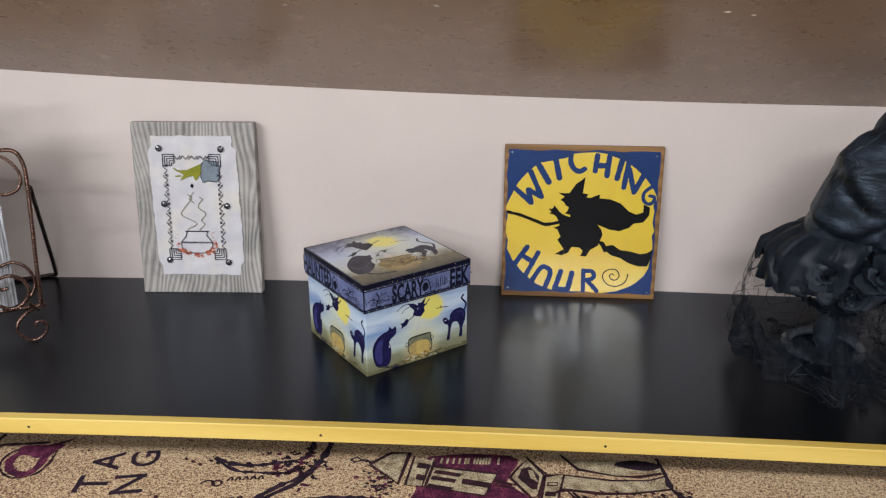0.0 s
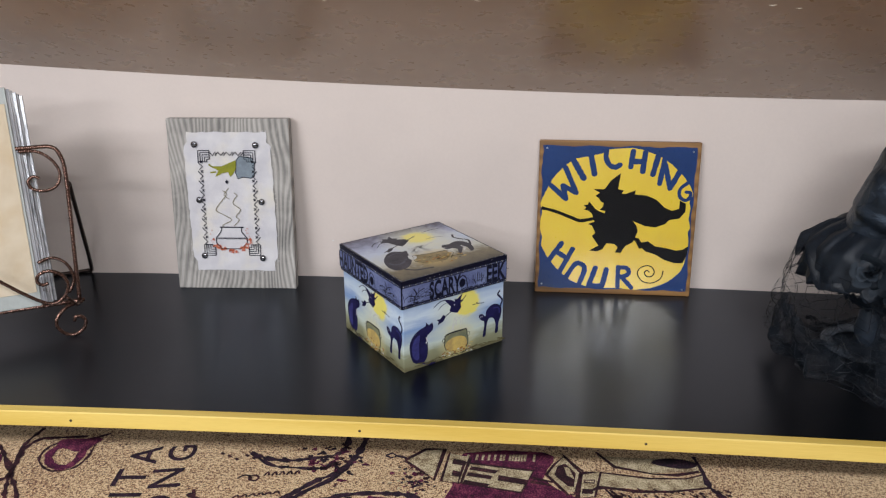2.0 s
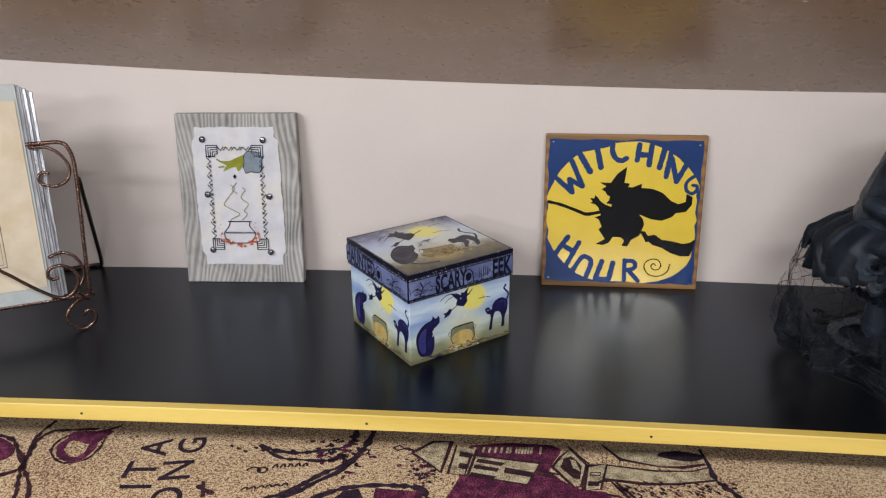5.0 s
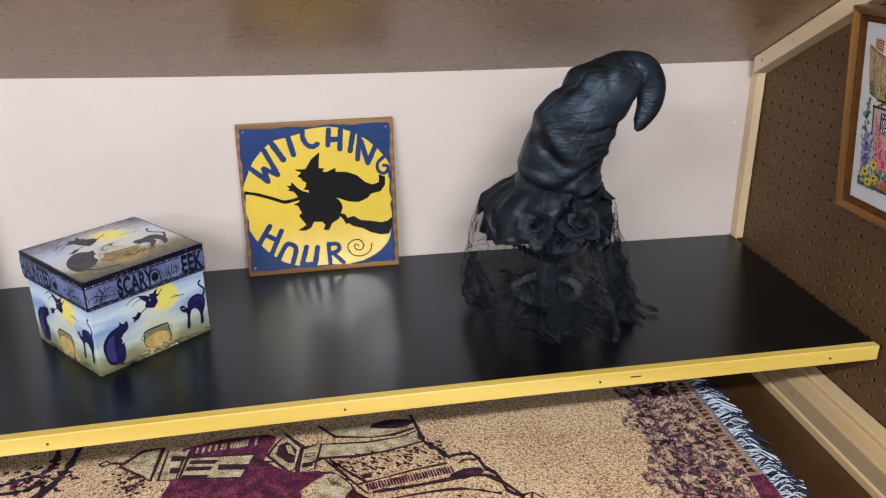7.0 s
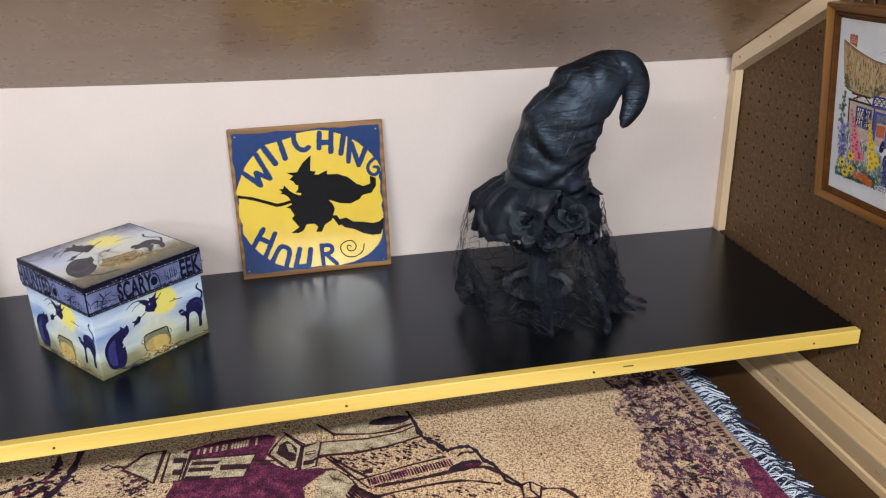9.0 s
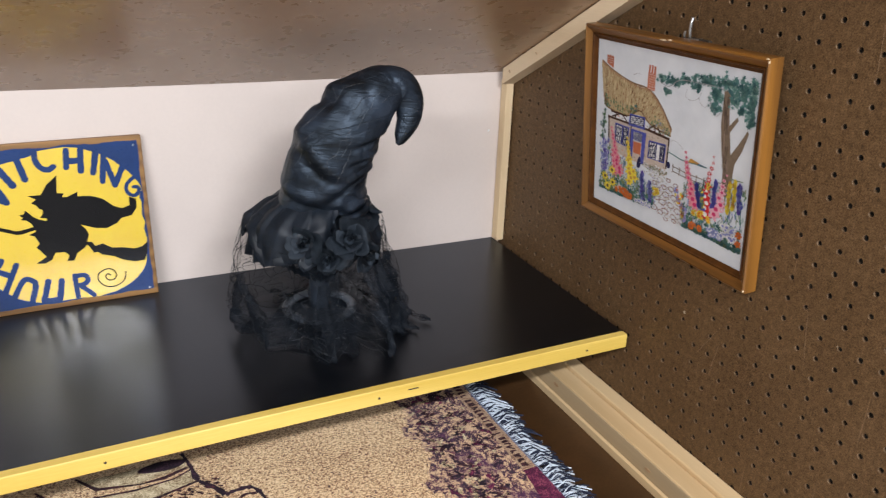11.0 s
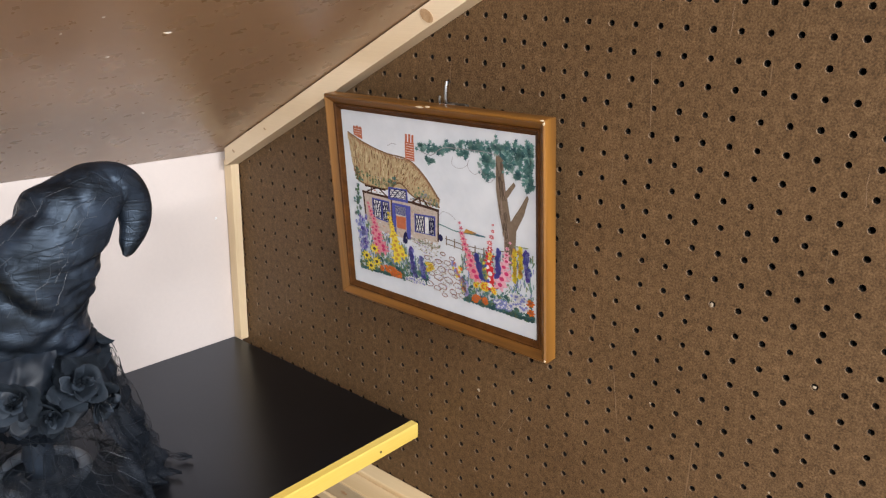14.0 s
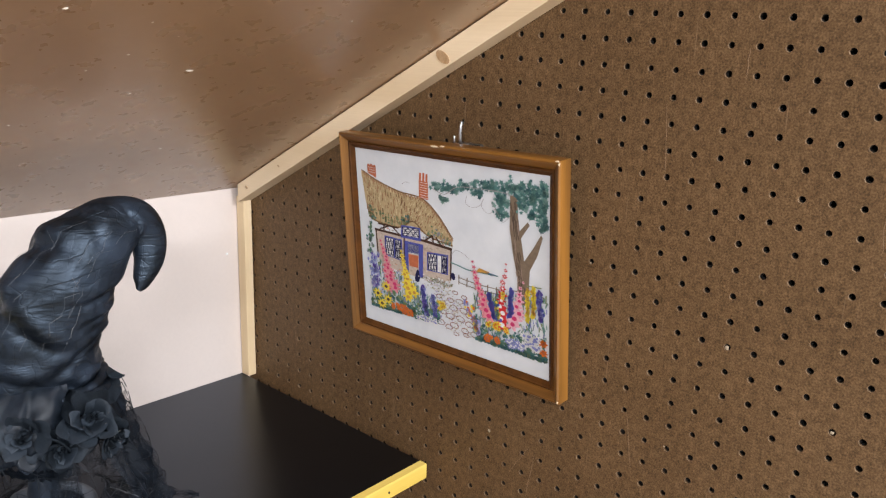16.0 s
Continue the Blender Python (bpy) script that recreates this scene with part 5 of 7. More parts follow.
tints = {"stone": (0.56, 0.46, 0.38), "thatch": (0.47, 0.35, 0.19), "thatch_dark": (0.22, 0.13, 0.065), "thatch_light": (0.60, 0.47, 0.27), "thatch_brown": (0.36, 0.20, 0.11), "moss": (0.22, 0.26, 0.13),
         "green": (0.13, 0.22, 0.12), "grey": (0.25, 0.28, 0.30), "brick_light": (0.58, 0.30, 0.22), "bark_light": (0.30, 0.21, 0.17), "green_blue": (0.13, 0.27, 0.24), "lilac": (0.42, 0.36, 0.60), "sand": (0.62, 0.56, 0.46), "brick": (0.52, 0.15, 0.07), "pale": (0.74, 0.73, 0.72), "umber": (0.07, 0.035, 0.025), "stone_dark": (0.35, 0.29, 0.23), "navy": (0.02, 0.02, 0.07), "blue": (0.085, 0.095, 0.36),
         "bark": (0.20, 0.145, 0.10), "bark_dark": (0.09, 0.06, 0.045), "bark_thin": (0.35, 0.33, 0.33), "teal": (0.10, 0.22, 0.205), "teal_light": (0.22, 0.36, 0.32), "teal_dark": (0.05, 0.125, 0.135), "blue_far": (0.07, 0.14, 0.25),
         "ochre": (0.52, 0.27, 0.06), "stone_line": (0.30, 0.15, 0.12), "periwinkle": (0.26, 0.28, 0.56), "pink": (0.68, 0.25, 0.29), "magenta": (0.55, 0.04, 0.14), "yellow": (0.78, 0.60, 0.06), "red": (0.56, 0.03, 0.035),
         "rose": (0.74, 0.38, 0.44), "orange": (0.72, 0.17, 0.02), "violet": (0.13, 0.08, 0.36)}
s.done({k: (k + "_stitching", ink(k + "_silk", c, tuple(v * 0.78 for v in c), 0.7, 260, 0.3, 900), "", 1) for k, c in tints.items()})
# bare chips in the frame's varnish
CHIPWOOD = plain("bare_chip", (0.72, 0.60, 0.42), (0.6, 0.45, 0.28), 300, 0.7, bump=0.2)
for cy, cz, w, h in ((0.002, PH - 0.0022, 0.0085, 0.0016), (-0.010, PH - 0.0012, 0.004, 0.0012), (-PW / 2 + 0.004, PH - 0.001, 0.003, 0.0011), (-PW / 2 + 0.0018, PH - 0.004, 0.0014, 0.0018), (-PW / 2 + 0.0016, 0.003, 0.0013, 0.0016)):
    bm = bmesh.new()
    rim = [(math.cos(math.tau * k / 9) * w * random.uniform(0.6, 1.1), math.sin(math.tau * k / 9) * h * random.uniform(0.6, 1.1)) for k in range(9)]
    lo = [bm.verts.new((0.0012, cy + a, cz + b)) for a, b in rim]
    hi = [bm.verts.new((-0.0002, cy + a * 0.8, cz + b * 0.8)) for a, b in rim]
    for k in range(9):
        bm.faces.new((lo[k], lo[(k + 1) % 9], hi[(k + 1) % 9], hi[k]))
    bm.faces.new(hi)
    part("chip", bm, CHIPWOOD, pic, "pale bare chip in the varnish")
# peg hook that carries the picture
hook = thing("peg_hook", "bright zinc peg hook in the pegboard above the picture", "hook")
part("prong", tube(spline([(1.004, -0.4335, 0.4225), (0.990, -0.4335, 0.4225), (0.982, -0.4335, 0.4240), (0.9795, -0.4335, 0.430), (0.9795, -0.4335, 0.442), (0.981, -0.4335, 0.4495)], 5), 0.0019, 10), STEEL, hook, smooth=True)
part("prong", tube(spline([(1.004, -0.4235, 0.4225), (0.990, -0.4235, 0.4225), (0.982, -0.4235, 0.4235), (0.9805, -0.4235, 0.428), (0.981, -0.4235, 0.4325)], 5), 0.0014, 10), STEEL, hook, "short bent prong", smooth=True)
part("back_plate", block(0.9935, 0.9995, -0.452, -0.418, 0.4210, 0.4240, 0.0008), NAILHEAD, hook, "dark metal back bar")

# ---------------------------------------------------------------- crumpled hat with veil on a dark stand
def hat_cloth():
    """Black taffeta: long sharp creases across the slack cloth, finer ones between, their shade also in the colour,
    soft bluish sheen and dull streaks.
    """
    m, t, s = nodes_of("crinkled_black_cloth")
    at = place_of(t)
    big, fine = noise_of(t, at, 17, 3.0), noise_of(t, at, 380, 3.0)
    pull = noise_of(t, place_of(t, (0.7, 0.7, 2.4), (0, 25, 0)), 19, 3.0, 0.55, 0.8)
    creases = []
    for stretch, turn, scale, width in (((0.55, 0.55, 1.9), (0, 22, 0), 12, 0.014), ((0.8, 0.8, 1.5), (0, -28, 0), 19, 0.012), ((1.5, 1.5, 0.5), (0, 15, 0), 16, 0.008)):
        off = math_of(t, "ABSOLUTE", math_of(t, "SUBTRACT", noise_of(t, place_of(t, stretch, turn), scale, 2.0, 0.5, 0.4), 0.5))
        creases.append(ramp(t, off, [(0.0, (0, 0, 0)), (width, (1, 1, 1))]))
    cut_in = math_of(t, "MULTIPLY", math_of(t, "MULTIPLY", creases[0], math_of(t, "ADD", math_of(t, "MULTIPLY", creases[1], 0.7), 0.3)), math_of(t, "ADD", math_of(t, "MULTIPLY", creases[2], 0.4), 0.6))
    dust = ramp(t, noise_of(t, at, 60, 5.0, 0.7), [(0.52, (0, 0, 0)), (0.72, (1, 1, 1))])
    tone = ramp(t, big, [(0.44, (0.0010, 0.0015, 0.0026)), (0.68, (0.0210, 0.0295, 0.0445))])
    # Multiplying by the creases paints their shade into the cloth's tone.
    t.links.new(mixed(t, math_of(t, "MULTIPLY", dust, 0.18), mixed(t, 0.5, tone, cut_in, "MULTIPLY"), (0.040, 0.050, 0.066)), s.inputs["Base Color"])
    t.links.new(math_of(t, "ADD", math_of(t, "MULTIPLY", big, -0.30), 0.62), s.inputs["Roughness"])
    s.inputs["Specular IOR Level"].default_value = 0.56
    s.inputs["Specular Tint"].default_value = (0.62, 0.79, 1.0, 1)
    h = math_of(t, "ADD", math_of(t, "MULTIPLY", cut_in, 0.09), math_of(t, "ADD", math_of(t, "MULTIPLY", pull, 0.85), math_of(t, "MULTIPLY", fine, 0.05)))
    bumped(t, s, h, 0.8, 0.0045)
    return m


def sheer(name, colour, clear, weave):
    """Fine netting: thread with open meshes between."""
    m, t, s = nodes_of(name)
    s.inputs["Base Color"].default_value = (*colour, 1)
    s.inputs["Roughness"].default_value = 0.6
    s.inputs["Specular IOR Level"].default_value = 0.12
    at = place_of(t)
    n = noise_of(t, at, weave, 2.0)
    fold = noise_of(t, at, 38, 3.0)
    f = math_of(t, "ADD", math_of(t, "MULTIPLY", n, 0.35), math_of(t, "MULTIPLY", fold, 0.65))
    gap = ramp(t, f, [(0.38, (0.97, 0.97, 0.97)), (0.62, (clear, clear, clear))])
    tr = t.nodes.new("ShaderNodeBsdfTransparent")
    mix = t.nodes.new("ShaderNodeMixShader")
    t.links.new(gap, mix.inputs[0])
    t.links.new(s.outputs[0], mix.inputs[1])
    t.links.new(tr.outputs[0], mix.inputs[2])
    t.links.new(mix.outputs[0], t.nodes["Material Output"].inputs["Surface"])
    return m


HATCLOTH = hat_cloth()
SATIN = plain("black_satin", (0.026, 0.036, 0.052), (0.010, 0.015, 0.023), 50, 0.44, bump=0.35, grain=120, spec=0.45)
ROSECLOTH = plain("rose_satin", (0.032, 0.043, 0.057), (0.019, 0.027, 0.038), 70, 0.68, bump=0.15, grain=400, spec=0.3)
TULLE = sheer("black_tulle", (0.006, 0.0078, 0.0105), 0.92, 900)
TULLE_INNER = sheer("black_tulle_inner", (0.011, 0.0145, 0.020), 0.34, 500)
TULLE_DENSE = sheer("black_tulle_gathered", (0.0115, 0.015, 0.021), 0.10, 420)
WEB = plain("web_thread", (0.010, 0.013, 0.018), (0.006, 0.008, 0.011), 80, 0.6, spec=0.25)
SILVERTHREAD = plain("silver_thread", (0.13, 0.14, 0.155), (0.07, 0.075, 0.085), 80, 0.4)
STANDMAT = plain("slate_stand", (0.150, 0.172, 0.205), (0.085, 0.100, 0.122), 60, 0.38, bump=0.3, grain=160)
GLITTER = plain("glitter", (0.8, 0.82, 0.86), None, 60, 0.12, 0.9, bump=0)

HX, HY = 0.600, -0.185
hat = thing("witch_hat", "crumpled black pointed hat with bent tip, roses and veil", "hat", pose(HX, HY, 0))
spine = spline([(-0.002, 0, 0.125), (-0.003, 0, 0.157), (-0.004, 0, 0.205), (0.003, 0, 0.243), (0.019, 0, 0.275), (0.0435, 0, 0.3045), (0.074, 0, 0.3300), (0.102, 0, 0.3365), (0.1185, 0, 0.318), (0.1185, 0, 0.291), (0.108, 0, 0.266), (0.1025, 0, 0.2555)], 20)
# the crown leans out over the front of the shelf, the hook most of all
for i, p in enumerate(spine):
    rise = min(1.0, max(0.0, (p.z - 0.15) / 0.15)) if i < 120 else 1.0
    lean = 0.040 * rise * rise * (3 - 2 * rise) + 0.020 * max(0.0, (i - 130) / (len(spine) - 130))
    p += (Vector((-0.290, -1.015, 0.530)) - p) * lean
    p.z -= 0.017 * (p.z - 0.125)
widths = [q[0] for q in spline([(0.061, 0), (0.0595, 0), (0.0590, 0), (0.0570, 0), (0.0545, 0), (0.0480, 0), (0.0375, 0), (0.0275, 0), (0.0210, 0), (0.0172, 0), (0.0105, 0), (0.003, 0)], 20)]
widths = [w * (1 - 0.042 * min(1.0, i / 120)) for i, w in enumerate(widths)]


def swept(points, radii, sides, fold):
    bm = bmesh.new()
    rings = []
    for i, p in enumerate(points):
        d = (points[min(i + 1, len(points) - 1)] - points[max(i - 1, 0)]).normalized()
        side = Vector((0, 1, 0))
        up = side.cross(d).normalized()
        ring = []
        for k in range(sides):
            a = math.tau * k / sides
            r = radii[i] * fold(i / (len(points) - 1), a, p)
            ring.append(bm.verts.new(p + (up * math.cos(a) + side * math.sin(a) * 0.92) * r))
        rings.append(ring)
    for a, b in zip(rings, rings[1:]):
        for k in range(sides):
            bm.faces.new((a[k], a[(k + 1) % sides], b[(k + 1) % sides], b[k]))
    bm.faces.new(rings[-1])
    bm.faces.new(list(reversed(rings[0])))
    return bm


# where the slack cloth folds over itself: place along the crown, slant, depth, reach, and the angle round it where it is deepest, with its spread
CREASES = [(0.405, 0.10, 0.090, 0.060, 300, 62), (0.345, 0.09, 0.080, 0.040, 322, 46), (0.262, -0.06, 0.105, 0.055, 236, 70), (0.212, 0.07, 0.105, 0.048, 292, 74), (0.155, -0.04, 0.085, 0.034, 250, 120), (0.113, 0.03, 0.085, 0.030, 282, 140),
           (0.432, 0.03, 0.150, 0.070, 172, 74), (0.530, -0.03, 0.060, 0.050, 214, 60), (0.310, 0.06, 0.070, 0.050, 182, 56), (0.620, 0.03, 0.050, 0.040, 260, 60), (0.30, 0.05, 0.09, 0.05, 70, 80), (0.18, -0.05, 0.09, 0.05, 90, 90), (0.075, 0.01, 0.070, 0.022, 240, 150)]


def crumple(f, a, p):
    """Slack cloth: each fold sags over a sharp crease below it, over broad dents."""
    ca, sa = math.cos(a), math.sin(a)
    r = 1 + 0.060 * noise.noise((ca * 1.2, sa * 1.2, f * 5)) * (1 if f < 0.55 else 0.5)
    r += 0.30 * max(0.0, 1 - f / 0.26) ** 1.6 * max(0.0, math.cos(a - 3.0)) ** 1.5
    for k, (f0, slant, depth, reach, mid, spread) in enumerate(CREASES):
        off = (math.degrees(a) - mid + 180) % 360 - 180
        live = math.exp(-(off / spread) ** 2 * 1.6)
        if live < 0.02:
            continue
        d = (f - f0 - slant * math.sin(radians(off)) - 0.016 * noise.noise((off * 0.03, k, 0.0))) / reach
        r += depth * live * (0.75 * math.exp(-((d - 0.42) / 0.42) ** 2) - 0.75 * math.exp(-((d + 0.22) / 0.26) ** 2))
    w = abs(noise.noise((ca * 1.5 + 7, sa * 1.5, f * 8 + 3.2 * ca)))
    v = abs(noise.noise((ca * 2.0 - 4, sa * 2.0 + 2, f * 6 - 3.4 * sa)))
    fine = 0.010 * noise.noise((ca * 2.6, sa * 2.6, f * 17)) - 0.014 * max(0.0, 1 - w * 3.5) - 0.012 * max(0.0, 1 - v * 3.5)
    return r + fine * (1 if f < 0.5 else 0.5)


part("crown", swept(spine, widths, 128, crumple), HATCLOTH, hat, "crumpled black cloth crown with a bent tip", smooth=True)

# drooping brim, pulled out on one side
bm = bmesh.new()
rings = []
for i in range(17):
    f = i / 16
    ring = []
    for k in range(120):
        a = math.tau * k / 120
        ca, sa = math.cos(a), math.sin(a)
        left, front = max(0.0, -ca), max(0.0, -sa)
        right = max(0.0, ca)
        reach = 0.050 + f * (0.026 + 0.040 * left ** 1.3 + 0.003 * right ** 4 + 0.011 * noise.noise((ca * 3.6, sa * 3.6, 4.0)))
        fold = 0.016 * f * (noise.ridged_multi_fractal(Vector((ca * 2.6, sa * 2.6, 0.4)), 0.9, 2.0, 2, 1.0, 2.0) - 0.9)
        z = 0.168 + 0.034 * left - (0.012 + 0.020 * front + 0.034 * left) * f - (0.010 + 0.016 * front) * f * f + fold + 0.003 * noise.noise((ca * 7, sa * 7, f * 6))
        pleat = (11 * a + 3.0 * noise.noise((ca * 2, sa * 2, 8.0))) / math.tau
        z += (0.021 * (pleat % 1.0 if pleat % 1.0 < 0.8 else 4 * (1 - pleat % 1.0)) - 0.009) * f * (0.35 + left)
        z += 0.006 * f * abs(noise.noise((ca * 5.5, sa * 5.5, 1.7 + f))) - 0.004 * f * abs(noise.noise((ca * 9, sa * 9, 5.0)))
        ring.append(bm.verts.new((ca * reach, sa * reach, z)))
    rings.append(ring)
for a, b in zip(rings, rings[1:]):
    for k in range(120):
        bm.faces.new((a[k], a[(k + 1) % 120], b[(k + 1) % 120], b[k]))
bmesh.ops.solidify(bm, geom=bm.faces[:], thickness=0.002)
part("brim", bm, SATIN, hat, "soft drooping satin brim", smooth=True)

# crinkled satin hem under the drooping side of the brim
bm = bmesh.new()
hem_rows = []
for k in range(61):
    a = radians(150 + 110 * k / 60)
    ca, sa = math.cos(a), math.sin(a)
    left, front = max(0.0, -ca), max(0.0, -sa)
    r0 = 0.080 + 0.020 * left ** 1.3
    z0 = 0.146 - 0.040 * front + 0.002 * math.sin(k * 1.9)
    hem_rows.append([bm.verts.new((ca * (r0 - 0.010 * v + 0.0016 * math.sin(k * 1.7 + v * 3)), sa * (r0 - 0.010 * v + 0.0016 * math.sin(k * 2.3 + v * 2)), z0 - 0.017 * v + 0.0012 * noise.noise((k * 0.7, v * 4, 2.0)))) for v in (0.0, 0.25, 0.5, 0.75, 1.0)])
for a, b in zip(hem_rows, hem_rows[1:]):
    for k in range(4):
        bm.faces.new((a[k], a[k + 1], b[k + 1], b[k]))
bmesh.ops.solidify(bm, geom=bm.faces[:], thickness=0.0012)
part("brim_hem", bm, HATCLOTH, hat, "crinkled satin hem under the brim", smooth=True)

# gathered band of folded cloth round the crown's foot
for j, (zz, rr, tk) in enumerate(((0.164, 0.058, 0.0060), (0.154, 0.061, 0.0065), (0.175, 0.0565, 0.005))):
    pts, rad = [], []
    for k in range(80):
        a = math.tau * k / 80
        w = noise.noise((math.cos(a) * 3 + j * 5, math.sin(a) * 3, j))
        pts.append((math.cos(a) * (rr + 0.004 * w), math.sin(a) * (rr + 0.004 * w), zz + 0.007 * w + 0.004 * math.sin(3 * a + j)))
        rad.append(tk * (1 + 0.45 * noise.noise((math.cos(a) * 8, math.sin(a) * 8, j * 3.0))))
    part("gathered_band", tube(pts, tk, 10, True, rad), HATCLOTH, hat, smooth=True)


def petal(r0, length, lean, curl, span):
    """A broad petal wrapped round its flower's axis, leaning out and rolling over at the lip."""
    bm = bmesh.new()
    grid = []
    for i in range(10):
        row = []
        for k in range(13):
            u, v = (k / 12 - 0.5) * 2, i / 9
            ln = length * (1 - 0.30 * u ** 4 - 0.10 * math.sin(3.1 * u + length * 700) ** 2)
            rr, zz = r0, 0.0
            for n in range(8):
                w = v * (n + 0.5) / 8
                tilt = radians(lean + curl * max(0.0, w - 0.55) ** 1.5 * 3.3)
                rr += math.sin(tilt) * ln * v / 8
                zz += math.cos(tilt) * ln * v / 8
            a = u * radians(span) * (0.55 + 0.45 * min(1.0, v * 1.6))
            wave = 0.20 * length * v * noise.noise((u * 2.6, v * 2.0, length * 999))
            row.append(bm.verts.new((math.sin(a) * (rr + wave), -math.cos(a) * (rr + wave), zz + wave)))
        grid.append(row)
    for a, b in zip(grid, grid[1:]):
        for k in range(12):
            bm.faces.new((a[k], a[k + 1], b[k + 1], b[k]))
    bmesh.ops.solidify(bm, geom=bm.faces[:], thickness=0.0006)
    me = mesh_from("petal", bm)
    me.materials.append(ROSECLOTH)
    me.shade_smooth()
    return me


def lathe(profile, sides=40):
    bm = bmesh.new()
    rings = [[bm.verts.new((math.cos(math.tau * k / sides) * r, math.sin(math.tau * k / sides) * r, z)) for k in range(sides)] for r, z in profile]
    for a, b in zip(rings, rings[1:]):
        for k in range(sides):
            bm.faces.new((a[k], a[(k + 1) % sides], b[(k + 1) % sides], b[k]))
    bm.faces.new(list(reversed(rings[0])))
    bm.faces.new(rings[-1])
    bmesh.ops.recalc_face_normals(bm, faces=bm.faces)
    return bm


petals = {}


def rose(at, size, rings=4):
    """A cloth rose: overlapping petals round a bud, facing its local z."""
    base = part("rose", lathe([(0.10 * size, -0.35 * size), (0.26 * size, -0.1 * size), (0.25 * size, 0.22 * size), (0.15 * size, 0.42 * size), (0.02 * size, 0.50 * size)], 14), ROSECLOTH, hat, "black satin cloth rose", at=at)
    for ring, (n, r0, length, lean, curl, span, lift) in enumerate(((3, 0.13, 0.62, -14, 10, 95, 0.20), (4, 0.19, 0.74, -4, 34, 84, 0.14), (5, 0.24, 0.86, 16, 44, 66, 0.06), (5, 0.27, 1.10, 50, 30, 62, -0.06))[:rings]):
        key = (ring, round(size, 4))
        if key not in petals:
            petals[key] = petal(r0 * size, length * size, lean, curl, span)
        for k in range(n):
            a = 360 * k / n + 31 * ring + random.uniform(-9, 9)
            part("petal", petals[key], None, base, at=pose(0, 0, (lift + 0.03 * (k % 2)) * size, 0, 0, a) @ pose(0, 0, 0, random.uniform(-9, 9) * (1 + ring), random.uniform(-7, 7) * (1 + ring), 0))
    return base


blooms = [rose(pose(x, y, z, *turn), size) for (x, y, z), size, turn in (((-0.050, -0.068, 0.148), 0.0225, (66, 0, -34)), ((0.004, -0.081, 0.150), 0.0270, (54, 10, -6)), ((0.024, -0.084, 0.128), 0.0200, (78, 8, 14)), ((-0.024, -0.082, 0.130), 0.0200, (76, 0, -22)))]
# pleated cloth laid out over the drooping side of the brim, its edge hanging
bm = bmesh.new()
pleats = []
for k in range(113):
    a = radians(112 + 156 * k / 112)
    ca, sa = math.cos(a), math.sin(a)
    left = max(0.0, -ca) ** 1.2
    ray = 8.5 * k / 112 + 0.5 * noise.noise((k * 0.05, 3.0, 0))
    row = []
    for i in range(19):
        f = i / 18
        out, hang = min(1.0, f / 0.58), max(0.0, (f - 0.58) / 0.42)
        saw = (ray + 0.35 * f) % 1.0
        saw = saw / 0.78 if saw < 0.78 else (1 - saw) / 0.22
        lift = (0.0105 * saw - 0.005) * f ** 0.7 + 0.0035 * noise.noise((ca * 6, sa * 6, f * 4))
        r = 0.054 + out ** 0.9 * (0.012 + 0.040 * left) + hang * 0.004 + lift * hang
        z = 0.187 + 0.008 * left - out ** 1.4 * (0.026 + 0.010 * left) - hang * (0.020 + 0.026 * left + 0.010 * noise.noise((ca * 5, sa * 5, 9.0))) + lift * (1 - hang)
        row.append(bm.verts.new((ca * r, sa * r, z)))
    pleats.append(row)
for a, b in zip(pleats, pleats[1:]):
    for k in range(18):
        bm.faces.new((a[k], a[k + 1], b[k + 1], b[k]))
bmesh.ops.solidify(bm, geom=bm.faces[:], thickness=0.0012)
part("brim_pleats", bm, SATIN, hat, "pleated black satin over the drooping brim", smooth=True)
# loose layers of folded cloth on the other side
for turn, tilt, roll, r0, length, lean, span, z in ((48, 4, -10, 0.053, 0.028, 126, 28, 0.172), (76, -6, 12, 0.054, 0.030, 132, 28, 0.174), (102, 3, -8, 0.052, 0.028, 122, 30, 0.176)):
    part("brim_fold", petal(r0, length, lean, 5, span), None, hat, at=pose(0, 0, z, 0, 0, turn) @ pose(0, 0, 0, tilt, roll, 0))
bm = bmesh.new()
lips = [b.matrix_basis @ leaf_.matrix_basis @ v.co for b in blooms[1:3] for leaf_ in b.children[6:] for v in leaf_.data.vertices]
lips = [q for q in lips if q.x > 0.012 and q.y < -0.085]
for k in range(80):
    bmesh.ops.create_icosphere(bm, subdivisions=1, radius=random.uniform(0.0004, 0.0009), matrix=Matrix.Translation(random.choice(lips)))
tagged(part("glitter", bm, GLITTER, hat, "silver glitter on the petals"), kind="stuff")

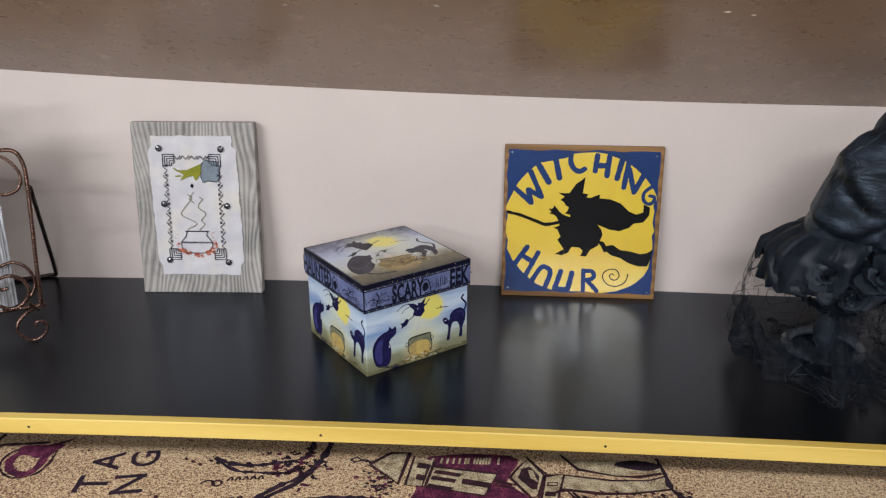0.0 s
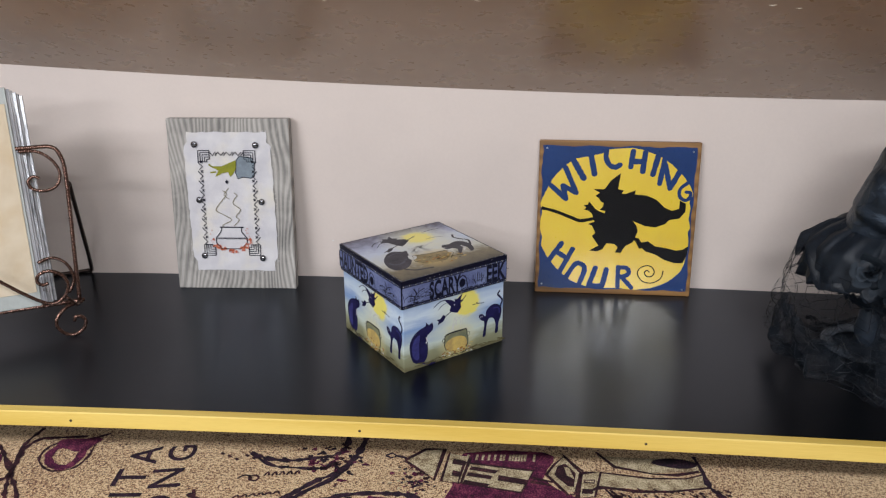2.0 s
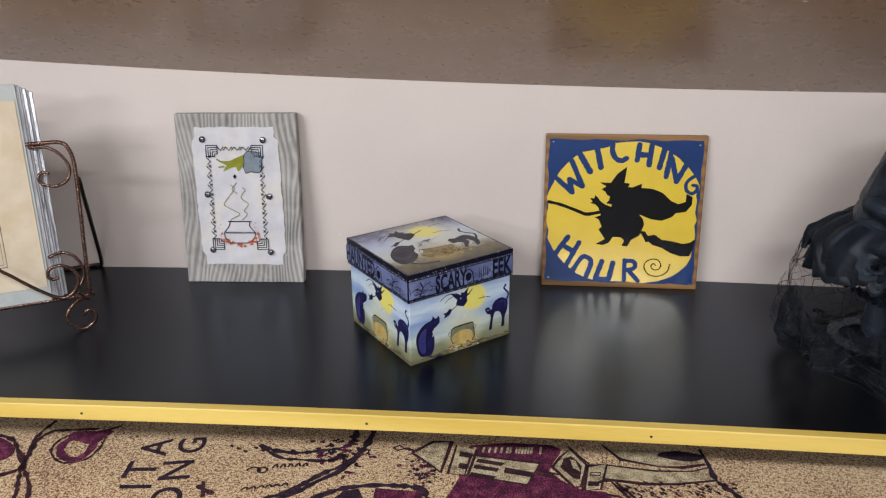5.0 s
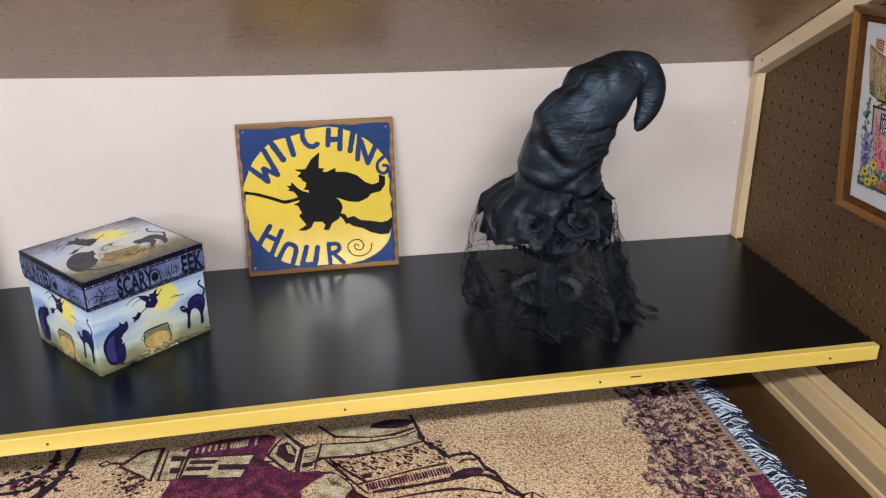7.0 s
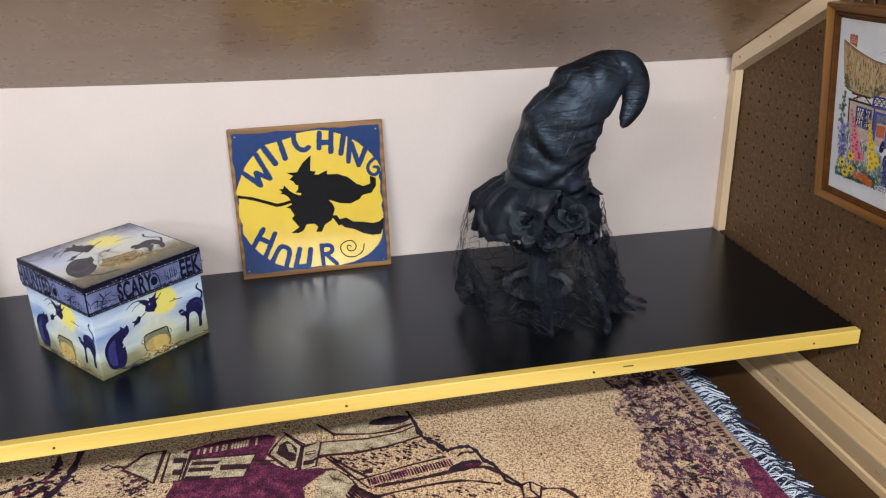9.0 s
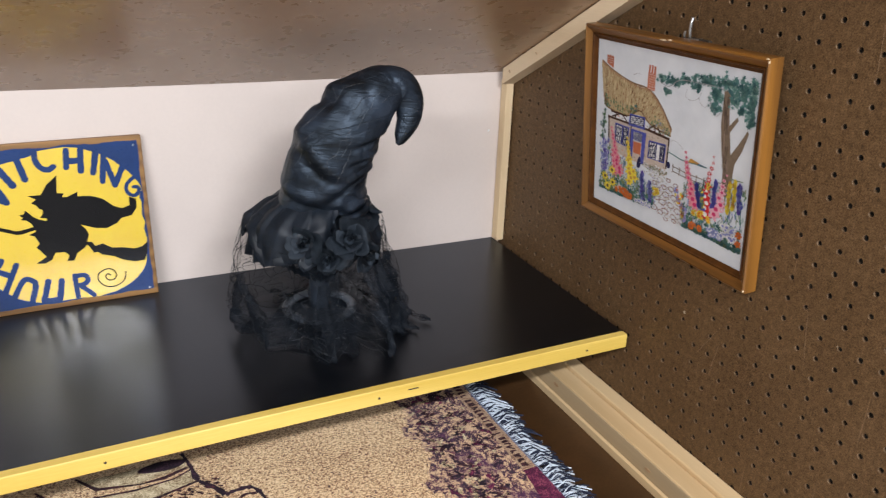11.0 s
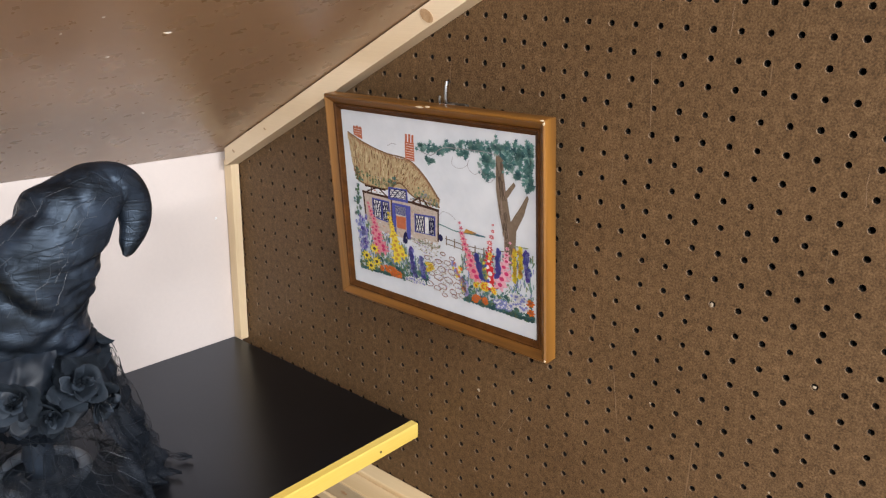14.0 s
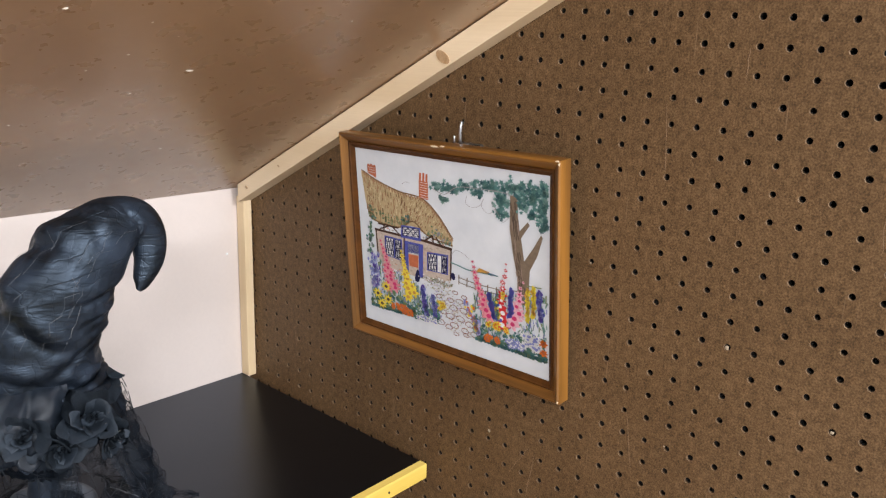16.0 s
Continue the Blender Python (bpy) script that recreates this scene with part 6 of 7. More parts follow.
# veil hanging from the brim down to the board
def veil_at(a, f):
    """Angle round the hat and way down (0 at the brim, 1 at the hem)."""
    ca, sa = math.cos(a), math.sin(a)
    left, right, front = max(0.0, -ca) ** 2, max(0.0, ca) ** 2, max(0.0, -sa)
    top = 0.080 + 0.034 * left
    hem = 0.100 + 0.008 * left + 0.004 * right + 0.026 * front ** 2 + 0.022 * noise.noise((ca * 2.3, sa * 2.3, 7.0)) + 0.024 * abs(noise.noise((ca * 6, sa * 6, 2.0)))
    r = top + (hem - top) * f ** 0.8 + 0.022 * left * math.sin(f * math.pi) + 0.008 * f * math.sin(12 * a + 5 * noise.noise((ca, sa, f)))
    r += 0.016 * noise.noise((ca * 2.6 + 5, sa * 2.6, f * 3.2)) * min(1.0, f * 3) + 0.006 * noise.noise((ca * 8, sa * 8 + 3, f * 6)) * f
    z0 = 0.152 + 0.008 * left - 0.034 * front
    drop = z0 * (1 - f)
    drop = max(0.0015 + 0.004 * (0.5 + 0.5 * math.sin(11 * a)) * f, drop - 0.02 * f * (1 - f))
    return Vector((ca * r, sa * r, drop))


bm = bmesh.new()
N, M = 150, 26
grid = [[bm.verts.new(veil_at(math.tau * k / N, i / M)) for k in range(N)] for i in range(M + 1)]
for i in range(M):
    for k in range(N):
        bm.faces.new((grid[i][k], grid[i][(k + 1) % N], grid[i + 1][(k + 1) % N], grid[i + 1][k]))
part("veil", bm, TULLE, hat, "sheer black net veil pooling on the shelf", smooth=True)


def rag(a0, width, reach, seed):
    """A torn, crumpled tongue of net lying on the board, narrowing to a point."""
    bm = bmesh.new()
    grid = []
    for i in range(15):
        v = i / 14
        row = []
        for k in range(9):
            u = k / 8 - 0.5
            w = width * (1 - v ** 1.7) * (1 + 0.5 * noise.noise((v * 5, seed, u)))
            r = 0.050 + (reach - 0.050) * v
            a = a0 + 0.25 * noise.noise((v * 2, seed * 3.0, 0)) + u * w / max(r, 0.06)
            z = 0.0020 + (0.030 * (1 - v) ** 3) + 0.010 * abs(noise.noise((u * 5 + seed, v * 6, seed))) + 0.003 * math.sin(u * 16 + v * 9 + seed) ** 2
            row.append(bm.verts.new((math.cos(a) * r, math.sin(a) * r, z)))
        grid.append(row)
    for a, b in zip(grid, grid[1:]):
        for k in range(8):
            bm.faces.new((a[k], a[k + 1], b[k + 1], b[k]))
    return bm


for k, (turn, width, reach) in enumerate(((182, 0.05, 0.128), (214, 0.06, 0.120), (238, 0.05, 0.112), (262, 0.06, 0.142), (283, 0.06, 0.122), (312, 0.05, 0.140), (338, 0.05, 0.150), (8, 0.05, 0.118), (120, 0.06, 0.12), (60, 0.06, 0.12))):
    part("torn_hem", rag(radians(turn), width, reach, k + 1.5), TULLE_INNER, hat, "crumpled torn hem of black net", smooth=True)


def gathered(a0, a1, folds, f0, f1, out, seed):
    """A bunched length of net hanging in deep folds between two angles round the hat."""
    bm = bmesh.new()
    grid = []
    for i in range(27):
        v = f0 + (f1 - f0) * i / 26
        row = []
        for k in range(folds * 8 + 1):
            u = k / (folds * 8)
            a = radians(a0 + (a1 - a0) * u) + 0.10 * noise.noise((u * 3, v * 4, seed))
            q = veil_at(a, v)
            d = Vector((q.x, q.y, 0)).normalized()
            deep = 0.0065 * math.sin(math.tau * folds * u + 2.2 * noise.noise((u * 4, v * 3.5, seed + 3))) + 0.006 * noise.noise((u * 9, v * 11, seed))
            q += d * (deep * (0.5 + 0.7 * v) - out) + Vector((0, 0, 0.004 * noise.noise((u * 7, v * 9, seed + 8)) * (1 - v)))
            if i == 26:
                q += Vector((0, 0, 0.010 * abs(noise.noise((u * 13, seed, 2.0)))))
            q.z = max(q.z, 0.0016)
            row.append(bm.verts.new(q))
        grid.append(row)
    for a, b in zip(grid, grid[1:]):
        for k in range(len(a) - 1):
            bm.faces.new((a[k], a[k + 1], b[k + 1], b[k]))
    return bm


for k, (a0, a1, folds, f0, f1, out) in enumerate(((285, 344, 5, 0.0, 1.0, 0.004), (300, 336, 4, 0.05, 0.98, 0.016), (243, 264, 3, 0.10, 1.0, 0.012), (248, 259, 2, 0.2, 1.0, 0.004), (172, 206, 3, 0.45, 1.0, 0.006), (208, 232, 2, 0.55, 1.0, 0.008), (20, 70, 3, 0.1, 1.0, 0.006))):
    part("gathered_net", gathered(a0, a1, folds, f0, f1, out, 2.3 + k * 1.7), TULLE_DENSE if k < 2 else TULLE_INNER, hat, "bunched black net hanging in folds", smooth=True)


def web():
    """Irregular spider-web meshes over the veil."""
    n, m = 44, 13
    knots = {}
    for k in range(n):
        for i in range(m + 1):
            a = math.tau * (k + random.uniform(-0.42, 0.42)) / n
            knots[k, i] = (a, min(1.0, max(0.0, (i + random.uniform(-0.42, 0.42)) / m)))
    lines = []
    for (k, i), (a, f) in knots.items():
        for dk, di, chance in ((1, 0, 0.62), (0, 1, 0.72), (1, 1, 0.22)):
            if random.random() < chance and i + di <= m:
                b, g = knots[(k + dk) % n, i + di]
                b += math.tau if b < a - 3 else 0
                lines.append(tube([veil_at(a + (b - a) * q, f + (g - f) * q) * 1.004 + Vector((0, 0, 0.0006)) for q in (0, 0.5, 1)], random.choice((0.00022, 0.0003, 0.0005)), 3))
    return joined(bmesh.new(), *lines)


tagged(part("web_thread", web(), WEB, hat, "black spider-web threads on the veil"), kind="stuff")


def thread_set(n, wander, steps, radius, lo=0.0):
    parts = []
    for _ in range(n):
        a, f = random.uniform(0, math.tau), random.uniform(lo, 0.9)
        da, df = random.choice((-1, 1)) * random.uniform(0.03, wander), random.uniform(-0.05, 0.16)
        pts = []
        for k in range(steps):
            q = veil_at(a, min(max(f, 0), 1)) * 1.006
            pts.append(q + Vector((0, 0, 0.0006)))
            a += da * random.uniform(0.3, 1.7)
            f += df * random.uniform(-0.3, 1.5)
        parts.append(tube(pts, radius, 3))
    return joined(bmesh.new(), *parts)


tagged(part("silver_thread", thread_set(46, 0.08, 4, 0.00014, 0.4), SILVERTHREAD, hat, "fine pale threads on the veil"), kind="stuff")
bm = bmesh.new()
bits = []
for _ in range(20):
    f0, a0 = random.uniform(0.16, 0.52), random.uniform(math.pi * 0.95, math.pi * 1.6)
    pts = []
    for k in range(5):
        i = min(int((f0 + 0.022 * k) * (len(spine) - 1)), len(spine) - 2)
        d = (spine[i + 1] - spine[i]).normalized()
        up = Vector((0, 1, 0)).cross(d).normalized()
        a = a0 + 0.05 * k * random.uniform(-1, 1)
        pts.append(spine[i] + (up * math.cos(a) + Vector((0, 1, 0)) * math.sin(a) * 0.92) * widths[i] * (crumple(i / (len(spine) - 1), a % math.tau, None) + 0.012))
    bits.append(tube(pts, 0.00016, 3))
tagged(part("hanging_thread", joined(bm, *bits), SILVERTHREAD, hat, "fine grey threads over the crown"), kind="stuff")

# the stand under the hat: saucer foot and stem
stand = thing("hat_stand", "dark pedestal stand with a padded ring foot under the hat's veil", "stand", pose(HX - 0.008, HY + 0.018, 0))
part("foot", lathe([(0.040, 0.0005), (0.046, 0.003), (0.045, 0.006), (0.030, 0.005), (0.017, 0.010)]), SATIN, stand, "round dark foot", smooth=True)
rim_line = [(math.cos(math.tau * k / 60) * 0.0475, math.sin(math.tau * k / 60) * 0.0475, 0.0118) for k in range(60)]
part("rim", moved(tube(rim_line, 0.0075, 12, True), Matrix.Diagonal((1, 1, 0.72, 1)) @ pose(0, 0, 0.0035)), STANDMAT, stand, "padded slate-grey ring round the foot", smooth=True)
part("stem", lathe([(0.017, 0.0102), (0.0145, 0.022), (0.0175, 0.034), (0.0145, 0.048), (0.0135, 0.075), (0.018, 0.098), (0.03, 0.112), (0.034, 0.122)]), SATIN, stand, "cloth-wrapped stem", smooth=True)

# ---------------------------------------------------------------- wire easel with a thick silver-edged sampler
COPPER = plain("brown_copper_wire", (0.150, 0.082, 0.062), (0.112, 0.062, 0.048), 60, 0.27, 0.85, bump=0.1)
DARKWIRE = plain("dark_wire", (0.05, 0.035, 0.028), (0.03, 0.02, 0.018), 120, 0.4, 0.7, bump=0.1)
SILVER = plain("silver_leaf_edge", (0.78, 0.79, 0.82), (0.035, 0.036, 0.042), 130, 0.30, 0.55, bump=0.4, grain=420, stretch=(1, 1, 0.15))
PAGE = plain("white_page_edge", (0.84, 0.85, 0.88), (0.34, 0.35, 0.39), 190, 0.55, bump=0.3, stretch=(1, 1, 0.1))
CREAM = woven("cream_linen", (0.70, 0.60, 0.45), (0.62, 0.51, 0.36), 1500, stain=(0.60, 0.47, 0.30))
MATTE = plain("grey_mount", (0.42, 0.45, 0.43), (0.36, 0.38, 0.36), 60, 0.5)
easel = thing("wire_easel", "bent copper wire easel with scrolled feet", "easel", pose(-0.4965, -0.230, 0, 0, 0, 31))
Z0, LEAN = 0.050, 0.228


def wire(name, pts, r=0.0027, mat=None, label=""):
    return part(name, tube(spline(pts, 6), r, 9), mat or COPPER, easel, label, smooth=True)


def up(x, z, off=0.0):
    """A place on the leaning back of the easel."""
    return (x, LEAN * (z - Z0) + off, z)


wire("upright", [up(-0.0104, Z0 - 0.004), up(-0.0075, 0.11), up(-0.0045, 0.16), up(-0.0015, 0.225), up(-0.0045, 0.249), up(-0.0135, 0.261), up(-0.036, 0.263), up(-0.09, 0.263)], 0.0029)
wire("upper_scroll", [up(-0.056, 0.259), up(-0.034, 0.257), up(-0.018, 0.246), up(-0.0085, 0.227), up(-0.014, 0.210), up(-0.030, 0.2035), up(-0.046, 0.208), up(-0.050, 0.218), up(-0.043, 0.224), up(-0.035, 0.221)], 0.0022)
wire("lower_scroll", [up(-0.056, 0.107), up(-0.0375, 0.1115), up(-0.021, 0.102), up(-0.0134, 0.0834), up(-0.016, 0.070), up(-0.0225, 0.060)], 0.0022)
wire("front_lip", [(-0.24, -0.034, 0.212), (-0.16, -0.034, 0.152), (-0.109, -0.034, 0.1123), (-0.074, -0.034, 0.081), (-0.047, -0.034, 0.0625), (-0.030, -0.034, 0.0665), (-0.0198, -0.034, 0.0835), (-0.025, -0.034, 0.101), (-0.040, -0.034, 0.110), (-0.0535, -0.034, 0.106), (-0.0565, -0.034, 0.0965), (-0.051, -0.034, 0.091), (-0.0435, -0.034, 0.0925)], 0.0024)
wire("ledge", [(-0.004, 0.002, Z0 - 0.004), (-0.06, 0.001, Z0 - 0.004), (-0.25, 0.002, Z0 - 0.004)], 0.003)
wire("ledge_end", [(-0.0104, 0.0, Z0 - 0.004), (-0.014, -0.018, Z0 - 0.002), (-0.024, -0.034, 0.068)], 0.0022)
wire("scroll_foot", [(-0.008, -0.002, Z0 - 0.005), (-0.0275, -0.009, 0.0435), (-0.041, -0.015, 0.033), (-0.0446, -0.018, 0.0205), (-0.0365, -0.018, 0.0075), (-0.0248, -0.018, 0.0030), (-0.0122, -0.018, 0.0088), (-0.0068, -0.018, 0.0205), (-0.0113, -0.018, 0.029), (-0.0185, -0.018, 0.030), (-0.0212, -0.018, 0.0234)], 0.0025)
wire("back_leg", [(0.001, 0.040, 0.207), (0.003, 0.13, 0.1135), (0.0045, 0.222, 0.012), (-0.003, 0.231, 0.0045), (-0.03, 0.233, 0.0034), (-0.11, 0.233, 0.0034)], 0.0031, DARKWIRE, "dark wire back leg")
knob = bmesh.new()
bmesh.ops.create_uvsphere(knob, u_segments=10, v_segments=7, radius=0.0042, matrix=Matrix.Translation((0.0, 0.038, 0.209)))
part("hinge", knob, DARKWIRE, easel, smooth=True)

sampler = thing("sampler_book", "thick silver-edged block with a cream stitched linen front", "sampler", easel.matrix_basis @ pose(-0.059, -0.004, Z0 - 0.0008, -12.8, 0.2, 0))
for k in range(6):
    y0 = 0.0052 * k
    grow = 0.0034 * k + 0.001 * (k % 2)
    part("board", block(-0.25, grow, y0, y0 + 0.0048, 0.001 * (k % 2), 0.303 - 0.002 * k, 0.0008), (MATTE, PAGE, PAGE, SILVER, PAGE, SILVER)[k], sampler, ("grey front mount", "", "", "", "", "")[k])
part("linen_panel", block(-0.244, -0.0035, -0.0012, 0.0004, 0.020, 0.281, 0.0004), CREAM, sampler, "cream stained linen panel")
s = Sheet(sampler, lambda u, v, h: Vector((u, -0.0013 - h, v)))
s.line("thread", [(-49, 170), (-49, 55), (-240, 55)], 1.1)
s.line("thread", [(-53, 166), (-53, 59), (-240, 59)], 0.7)
for k in range(16):
    v = 64 + 6.3 * k
    s.line("thread", [(-61, v), (-66, v + 2.5), (-61, v + 5)], 0.8)
    s.line("rust" if k % 3 else "thread", [(-69, v), (-74, v + 3), (-69, v + 5.5), (-74, v + 6.5)], 0.9)
for k in range(18):
    u = -66 - 9 * k
    s.line("thread", [(u, 63), (u - 4, 67), (u, 71), (u - 4, 73)], 0.8)
s.done({"thread": ("dark_stitching", THREAD, "", 1), "rust": ("rust_stitching", ink("rust_thread", (0.4, 0.14, 0.06), None, 0.9), "", 1)})

# ---------------------------------------------------------------- woven throw on the lower shelf
def tapestry_ground():
    """Cream tapestry weave speckled with dark threads; a purple leafy border along one end."""
    m, t, s = nodes_of("tapestry_weave")
    at = place_of(t)
    sep = t.nodes.new("ShaderNodeSeparateXYZ")
    t.links.new(at, sep.inputs[0])
    warp = noise_of(t, place_of(t, (1, 0.55, 1)), 620, 2.0, 0.7)
    weft = noise_of(t, place_of(t, (0.5, 1, 1)), 420, 2.0, 0.6)
    patch = noise_of(t, at, 7, 3.0)
    f = math_of(t, "ADD", math_of(t, "MULTIPLY", warp, 0.55), math_of(t, "ADD", math_of(t, "MULTIPLY", weft, 0.35), math_of(t, "MULTIPLY", patch, 0.10)))
    ground = ramp(t, f, [(0.395, (0.030, 0.008, 0.011)), (0.435, (0.25, 0.095, 0.045)), (0.480, (0.56, 0.335, 0.160)), (0.545, (0.89, 0.67, 0.40))])
    big = noise_of(t, place_of(t, (1, 0.8, 1), (0, 0, 30)), 84, 4.0, 0.7, 0.8)
    fleck = math_of(t, "ADD", math_of(t, "MULTIPLY", big, 0.6), math_of(t, "MULTIPLY", warp, 0.4))
    leafy = ramp(t, fleck, [(0.440, (0.016, 0.003, 0.014)), (0.490, (0.085, 0.008, 0.062)), (0.505, (0.34, 0.16, 0.10)), (0.54, (0.70, 0.48, 0.28))])
    hue = noise_of(t, at, 22, 2.0)
    leafy = mixed(t, ramp(t, hue, [(0.55, (0, 0, 0)), (0.66, (0.55, 0.55, 0.55))]), leafy, (0.088, 0.008, 0.070))
    wob = math_of(t, "MULTIPLY", math_of(t, "SUBTRACT", noise_of(t, at, 30, 2.0), 0.5), 0.09)
    lean = math_of(t, "MULTIPLY", math_of(t, "MINIMUM", math_of(t, "ADD", sep.outputs["Y"], 0.36), 0.0), 0.32)
    edge = math_of(t, "SUBTRACT", math_of(t, "ADD", sep.outputs["X"], wob), math_of(t, "ADD", lean, 0.690))
    inside = math_of(t, "GREATER_THAN", edge, 0.0)
    t.links.new(mixed(t, inside, ground, leafy), s.inputs["Base Color"])
    s.inputs["Roughness"].default_value = 0.95
    s.inputs["Sheen Weight"].default_value = 0.15
    bumped(t, s, math_of(t, "ADD", warp, weft), 0.6, 0.0012)
    return m


def dyed(name, a, b, c):
    """Dyed thread woven in, with flecks of the other threads."""
    m, t, s = nodes_of(name)
    at = place_of(t)
    warp = noise_of(t, place_of(t, (1, 0.55, 1)), 620, 2.0, 0.7)
    big = noise_of(t, at, 60, 3.0)
    f = math_of(t, "ADD", math_of(t, "MULTIPLY", warp, 0.6), math_of(t, "MULTIPLY", big, 0.4))
    t.links.new(ramp(t, f, [(0.42, a), (0.52, b), (0.61, c)]), s.inputs["Base Color"])
    s.inputs["Roughness"].default_value = 0.95
    bumped(t, s, warp, 0.6, 0.0012)
    return m


TAPESTRY = tapestry_ground()
LINE = dyed("dark_plum_thread", (0.014, 0.003, 0.006), (0.034, 0.006, 0.014), (0.13, 0.035, 0.04))
PURPLE = dyed("purple_thread", (0.036, 0.003, 0.016), (0.130, 0.007, 0.058), (0.30, 0.07, 0.10))
BLUEBLACK = dyed("blue_black_thread", (0.010, 0.004, 0.010), (0.024, 0.008, 0.022), (0.08, 0.03, 0.05))
LIGHT = dyed("cream_thread", (0.22, 0.14, 0.075), (0.62, 0.50, 0.30), (0.82, 0.70, 0.48))
SELVAGE = dyed("tan_selvage", (0.22, 0.12, 0.08), (0.46, 0.30, 0.19), (0.56, 0.41, 0.27))


def cloth_z(x, y):
    return -0.1525 + 0.0005 * math.sin(x * 4 + y * 3)


throw = thing("throw_blanket", "cream and purple tapestry throw with fringe on the lower shelf", "blanket")
X0, X1, Y0, Y1 = -1.2, 0.8195, -0.735, -0.05
bm = bmesh.new()
NX, NY = 120, 44
top = [[bm.verts.new((X0 + (X1 - X0) * i / NX + (0.0015 * noise.noise((j * 0.4, 3.0, 1.0)) if i == NX else 0), Y0 + (Y1 - Y0) * j / NY, cloth_z(X0 + (X1 - X0) * i / NX, Y0 + (Y1 - Y0) * j / NY))) for i in range(NX + 1)] for j in range(NY + 1)]
for j in range(NY):
    for i in range(NX):
        bm.faces.new((top[j][i], top[j][i + 1], top[j + 1][i + 1], top[j + 1][i]))
rim = bmesh.ops.extrude_face_region(bm, geom=bm.faces[:])
for v in [g for g in rim["geom"] if isinstance(g, bmesh.types.BMVert)]:
    v.co.z = -0.1572
bmesh.ops.recalc_face_normals(bm, faces=bm.faces)
part("cloth", bm, TAPESTRY, throw, "cream speckled tapestry weave with purple border", smooth=False)

class Weave(Sheet):
    def line(self, ink, pts, width, round_=0, closed=False, wobble=0.0):
        super().line(ink, pts, width * 1.45, round_, closed, wobble)


s = Weave(throw, lambda u, v, h: Vector((u, v, cloth_z(u, v) + 0.0006 + h)))
W = 0.55
# end border: tan strip with dark bars of woven writing, plum edge
s.fill("selvage", [(792, -180), (812, -180), (815, -300), (817, -436), (796, -436), (794, -300)])
s.fill("purple", [(796, -437), (818, -437), (818.5, -520), (819, -735), (780, -735), (785, -520)])
s.line("bluegrey", [(818, -150), (819, -735)], 3.0)
s.up()
v = -190
R = random.Random(11)
while v > -430:
    w = R.choice((3.2, 5.5, 6.5, 7.5))
    c = 803.5 + (-190 - v) * 0.006
    for k in range(R.choice((1, 2, 2, 3))):
        s.line("line", [(c - 6 + R.uniform(0, 2), v - w * k / 2.6), (c + 6 - R.uniform(0, 2), v - w * k / 2.6 - R.uniform(-1, 1))], 2.1)
    s.line("line", [(c + R.choice((-5, 0, 5)), v), (c + R.choice((-5, 5)), v - w)], 2.0)
    v -= w + R.choice((3.5, 4.5, 9))
# cords and ring
s.line("line", [(-577, -270), (-581, -309), (-574, -336), (-565, -357), (-558, -382), (-542, -415), (-529, -439), (-522, -480)], 4.2, 5, wobble=W)
s.line("line", [(-500, -282), (-544, -292), (-565, -297), (-574, -319), (-568, -345)], 3.6, 5, wobble=W)
s.line("line", [(-558, -382), (-537, -402), (-512, -437), (-505, -480)], 4.0, 5, wobble=W)
s.line("line", [(-640, -316), (-611, -325), (-585, -350), (-558, -380), (-575, -402), (-640, -440)], 5.0, 5, wobble=W)
s.fill("purple", [(-650, -322), (-613, -330), (-590, -352), (-600, -375), (-650, -372)], 3)
s.line("purple", [(-479, -284), (-488, -311), (-485, -336), (-490, -354), (-505, -357), (-520, -349), (-530, -334), (-531, -319), (-522, -308), (-505, -302)], 8, 5, wobble=0.2)
s.fill("purple", [(-531, -312), (-534, -294), (-499, -288), (-484, -280), (-486, -310), (-498, -321), (-510, -316)], 2)
s.line("line", [(-470, -270), (-495, -290), (-520, -296), (-541, -312), (-541, -340), (-522, -360), (-503, -366), (-480, -356), (-474, -330), (-479, -300)], 2.6, 5, wobble=W)
# the words woven across the cloth
for ch, c, h, turn in (("A", (-395, -316), 40, 100), ("T", (-391, -366), 42, 98), ("I", (-380, -402), 42, 98), ("G", (-345, -304), 38, 104), ("N", (-342, -361), 42, 104), ("O", (-329, -419), 40, 104)):
    s.text("ink", ch, c, h, turn, 0.012, 1.05)
s.line("line", [(-300, -389), (-288, -395), (-271, -403)], 4, 3, wobble=W)
s.line("line", [(-295, -379), (-282, -411)], 3, wobble=W)
for k in range(5):
    s.line("line", [(-290 + 12 * k, -296 - 5 * (k % 3)), (-284 + 12 * k, -300 - 5 * (k % 3))], 3)
# looped branches with small script
s.line("ink", [(-248, -290), (-221, -301), (-187, -302), (-157, -293), (-127, -281), (-116, -258), (-120, -230)], 5, 5, wobble=W)
s.line("ink", [(-247, -293), (-208, -316), (-174, -317), (-141, -314), (-123, -297)], 3.6, 5, wobble=W)
s.line("ink", [(-202, -402), (-176, -388), (-154, -360), (-136, -339), (-113, -319), (-98, -283), (-93, -250), (-92, -215)], 6, 5, wobble=W)
s.line("ink", [(-194, -405), (-168, -391), (-145, -363), (-115, -331), (-99, -297)], 4.4, 5, wobble=W)
for k in range(46):
    c = (R.gauss(-128, 20), R.gauss(-300, 22))
    s.line(R.choice(("ink", "line", "purple")), [c, (c[0] + R.uniform(-9, 9), c[1] + R.uniform(-8, 8)), (c[0] + R.uniform(-9, 9), c[1] + R.uniform(-8, 8))], 2.8, 3, wobble=W)
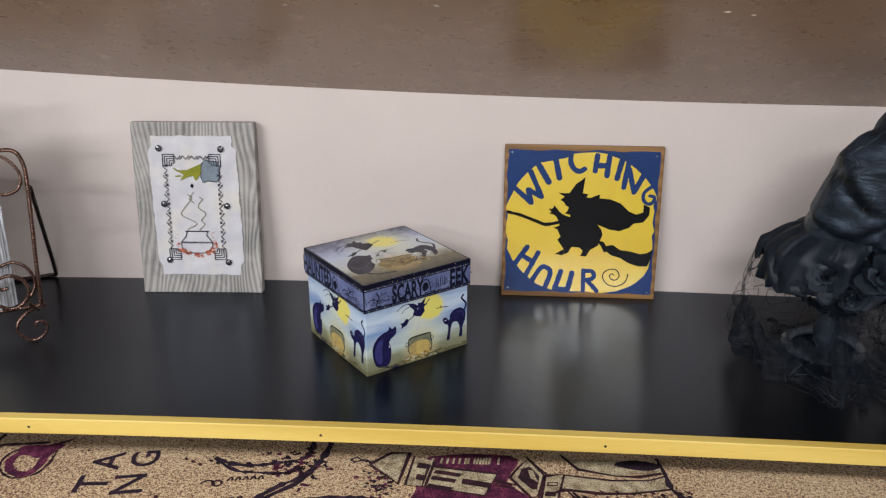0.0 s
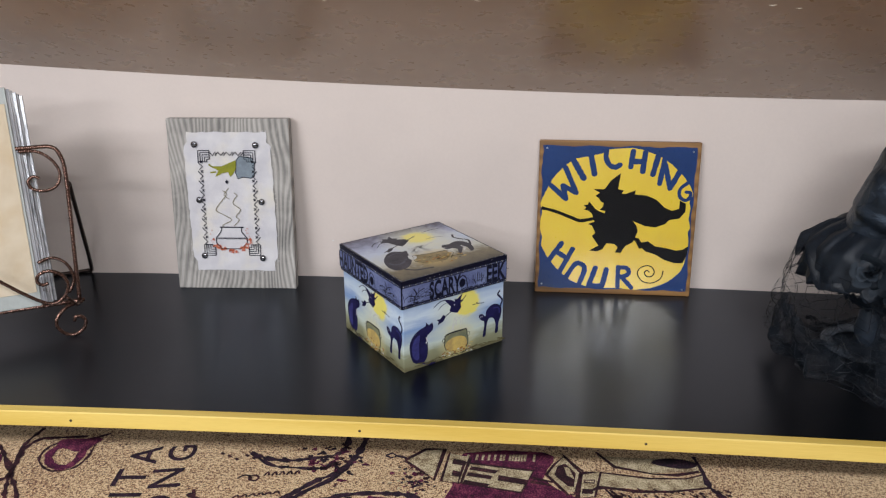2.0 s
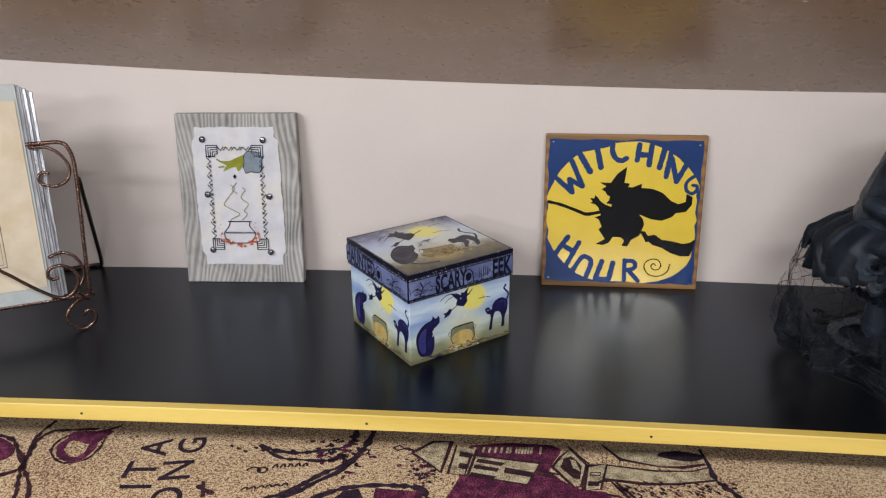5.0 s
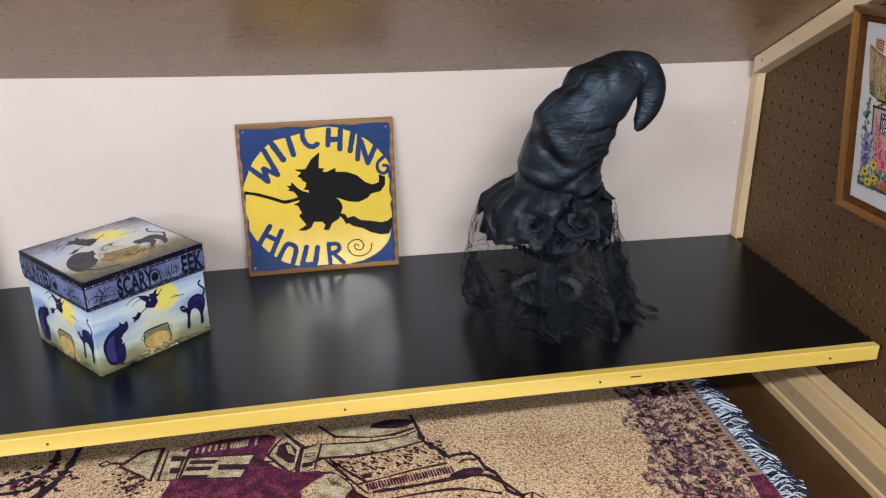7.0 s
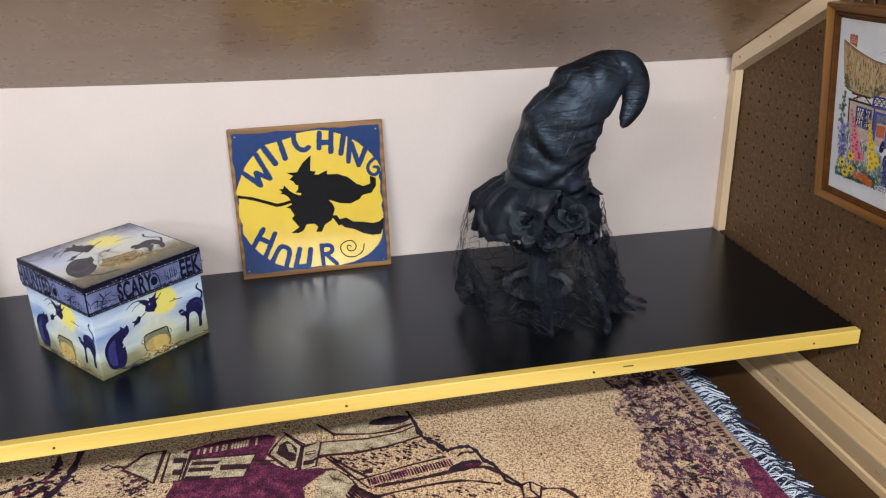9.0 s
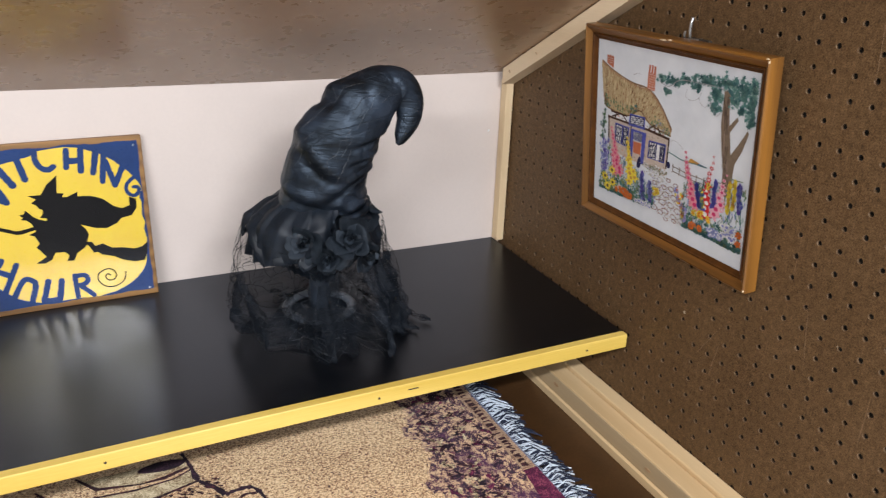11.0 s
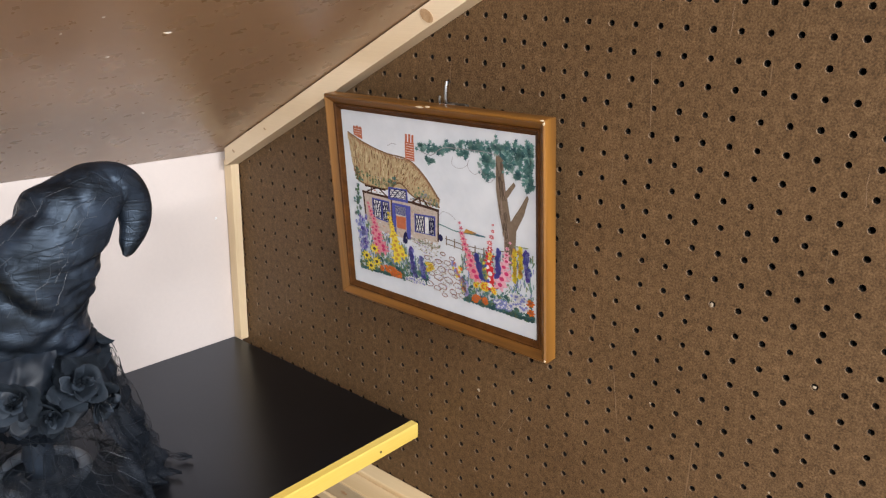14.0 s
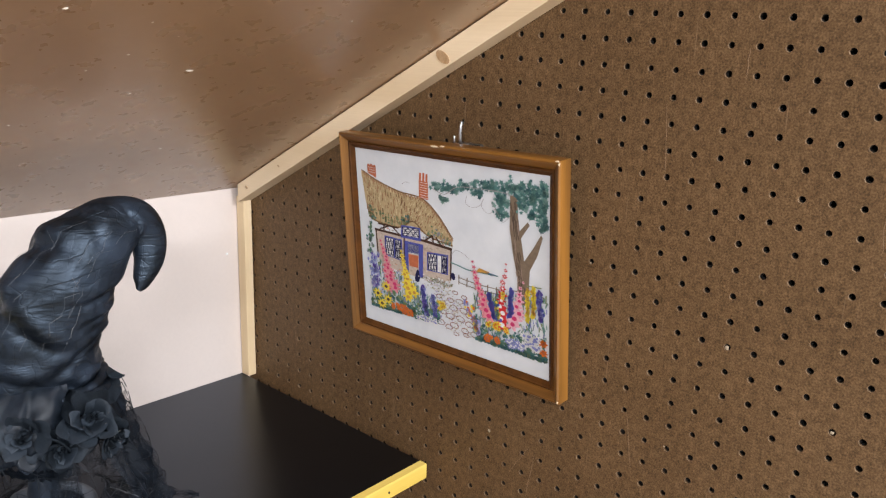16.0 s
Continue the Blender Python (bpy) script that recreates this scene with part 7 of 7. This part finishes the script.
s.line("line", [(-246, -350), (-239, -342), (-231, -343), (-226, -350)], 2.2, 3)
s.line("line", [(-224 + 7 * math.cos(a), -346 + 6 * math.sin(a)) for a in (0.6, 1.8, 3.0, 4.2, 5.4)], 2.2, 3, True)
for k in range(5):
    s.line("line", [(-212 + 10 * k, -340 + 2 * k), (-209 + 10 * k, -331 + 2 * k), (-205 + 10 * k, -338 + 2 * k)], 2.0, 3)
for k in range(6):
    s.line("line", [(-238 + 10 * k, -391 + 3 * k), (-233 + 10 * k, -384 + 3 * k), (-229 + 10 * k, -389 + 3 * k)], 2.0, 3)
# domed building and bush
s.line("ink", [(-150, -405), (-111, -374), (-76, -361), (-39, -356), (-4, -358), (14, -385)], 6, 5, wobble=W)
s.fill("ink", [(-103, -376), (-84, -368), (-70, -392), (-112, -392)])
s.fill("purple", [(-62, -364), (0, -364), (6, -385), (-60, -390)])
for k in range(7):
    s.fill("light", [(-58 + 9 * k, -368), (-53 + 9 * k, -368), (-53 + 9 * k, -384), (-58 + 9 * k, -384)])
s.fill("light", [(-25, -281), (0, -254), (24, -251), (19, -316)])
s.line("line", [(-27, -281), (-1, -252), (25, -249), (19, -320), (-27, -281)], 3.4, wobble=W)
s.fill("purple", [(2, -268), (20, -262), (18, -282), (4, -284)])
s.line("ink", [(-56, -274), (-48, -267), (-40, -273), (-48, -279), (-56, -274)], 2.6)
s.line("ink", [(-40, -273), (-26, -276)], 3.4)
for k in range(90):
    c = (R.gauss(-5, 13), R.gauss(-318, 15))
    s.line(R.choice(("line", "purple", "ink", "light")), [c, (c[0] + R.uniform(-6, 6), c[1] + R.uniform(-6, 6))], 3.0, wobble=W)
# purple courtyard, the long block, towers and the gabled wall
s.fill("purple", [(52, -255), (165, -240), (178, -262), (165, -300), (205, -332), (236, -334), (246, -346), (215, -372), (205, -430), (60, -480), (-30, -450), (20, -400), (45, -330)], 2)
s.up()
for k in range(70):
    c = (R.uniform(40, 205), R.uniform(-440, -345))
    s.line(R.choice(("line", "line", "ink")), [c, (c[0] + R.uniform(-5, 5), c[1] + R.uniform(-3, 3))], 2.6, wobble=W)
s.blob("light", (150, -398), 22, 14, 16, 0.1)
s.fill("light", [(34, -258), (62, -264), (56, -322), (30, -320)])
s.fill("light", [(56, -277), (152, -284), (137, -333), (52, -322)])
s.fill("light", [(182, -264), (193, -248), (214, -281), (207, -322), (199, -325), (171, -290)])
s.fill("light", [(217, -282), (243, -276), (233, -328), (211, -333)])
s.fill("light", [(243, -277), (307, -281), (356, -276), (384, -264), (384, -292), (333, -306), (237, -307)])
s.fill("light", [(240, -240), (330, -236), (374, -236), (376, -258), (315, -270), (262, -262)])
s.up()
for q in ([(40, -270), (58, -273), (56, -284), (39, -282)], [(42, -296), (53, -298), (52, -310), (41, -308)], [(66, -284), (104, -289), (100, -297), (64, -292)], [(63, -298), (97, -302), (95, -310), (61, -306)], [(60, -315), (94, -320), (92, -327), (58, -322)],
          [(105, -299), (146, -305), (142, -316), (104, -311)], [(220, -295), (235, -293), (233, -302), (219, -303)], [(217, -315), (232, -314), (230, -324), (216, -325)], [(184, -270), (195, -262), (209, -283), (206, -312), (198, -312), (180, -290)]):
    s.fill("line", q)
for k in range(24):
    s.line(R.choice(("purple", "light")), [(60 + 4.2 * k, -258 + 0.5 * k), (59 + 4.2 * k, -270 + 0.3 * k)], 2.2)
s.up()
s.fill("light", [(193, -270), (200, -272), (207, -296), (197, -289)])
s.fill("light", [(222, -297), (233, -296), (232, -300), (221, -300)])
for q in ([(56, -277), (152, -284), (137, -333), (52, -322), (56, -277)], [(33, -256), (29, -322), (56, -324), (63, -264)], [(180, -266), (193, -246), (216, -281), (208, -327), (198, -330), (169, -290), (180, -266)], [(216, -282), (243, -275), (233, -330), (210, -335), (216, -282)],
          [(190, -240), (222, -282)], [(238, -230), (262, -262), (315, -272), (345, -270), (376, -259)], [(243, -277), (307, -282), (356, -277), (382, -264)], [(237, -308), (291, -312), (333, -307), (384, -293)], [(246, -311), (260, -331), (288, -374), (300, -392)], [(253, -313), (275, -341), (299, -368)],
          [(220, -323), (236, -312), (246, -311)], [(288, -372), (318, -365), (364, -354), (410, -347)], [(150, -300), (178, -306)], [(148, -308), (176, -313)]):
    s.line("line", q, 3.0, wobble=W)
s.line("ink", [(373, -225), (380, -258), (385, -292), (403, -316), (412, -334)], 5, 4, wobble=W)
s.line("ink", [(412, -335), (424, -331), (444, -331), (453, -343), (459, -365), (469, -377), (475, -396), (479, -416), (496, -430)], 4.4, 4, wobble=W)
s.line("line", [(425, -350), (436, -343), (450, -346)], 3, 3, wobble=W)
s.blob("ink", (345, -244), 31, 11, 18, 0.08)
s.blob("ink", (433, -372), 24, 10, 18, 0.08, 0.2)
s.blob("purple", (438, -374), 14, 5, 12, 0.1, 0.2)
for k in range(110):
    u, f = R.uniform(262, 408), R.random()
    vv = -(308 + (356 - 308) * f) + (u - 262) * 0.10 + R.uniform(-3, 3)
    s.line("line", [(u, vv), (u + R.uniform(3, 6), vv - R.uniform(2, 6))], 2.0, wobble=W)
s.fill("line", [(258, -322), (270, -322), (268, -330), (256, -330)])
s.fill("line", [(296, -352), (309, -351), (307, -361), (294, -361)])
for k in range(30):
    u = 300 + 3.9 * k
    s.line(R.choice(("line", "purple")), [(u, -372 + (u - 300) * 0.16), (u + 2, -386 + (u - 300) * 0.16)], 2.0, wobble=W)
# nearer roofs
s.fill("light", [(236, -352), (262, -345), (280, -380), (262, -410), (226, -404)])
s.line("line", [(240, -340), (262, -346), (284, -384), (266, -416)], 3, 3, wobble=W)
for k in range(9):
    s.line("line", [(250 + 5 * k, -352 - 5 * k), (278 + 8 * k, -420 - 3 * k)], 2.2, wobble=W)
s.line("line", [(306, -390), (367, -386), (416, -380), (455, -380), (478, -402), (495, -427)], 4, 4, wobble=W)
s.line("line", [(300, -412), (352, -404), (420, -402), (470, -420)], 3, 4, wobble=W)
for k in range(70):
    u = R.uniform(300, 480)
    vv = R.uniform(-470, -408)
    s.line("line", [(u, vv), (u + R.uniform(2, 6), vv - R.uniform(3, 7))], 1.8, wobble=W)
s.line("line", [(495, -427), (508, -423), (520, -436), (512, -456), (492, -452), (495, -427)], 3, wobble=W)
s.line("line", [(508, -423), (504, -440), (512, -456)], 2)
s.line("line", [(520, -440), (545, -446), (560, -470), (580, -500)], 3.4, 4, wobble=W)
for k in range(26):
    c = (R.uniform(-520, 660), R.uniform(-520, -250))
    if -300 < c[0] < 500:
        continue
    s.blob("line", c, R.uniform(1.2, 2.4), 1.4, 6, 0.3)
for k in range(330):
    v = R.uniform(-600, -200)
    c = (R.uniform(700, 790) + min(0.0, v + 360) * 0.3, v)
    d = R.uniform(0, 6.28)
    pts = [c]
    for n in range(R.choice((1, 2, 3))):
        d += R.uniform(-1.1, 1.1)
        pts.append((pts[-1][0] + 6 * math.cos(d), pts[-1][1] + 6 * math.sin(d)))
    s.line(R.choice(("line", "ink", "purple", "line", "light")), pts, R.uniform(1.6, 3.6), 2 if len(pts) > 2 else 0, wobble=W)
for k in range(60):
    c = (R.uniform(500, 690), R.uniform(-560, -250))
    s.blob(R.choice(("line", "ink", "purple")), c, R.uniform(0.8, 1.9), 1.2, 6, 0.3)
s.done({"selvage": ("selvage", SELVAGE, "tan woven end strip"), "purple": ("purple_motif", PURPLE, "", 1), "bluegrey": ("edge_binding", plain("blue_grey_binding", (0.22, 0.25, 0.33), (0.12, 0.13, 0.19), 300, 0.9), "blue-grey edge binding"),
        "line": ("woven_outline", LINE, "", 1), "ink": ("dark_motif", BLUEBLACK, "", 1), "light": ("cream_motif", LIGHT, "", 1)})

# fringe: twisted tufts of pale and navy yarn
PALEYARN = plain("pale_blue_yarn", (0.70, 0.76, 0.82), (0.48, 0.55, 0.64), 300, 0.95, bump=0.3)
NAVYYARN = plain("navy_yarn", (0.018, 0.026, 0.055), (0.010, 0.014, 0.03), 300, 0.95, bump=0.3)
tufts = []
for v in range(8):
    R = random.Random(40 + v)
    me = bpy.data.meshes.new("tassel")
    strands = []
    for k in range(6):
        dy, ln = R.uniform(-0.005, 0.005), R.uniform(0.020, 0.047)
        bend = R.uniform(-0.016, 0.012)
        z = R.uniform(0.000, 0.007)
        strands.append((tube(spline([(0, dy * 0.6, 0.001), (ln * 0.4, dy + bend * 0.2, 0.0015 + z), (ln * 0.75, dy * 1.3 + bend * 0.6, z * 0.6 - 0.002), (ln, dy * 1.6 + bend, -0.0035)], 2), 0.00095, 4), k))
    verts_before = []
    bm = bmesh.new()
    for b, k in strands:
        tmp = bpy.data.meshes.new("tmp")
        for f in b.faces:
            f.material_index = 0 if (k + v) % 2 else 1
        b.to_mesh(tmp)
        b.free()
        bm.from_mesh(tmp)
        bpy.data.meshes.remove(tmp)
    bm.to_mesh(me)
    bm.free()
    me.materials.append(PALEYARN)
    me.materials.append(NAVYYARN)
    tufts.append(me)
R = random.Random(3)
y = -0.16
while y > -0.72:
    part("tassel", R.choice(tufts), None, throw, at=pose(0.8195, y, -0.1530, R.uniform(-20, 20), R.uniform(-4, 4), R.uniform(-38, 16)))
    y -= R.uniform(0.0032, 0.0058)

# ---------------------------------------------------------------- small marks: paint chips, filled holes, wall spot
def fleck(r, n=7, seed=0, long=1.0):
    q = random.Random(seed)
    bm = bmesh.new()
    ring = [bm.verts.new((math.cos(math.tau * k / n) * r * q.uniform(0.6, 1.2) * long, math.sin(math.tau * k / n) * r * q.uniform(0.6, 1.2), 0)) for k in range(n)]
    mid = bm.verts.new((0, 0, r * 0.35))
    for k in range(n):
        bm.faces.new((ring[k], ring[(k + 1) % n], mid))
    return bm


ROOF_TURN = math.degrees(math.atan(0.525))
chips = []
R = random.Random(21)
spots = [(0.653, -0.305, 1.8, 1.0), (0.691, -0.348, 2.4, 2.2), (0.648, -0.228, 1.2, 1.0), (0.759, -0.162, 1.7, 2.4), (0.542, -0.439, 1.9, 1.3), (0.618, -0.376, 1.1, 1.2), (0.614, -0.426, 1.1, 1.0), (0.565, -0.248, 1.1, 2.2), (0.675, -0.136, 0.9, 2.6), (0.713, -0.113, 0.9, 2.4), (-0.111, -0.265, 2.0, 1.5), (-0.254, -0.083, 1.8, 1.2),
         (0.067, -0.269, 2.0, 2.2), (0.244, -0.006, 2.0, 2.0), (0.388, -0.264, 2.6, 2.0), (0.417, -0.258, 2.0, 1.6), (0.574, -0.167, 1.6, 2.0), (-0.017, -0.069, 1.0, 1.2)]
spots += [(R.uniform(0.3, 0.95), R.uniform(-0.55, -0.03), R.uniform(0.4, 1.0), R.uniform(1, 2)) for _ in range(34)]
spots += [(R.uniform(-0.6, 0.4), R.uniform(-0.4, -0.02), R.uniform(0.4, 0.8), 1.3) for _ in range(10)]
for k, (x, y, r, ln) in enumerate(spots):
    m = pose(x, y, roof_z(x, y) - 0.0003) @ pose(0, 0, 0, -ROOF_TURN, 0, 0) @ pose(0, 0, 0, 180, 0, R.uniform(-40, 40))
    chips.append(moved(fleck(r * 0.0011, 7, k, ln), m))
tagged(part("paint_chip", joined(*chips), CHIP, None), "small pale chips in the brown panel's paint", "paint chips", kind="stuff")
spot = part("wall_spot", moved(fleck(0.0027, 8, 3), pose(0.965, back_y(0.965) - 0.0003, 0.2055, 90, 0, 0)), plain("white_filler", (0.9, 0.9, 0.88), None, 60, 0.5))
tagged(spot, "small white filler dab on the beige wall", "wall mark")
FLECK = plain("dull_filler", (0.44, 0.36, 0.26), (0.30, 0.23, 0.15), 200, 0.8, bump=0.2)
for k, (y, z, r) in enumerate(((*peg_at(28, 8), 0.0023), (*peg_at(32, 6), 0.0021), (-0.480, 0.075, 0.0024), (-0.604, 0.315, 0.0009), (-0.707, 0.14, 0.0010), (-0.837, 0.092, 0.0012))):
    plug = part("peg_hole_plug" if r > 0.002 else "board_fleck", moved(fleck(r, 8, 30 + k), pose(0.9996, y, z, 0, -90, 0)), FLECK, None)
    tagged(plug, "pale filler plugging a hole in the pegboard" if r > 0.002 else "tiny pale fleck stuck on the pegboard", "mark", "marks on the pegboard")

# pale scratches in the pegboard and a scuff on the wall
SCRATCH = plain("bare_fibre", (0.20, 0.125, 0.068), (0.15, 0.092, 0.048), 300, 0.7, bump=0.2)
for k, ((y0, z0), (y1, z1)) in enumerate((((-0.673, 0.488), (-0.679, 0.411)), ((-0.746, 0.541), (-0.746, 0.508)), ((-0.661, 0.165), (-0.672, 0.095)), ((-0.874, 0.412), (-0.876, 0.377)), ((-0.548, 0.067), (-0.538, 0.003)), ((-0.511, 0.029), (-0.546, 0.085)), ((-0.423, 0.474), (-0.421, 0.436)))):
    pts = [(1.0, y0 + (y1 - y0) * f + R.uniform(-1, 1) * 0.0008, z0 + (z1 - z0) * f) for f in (0, 0.15, 0.35, 0.5, 0.7, 0.85, 1)]
    mark = part("scratch", tube(pts, 0.0003, 4, False, [0.0001, 0.0003, 0.0004, 0.0003, 0.0004, 0.0002, 0.0001]), SCRATCH)
    tagged(mark, "faint pale scratch in the brown pegboard", "mark", "marks on the pegboard")
scuff = part("wall_scuff", moved(fleck(0.0016, 7, 9, 1.8), pose(-0.1925, back_y(-0.1925) - 0.0003, 0.0642, 90, 0, 25)), plain("pale_scuff", (0.74, 0.69, 0.66), None, 60, 0.6))
tagged(scuff, "small pale scuff on the beige wall", "wall mark")
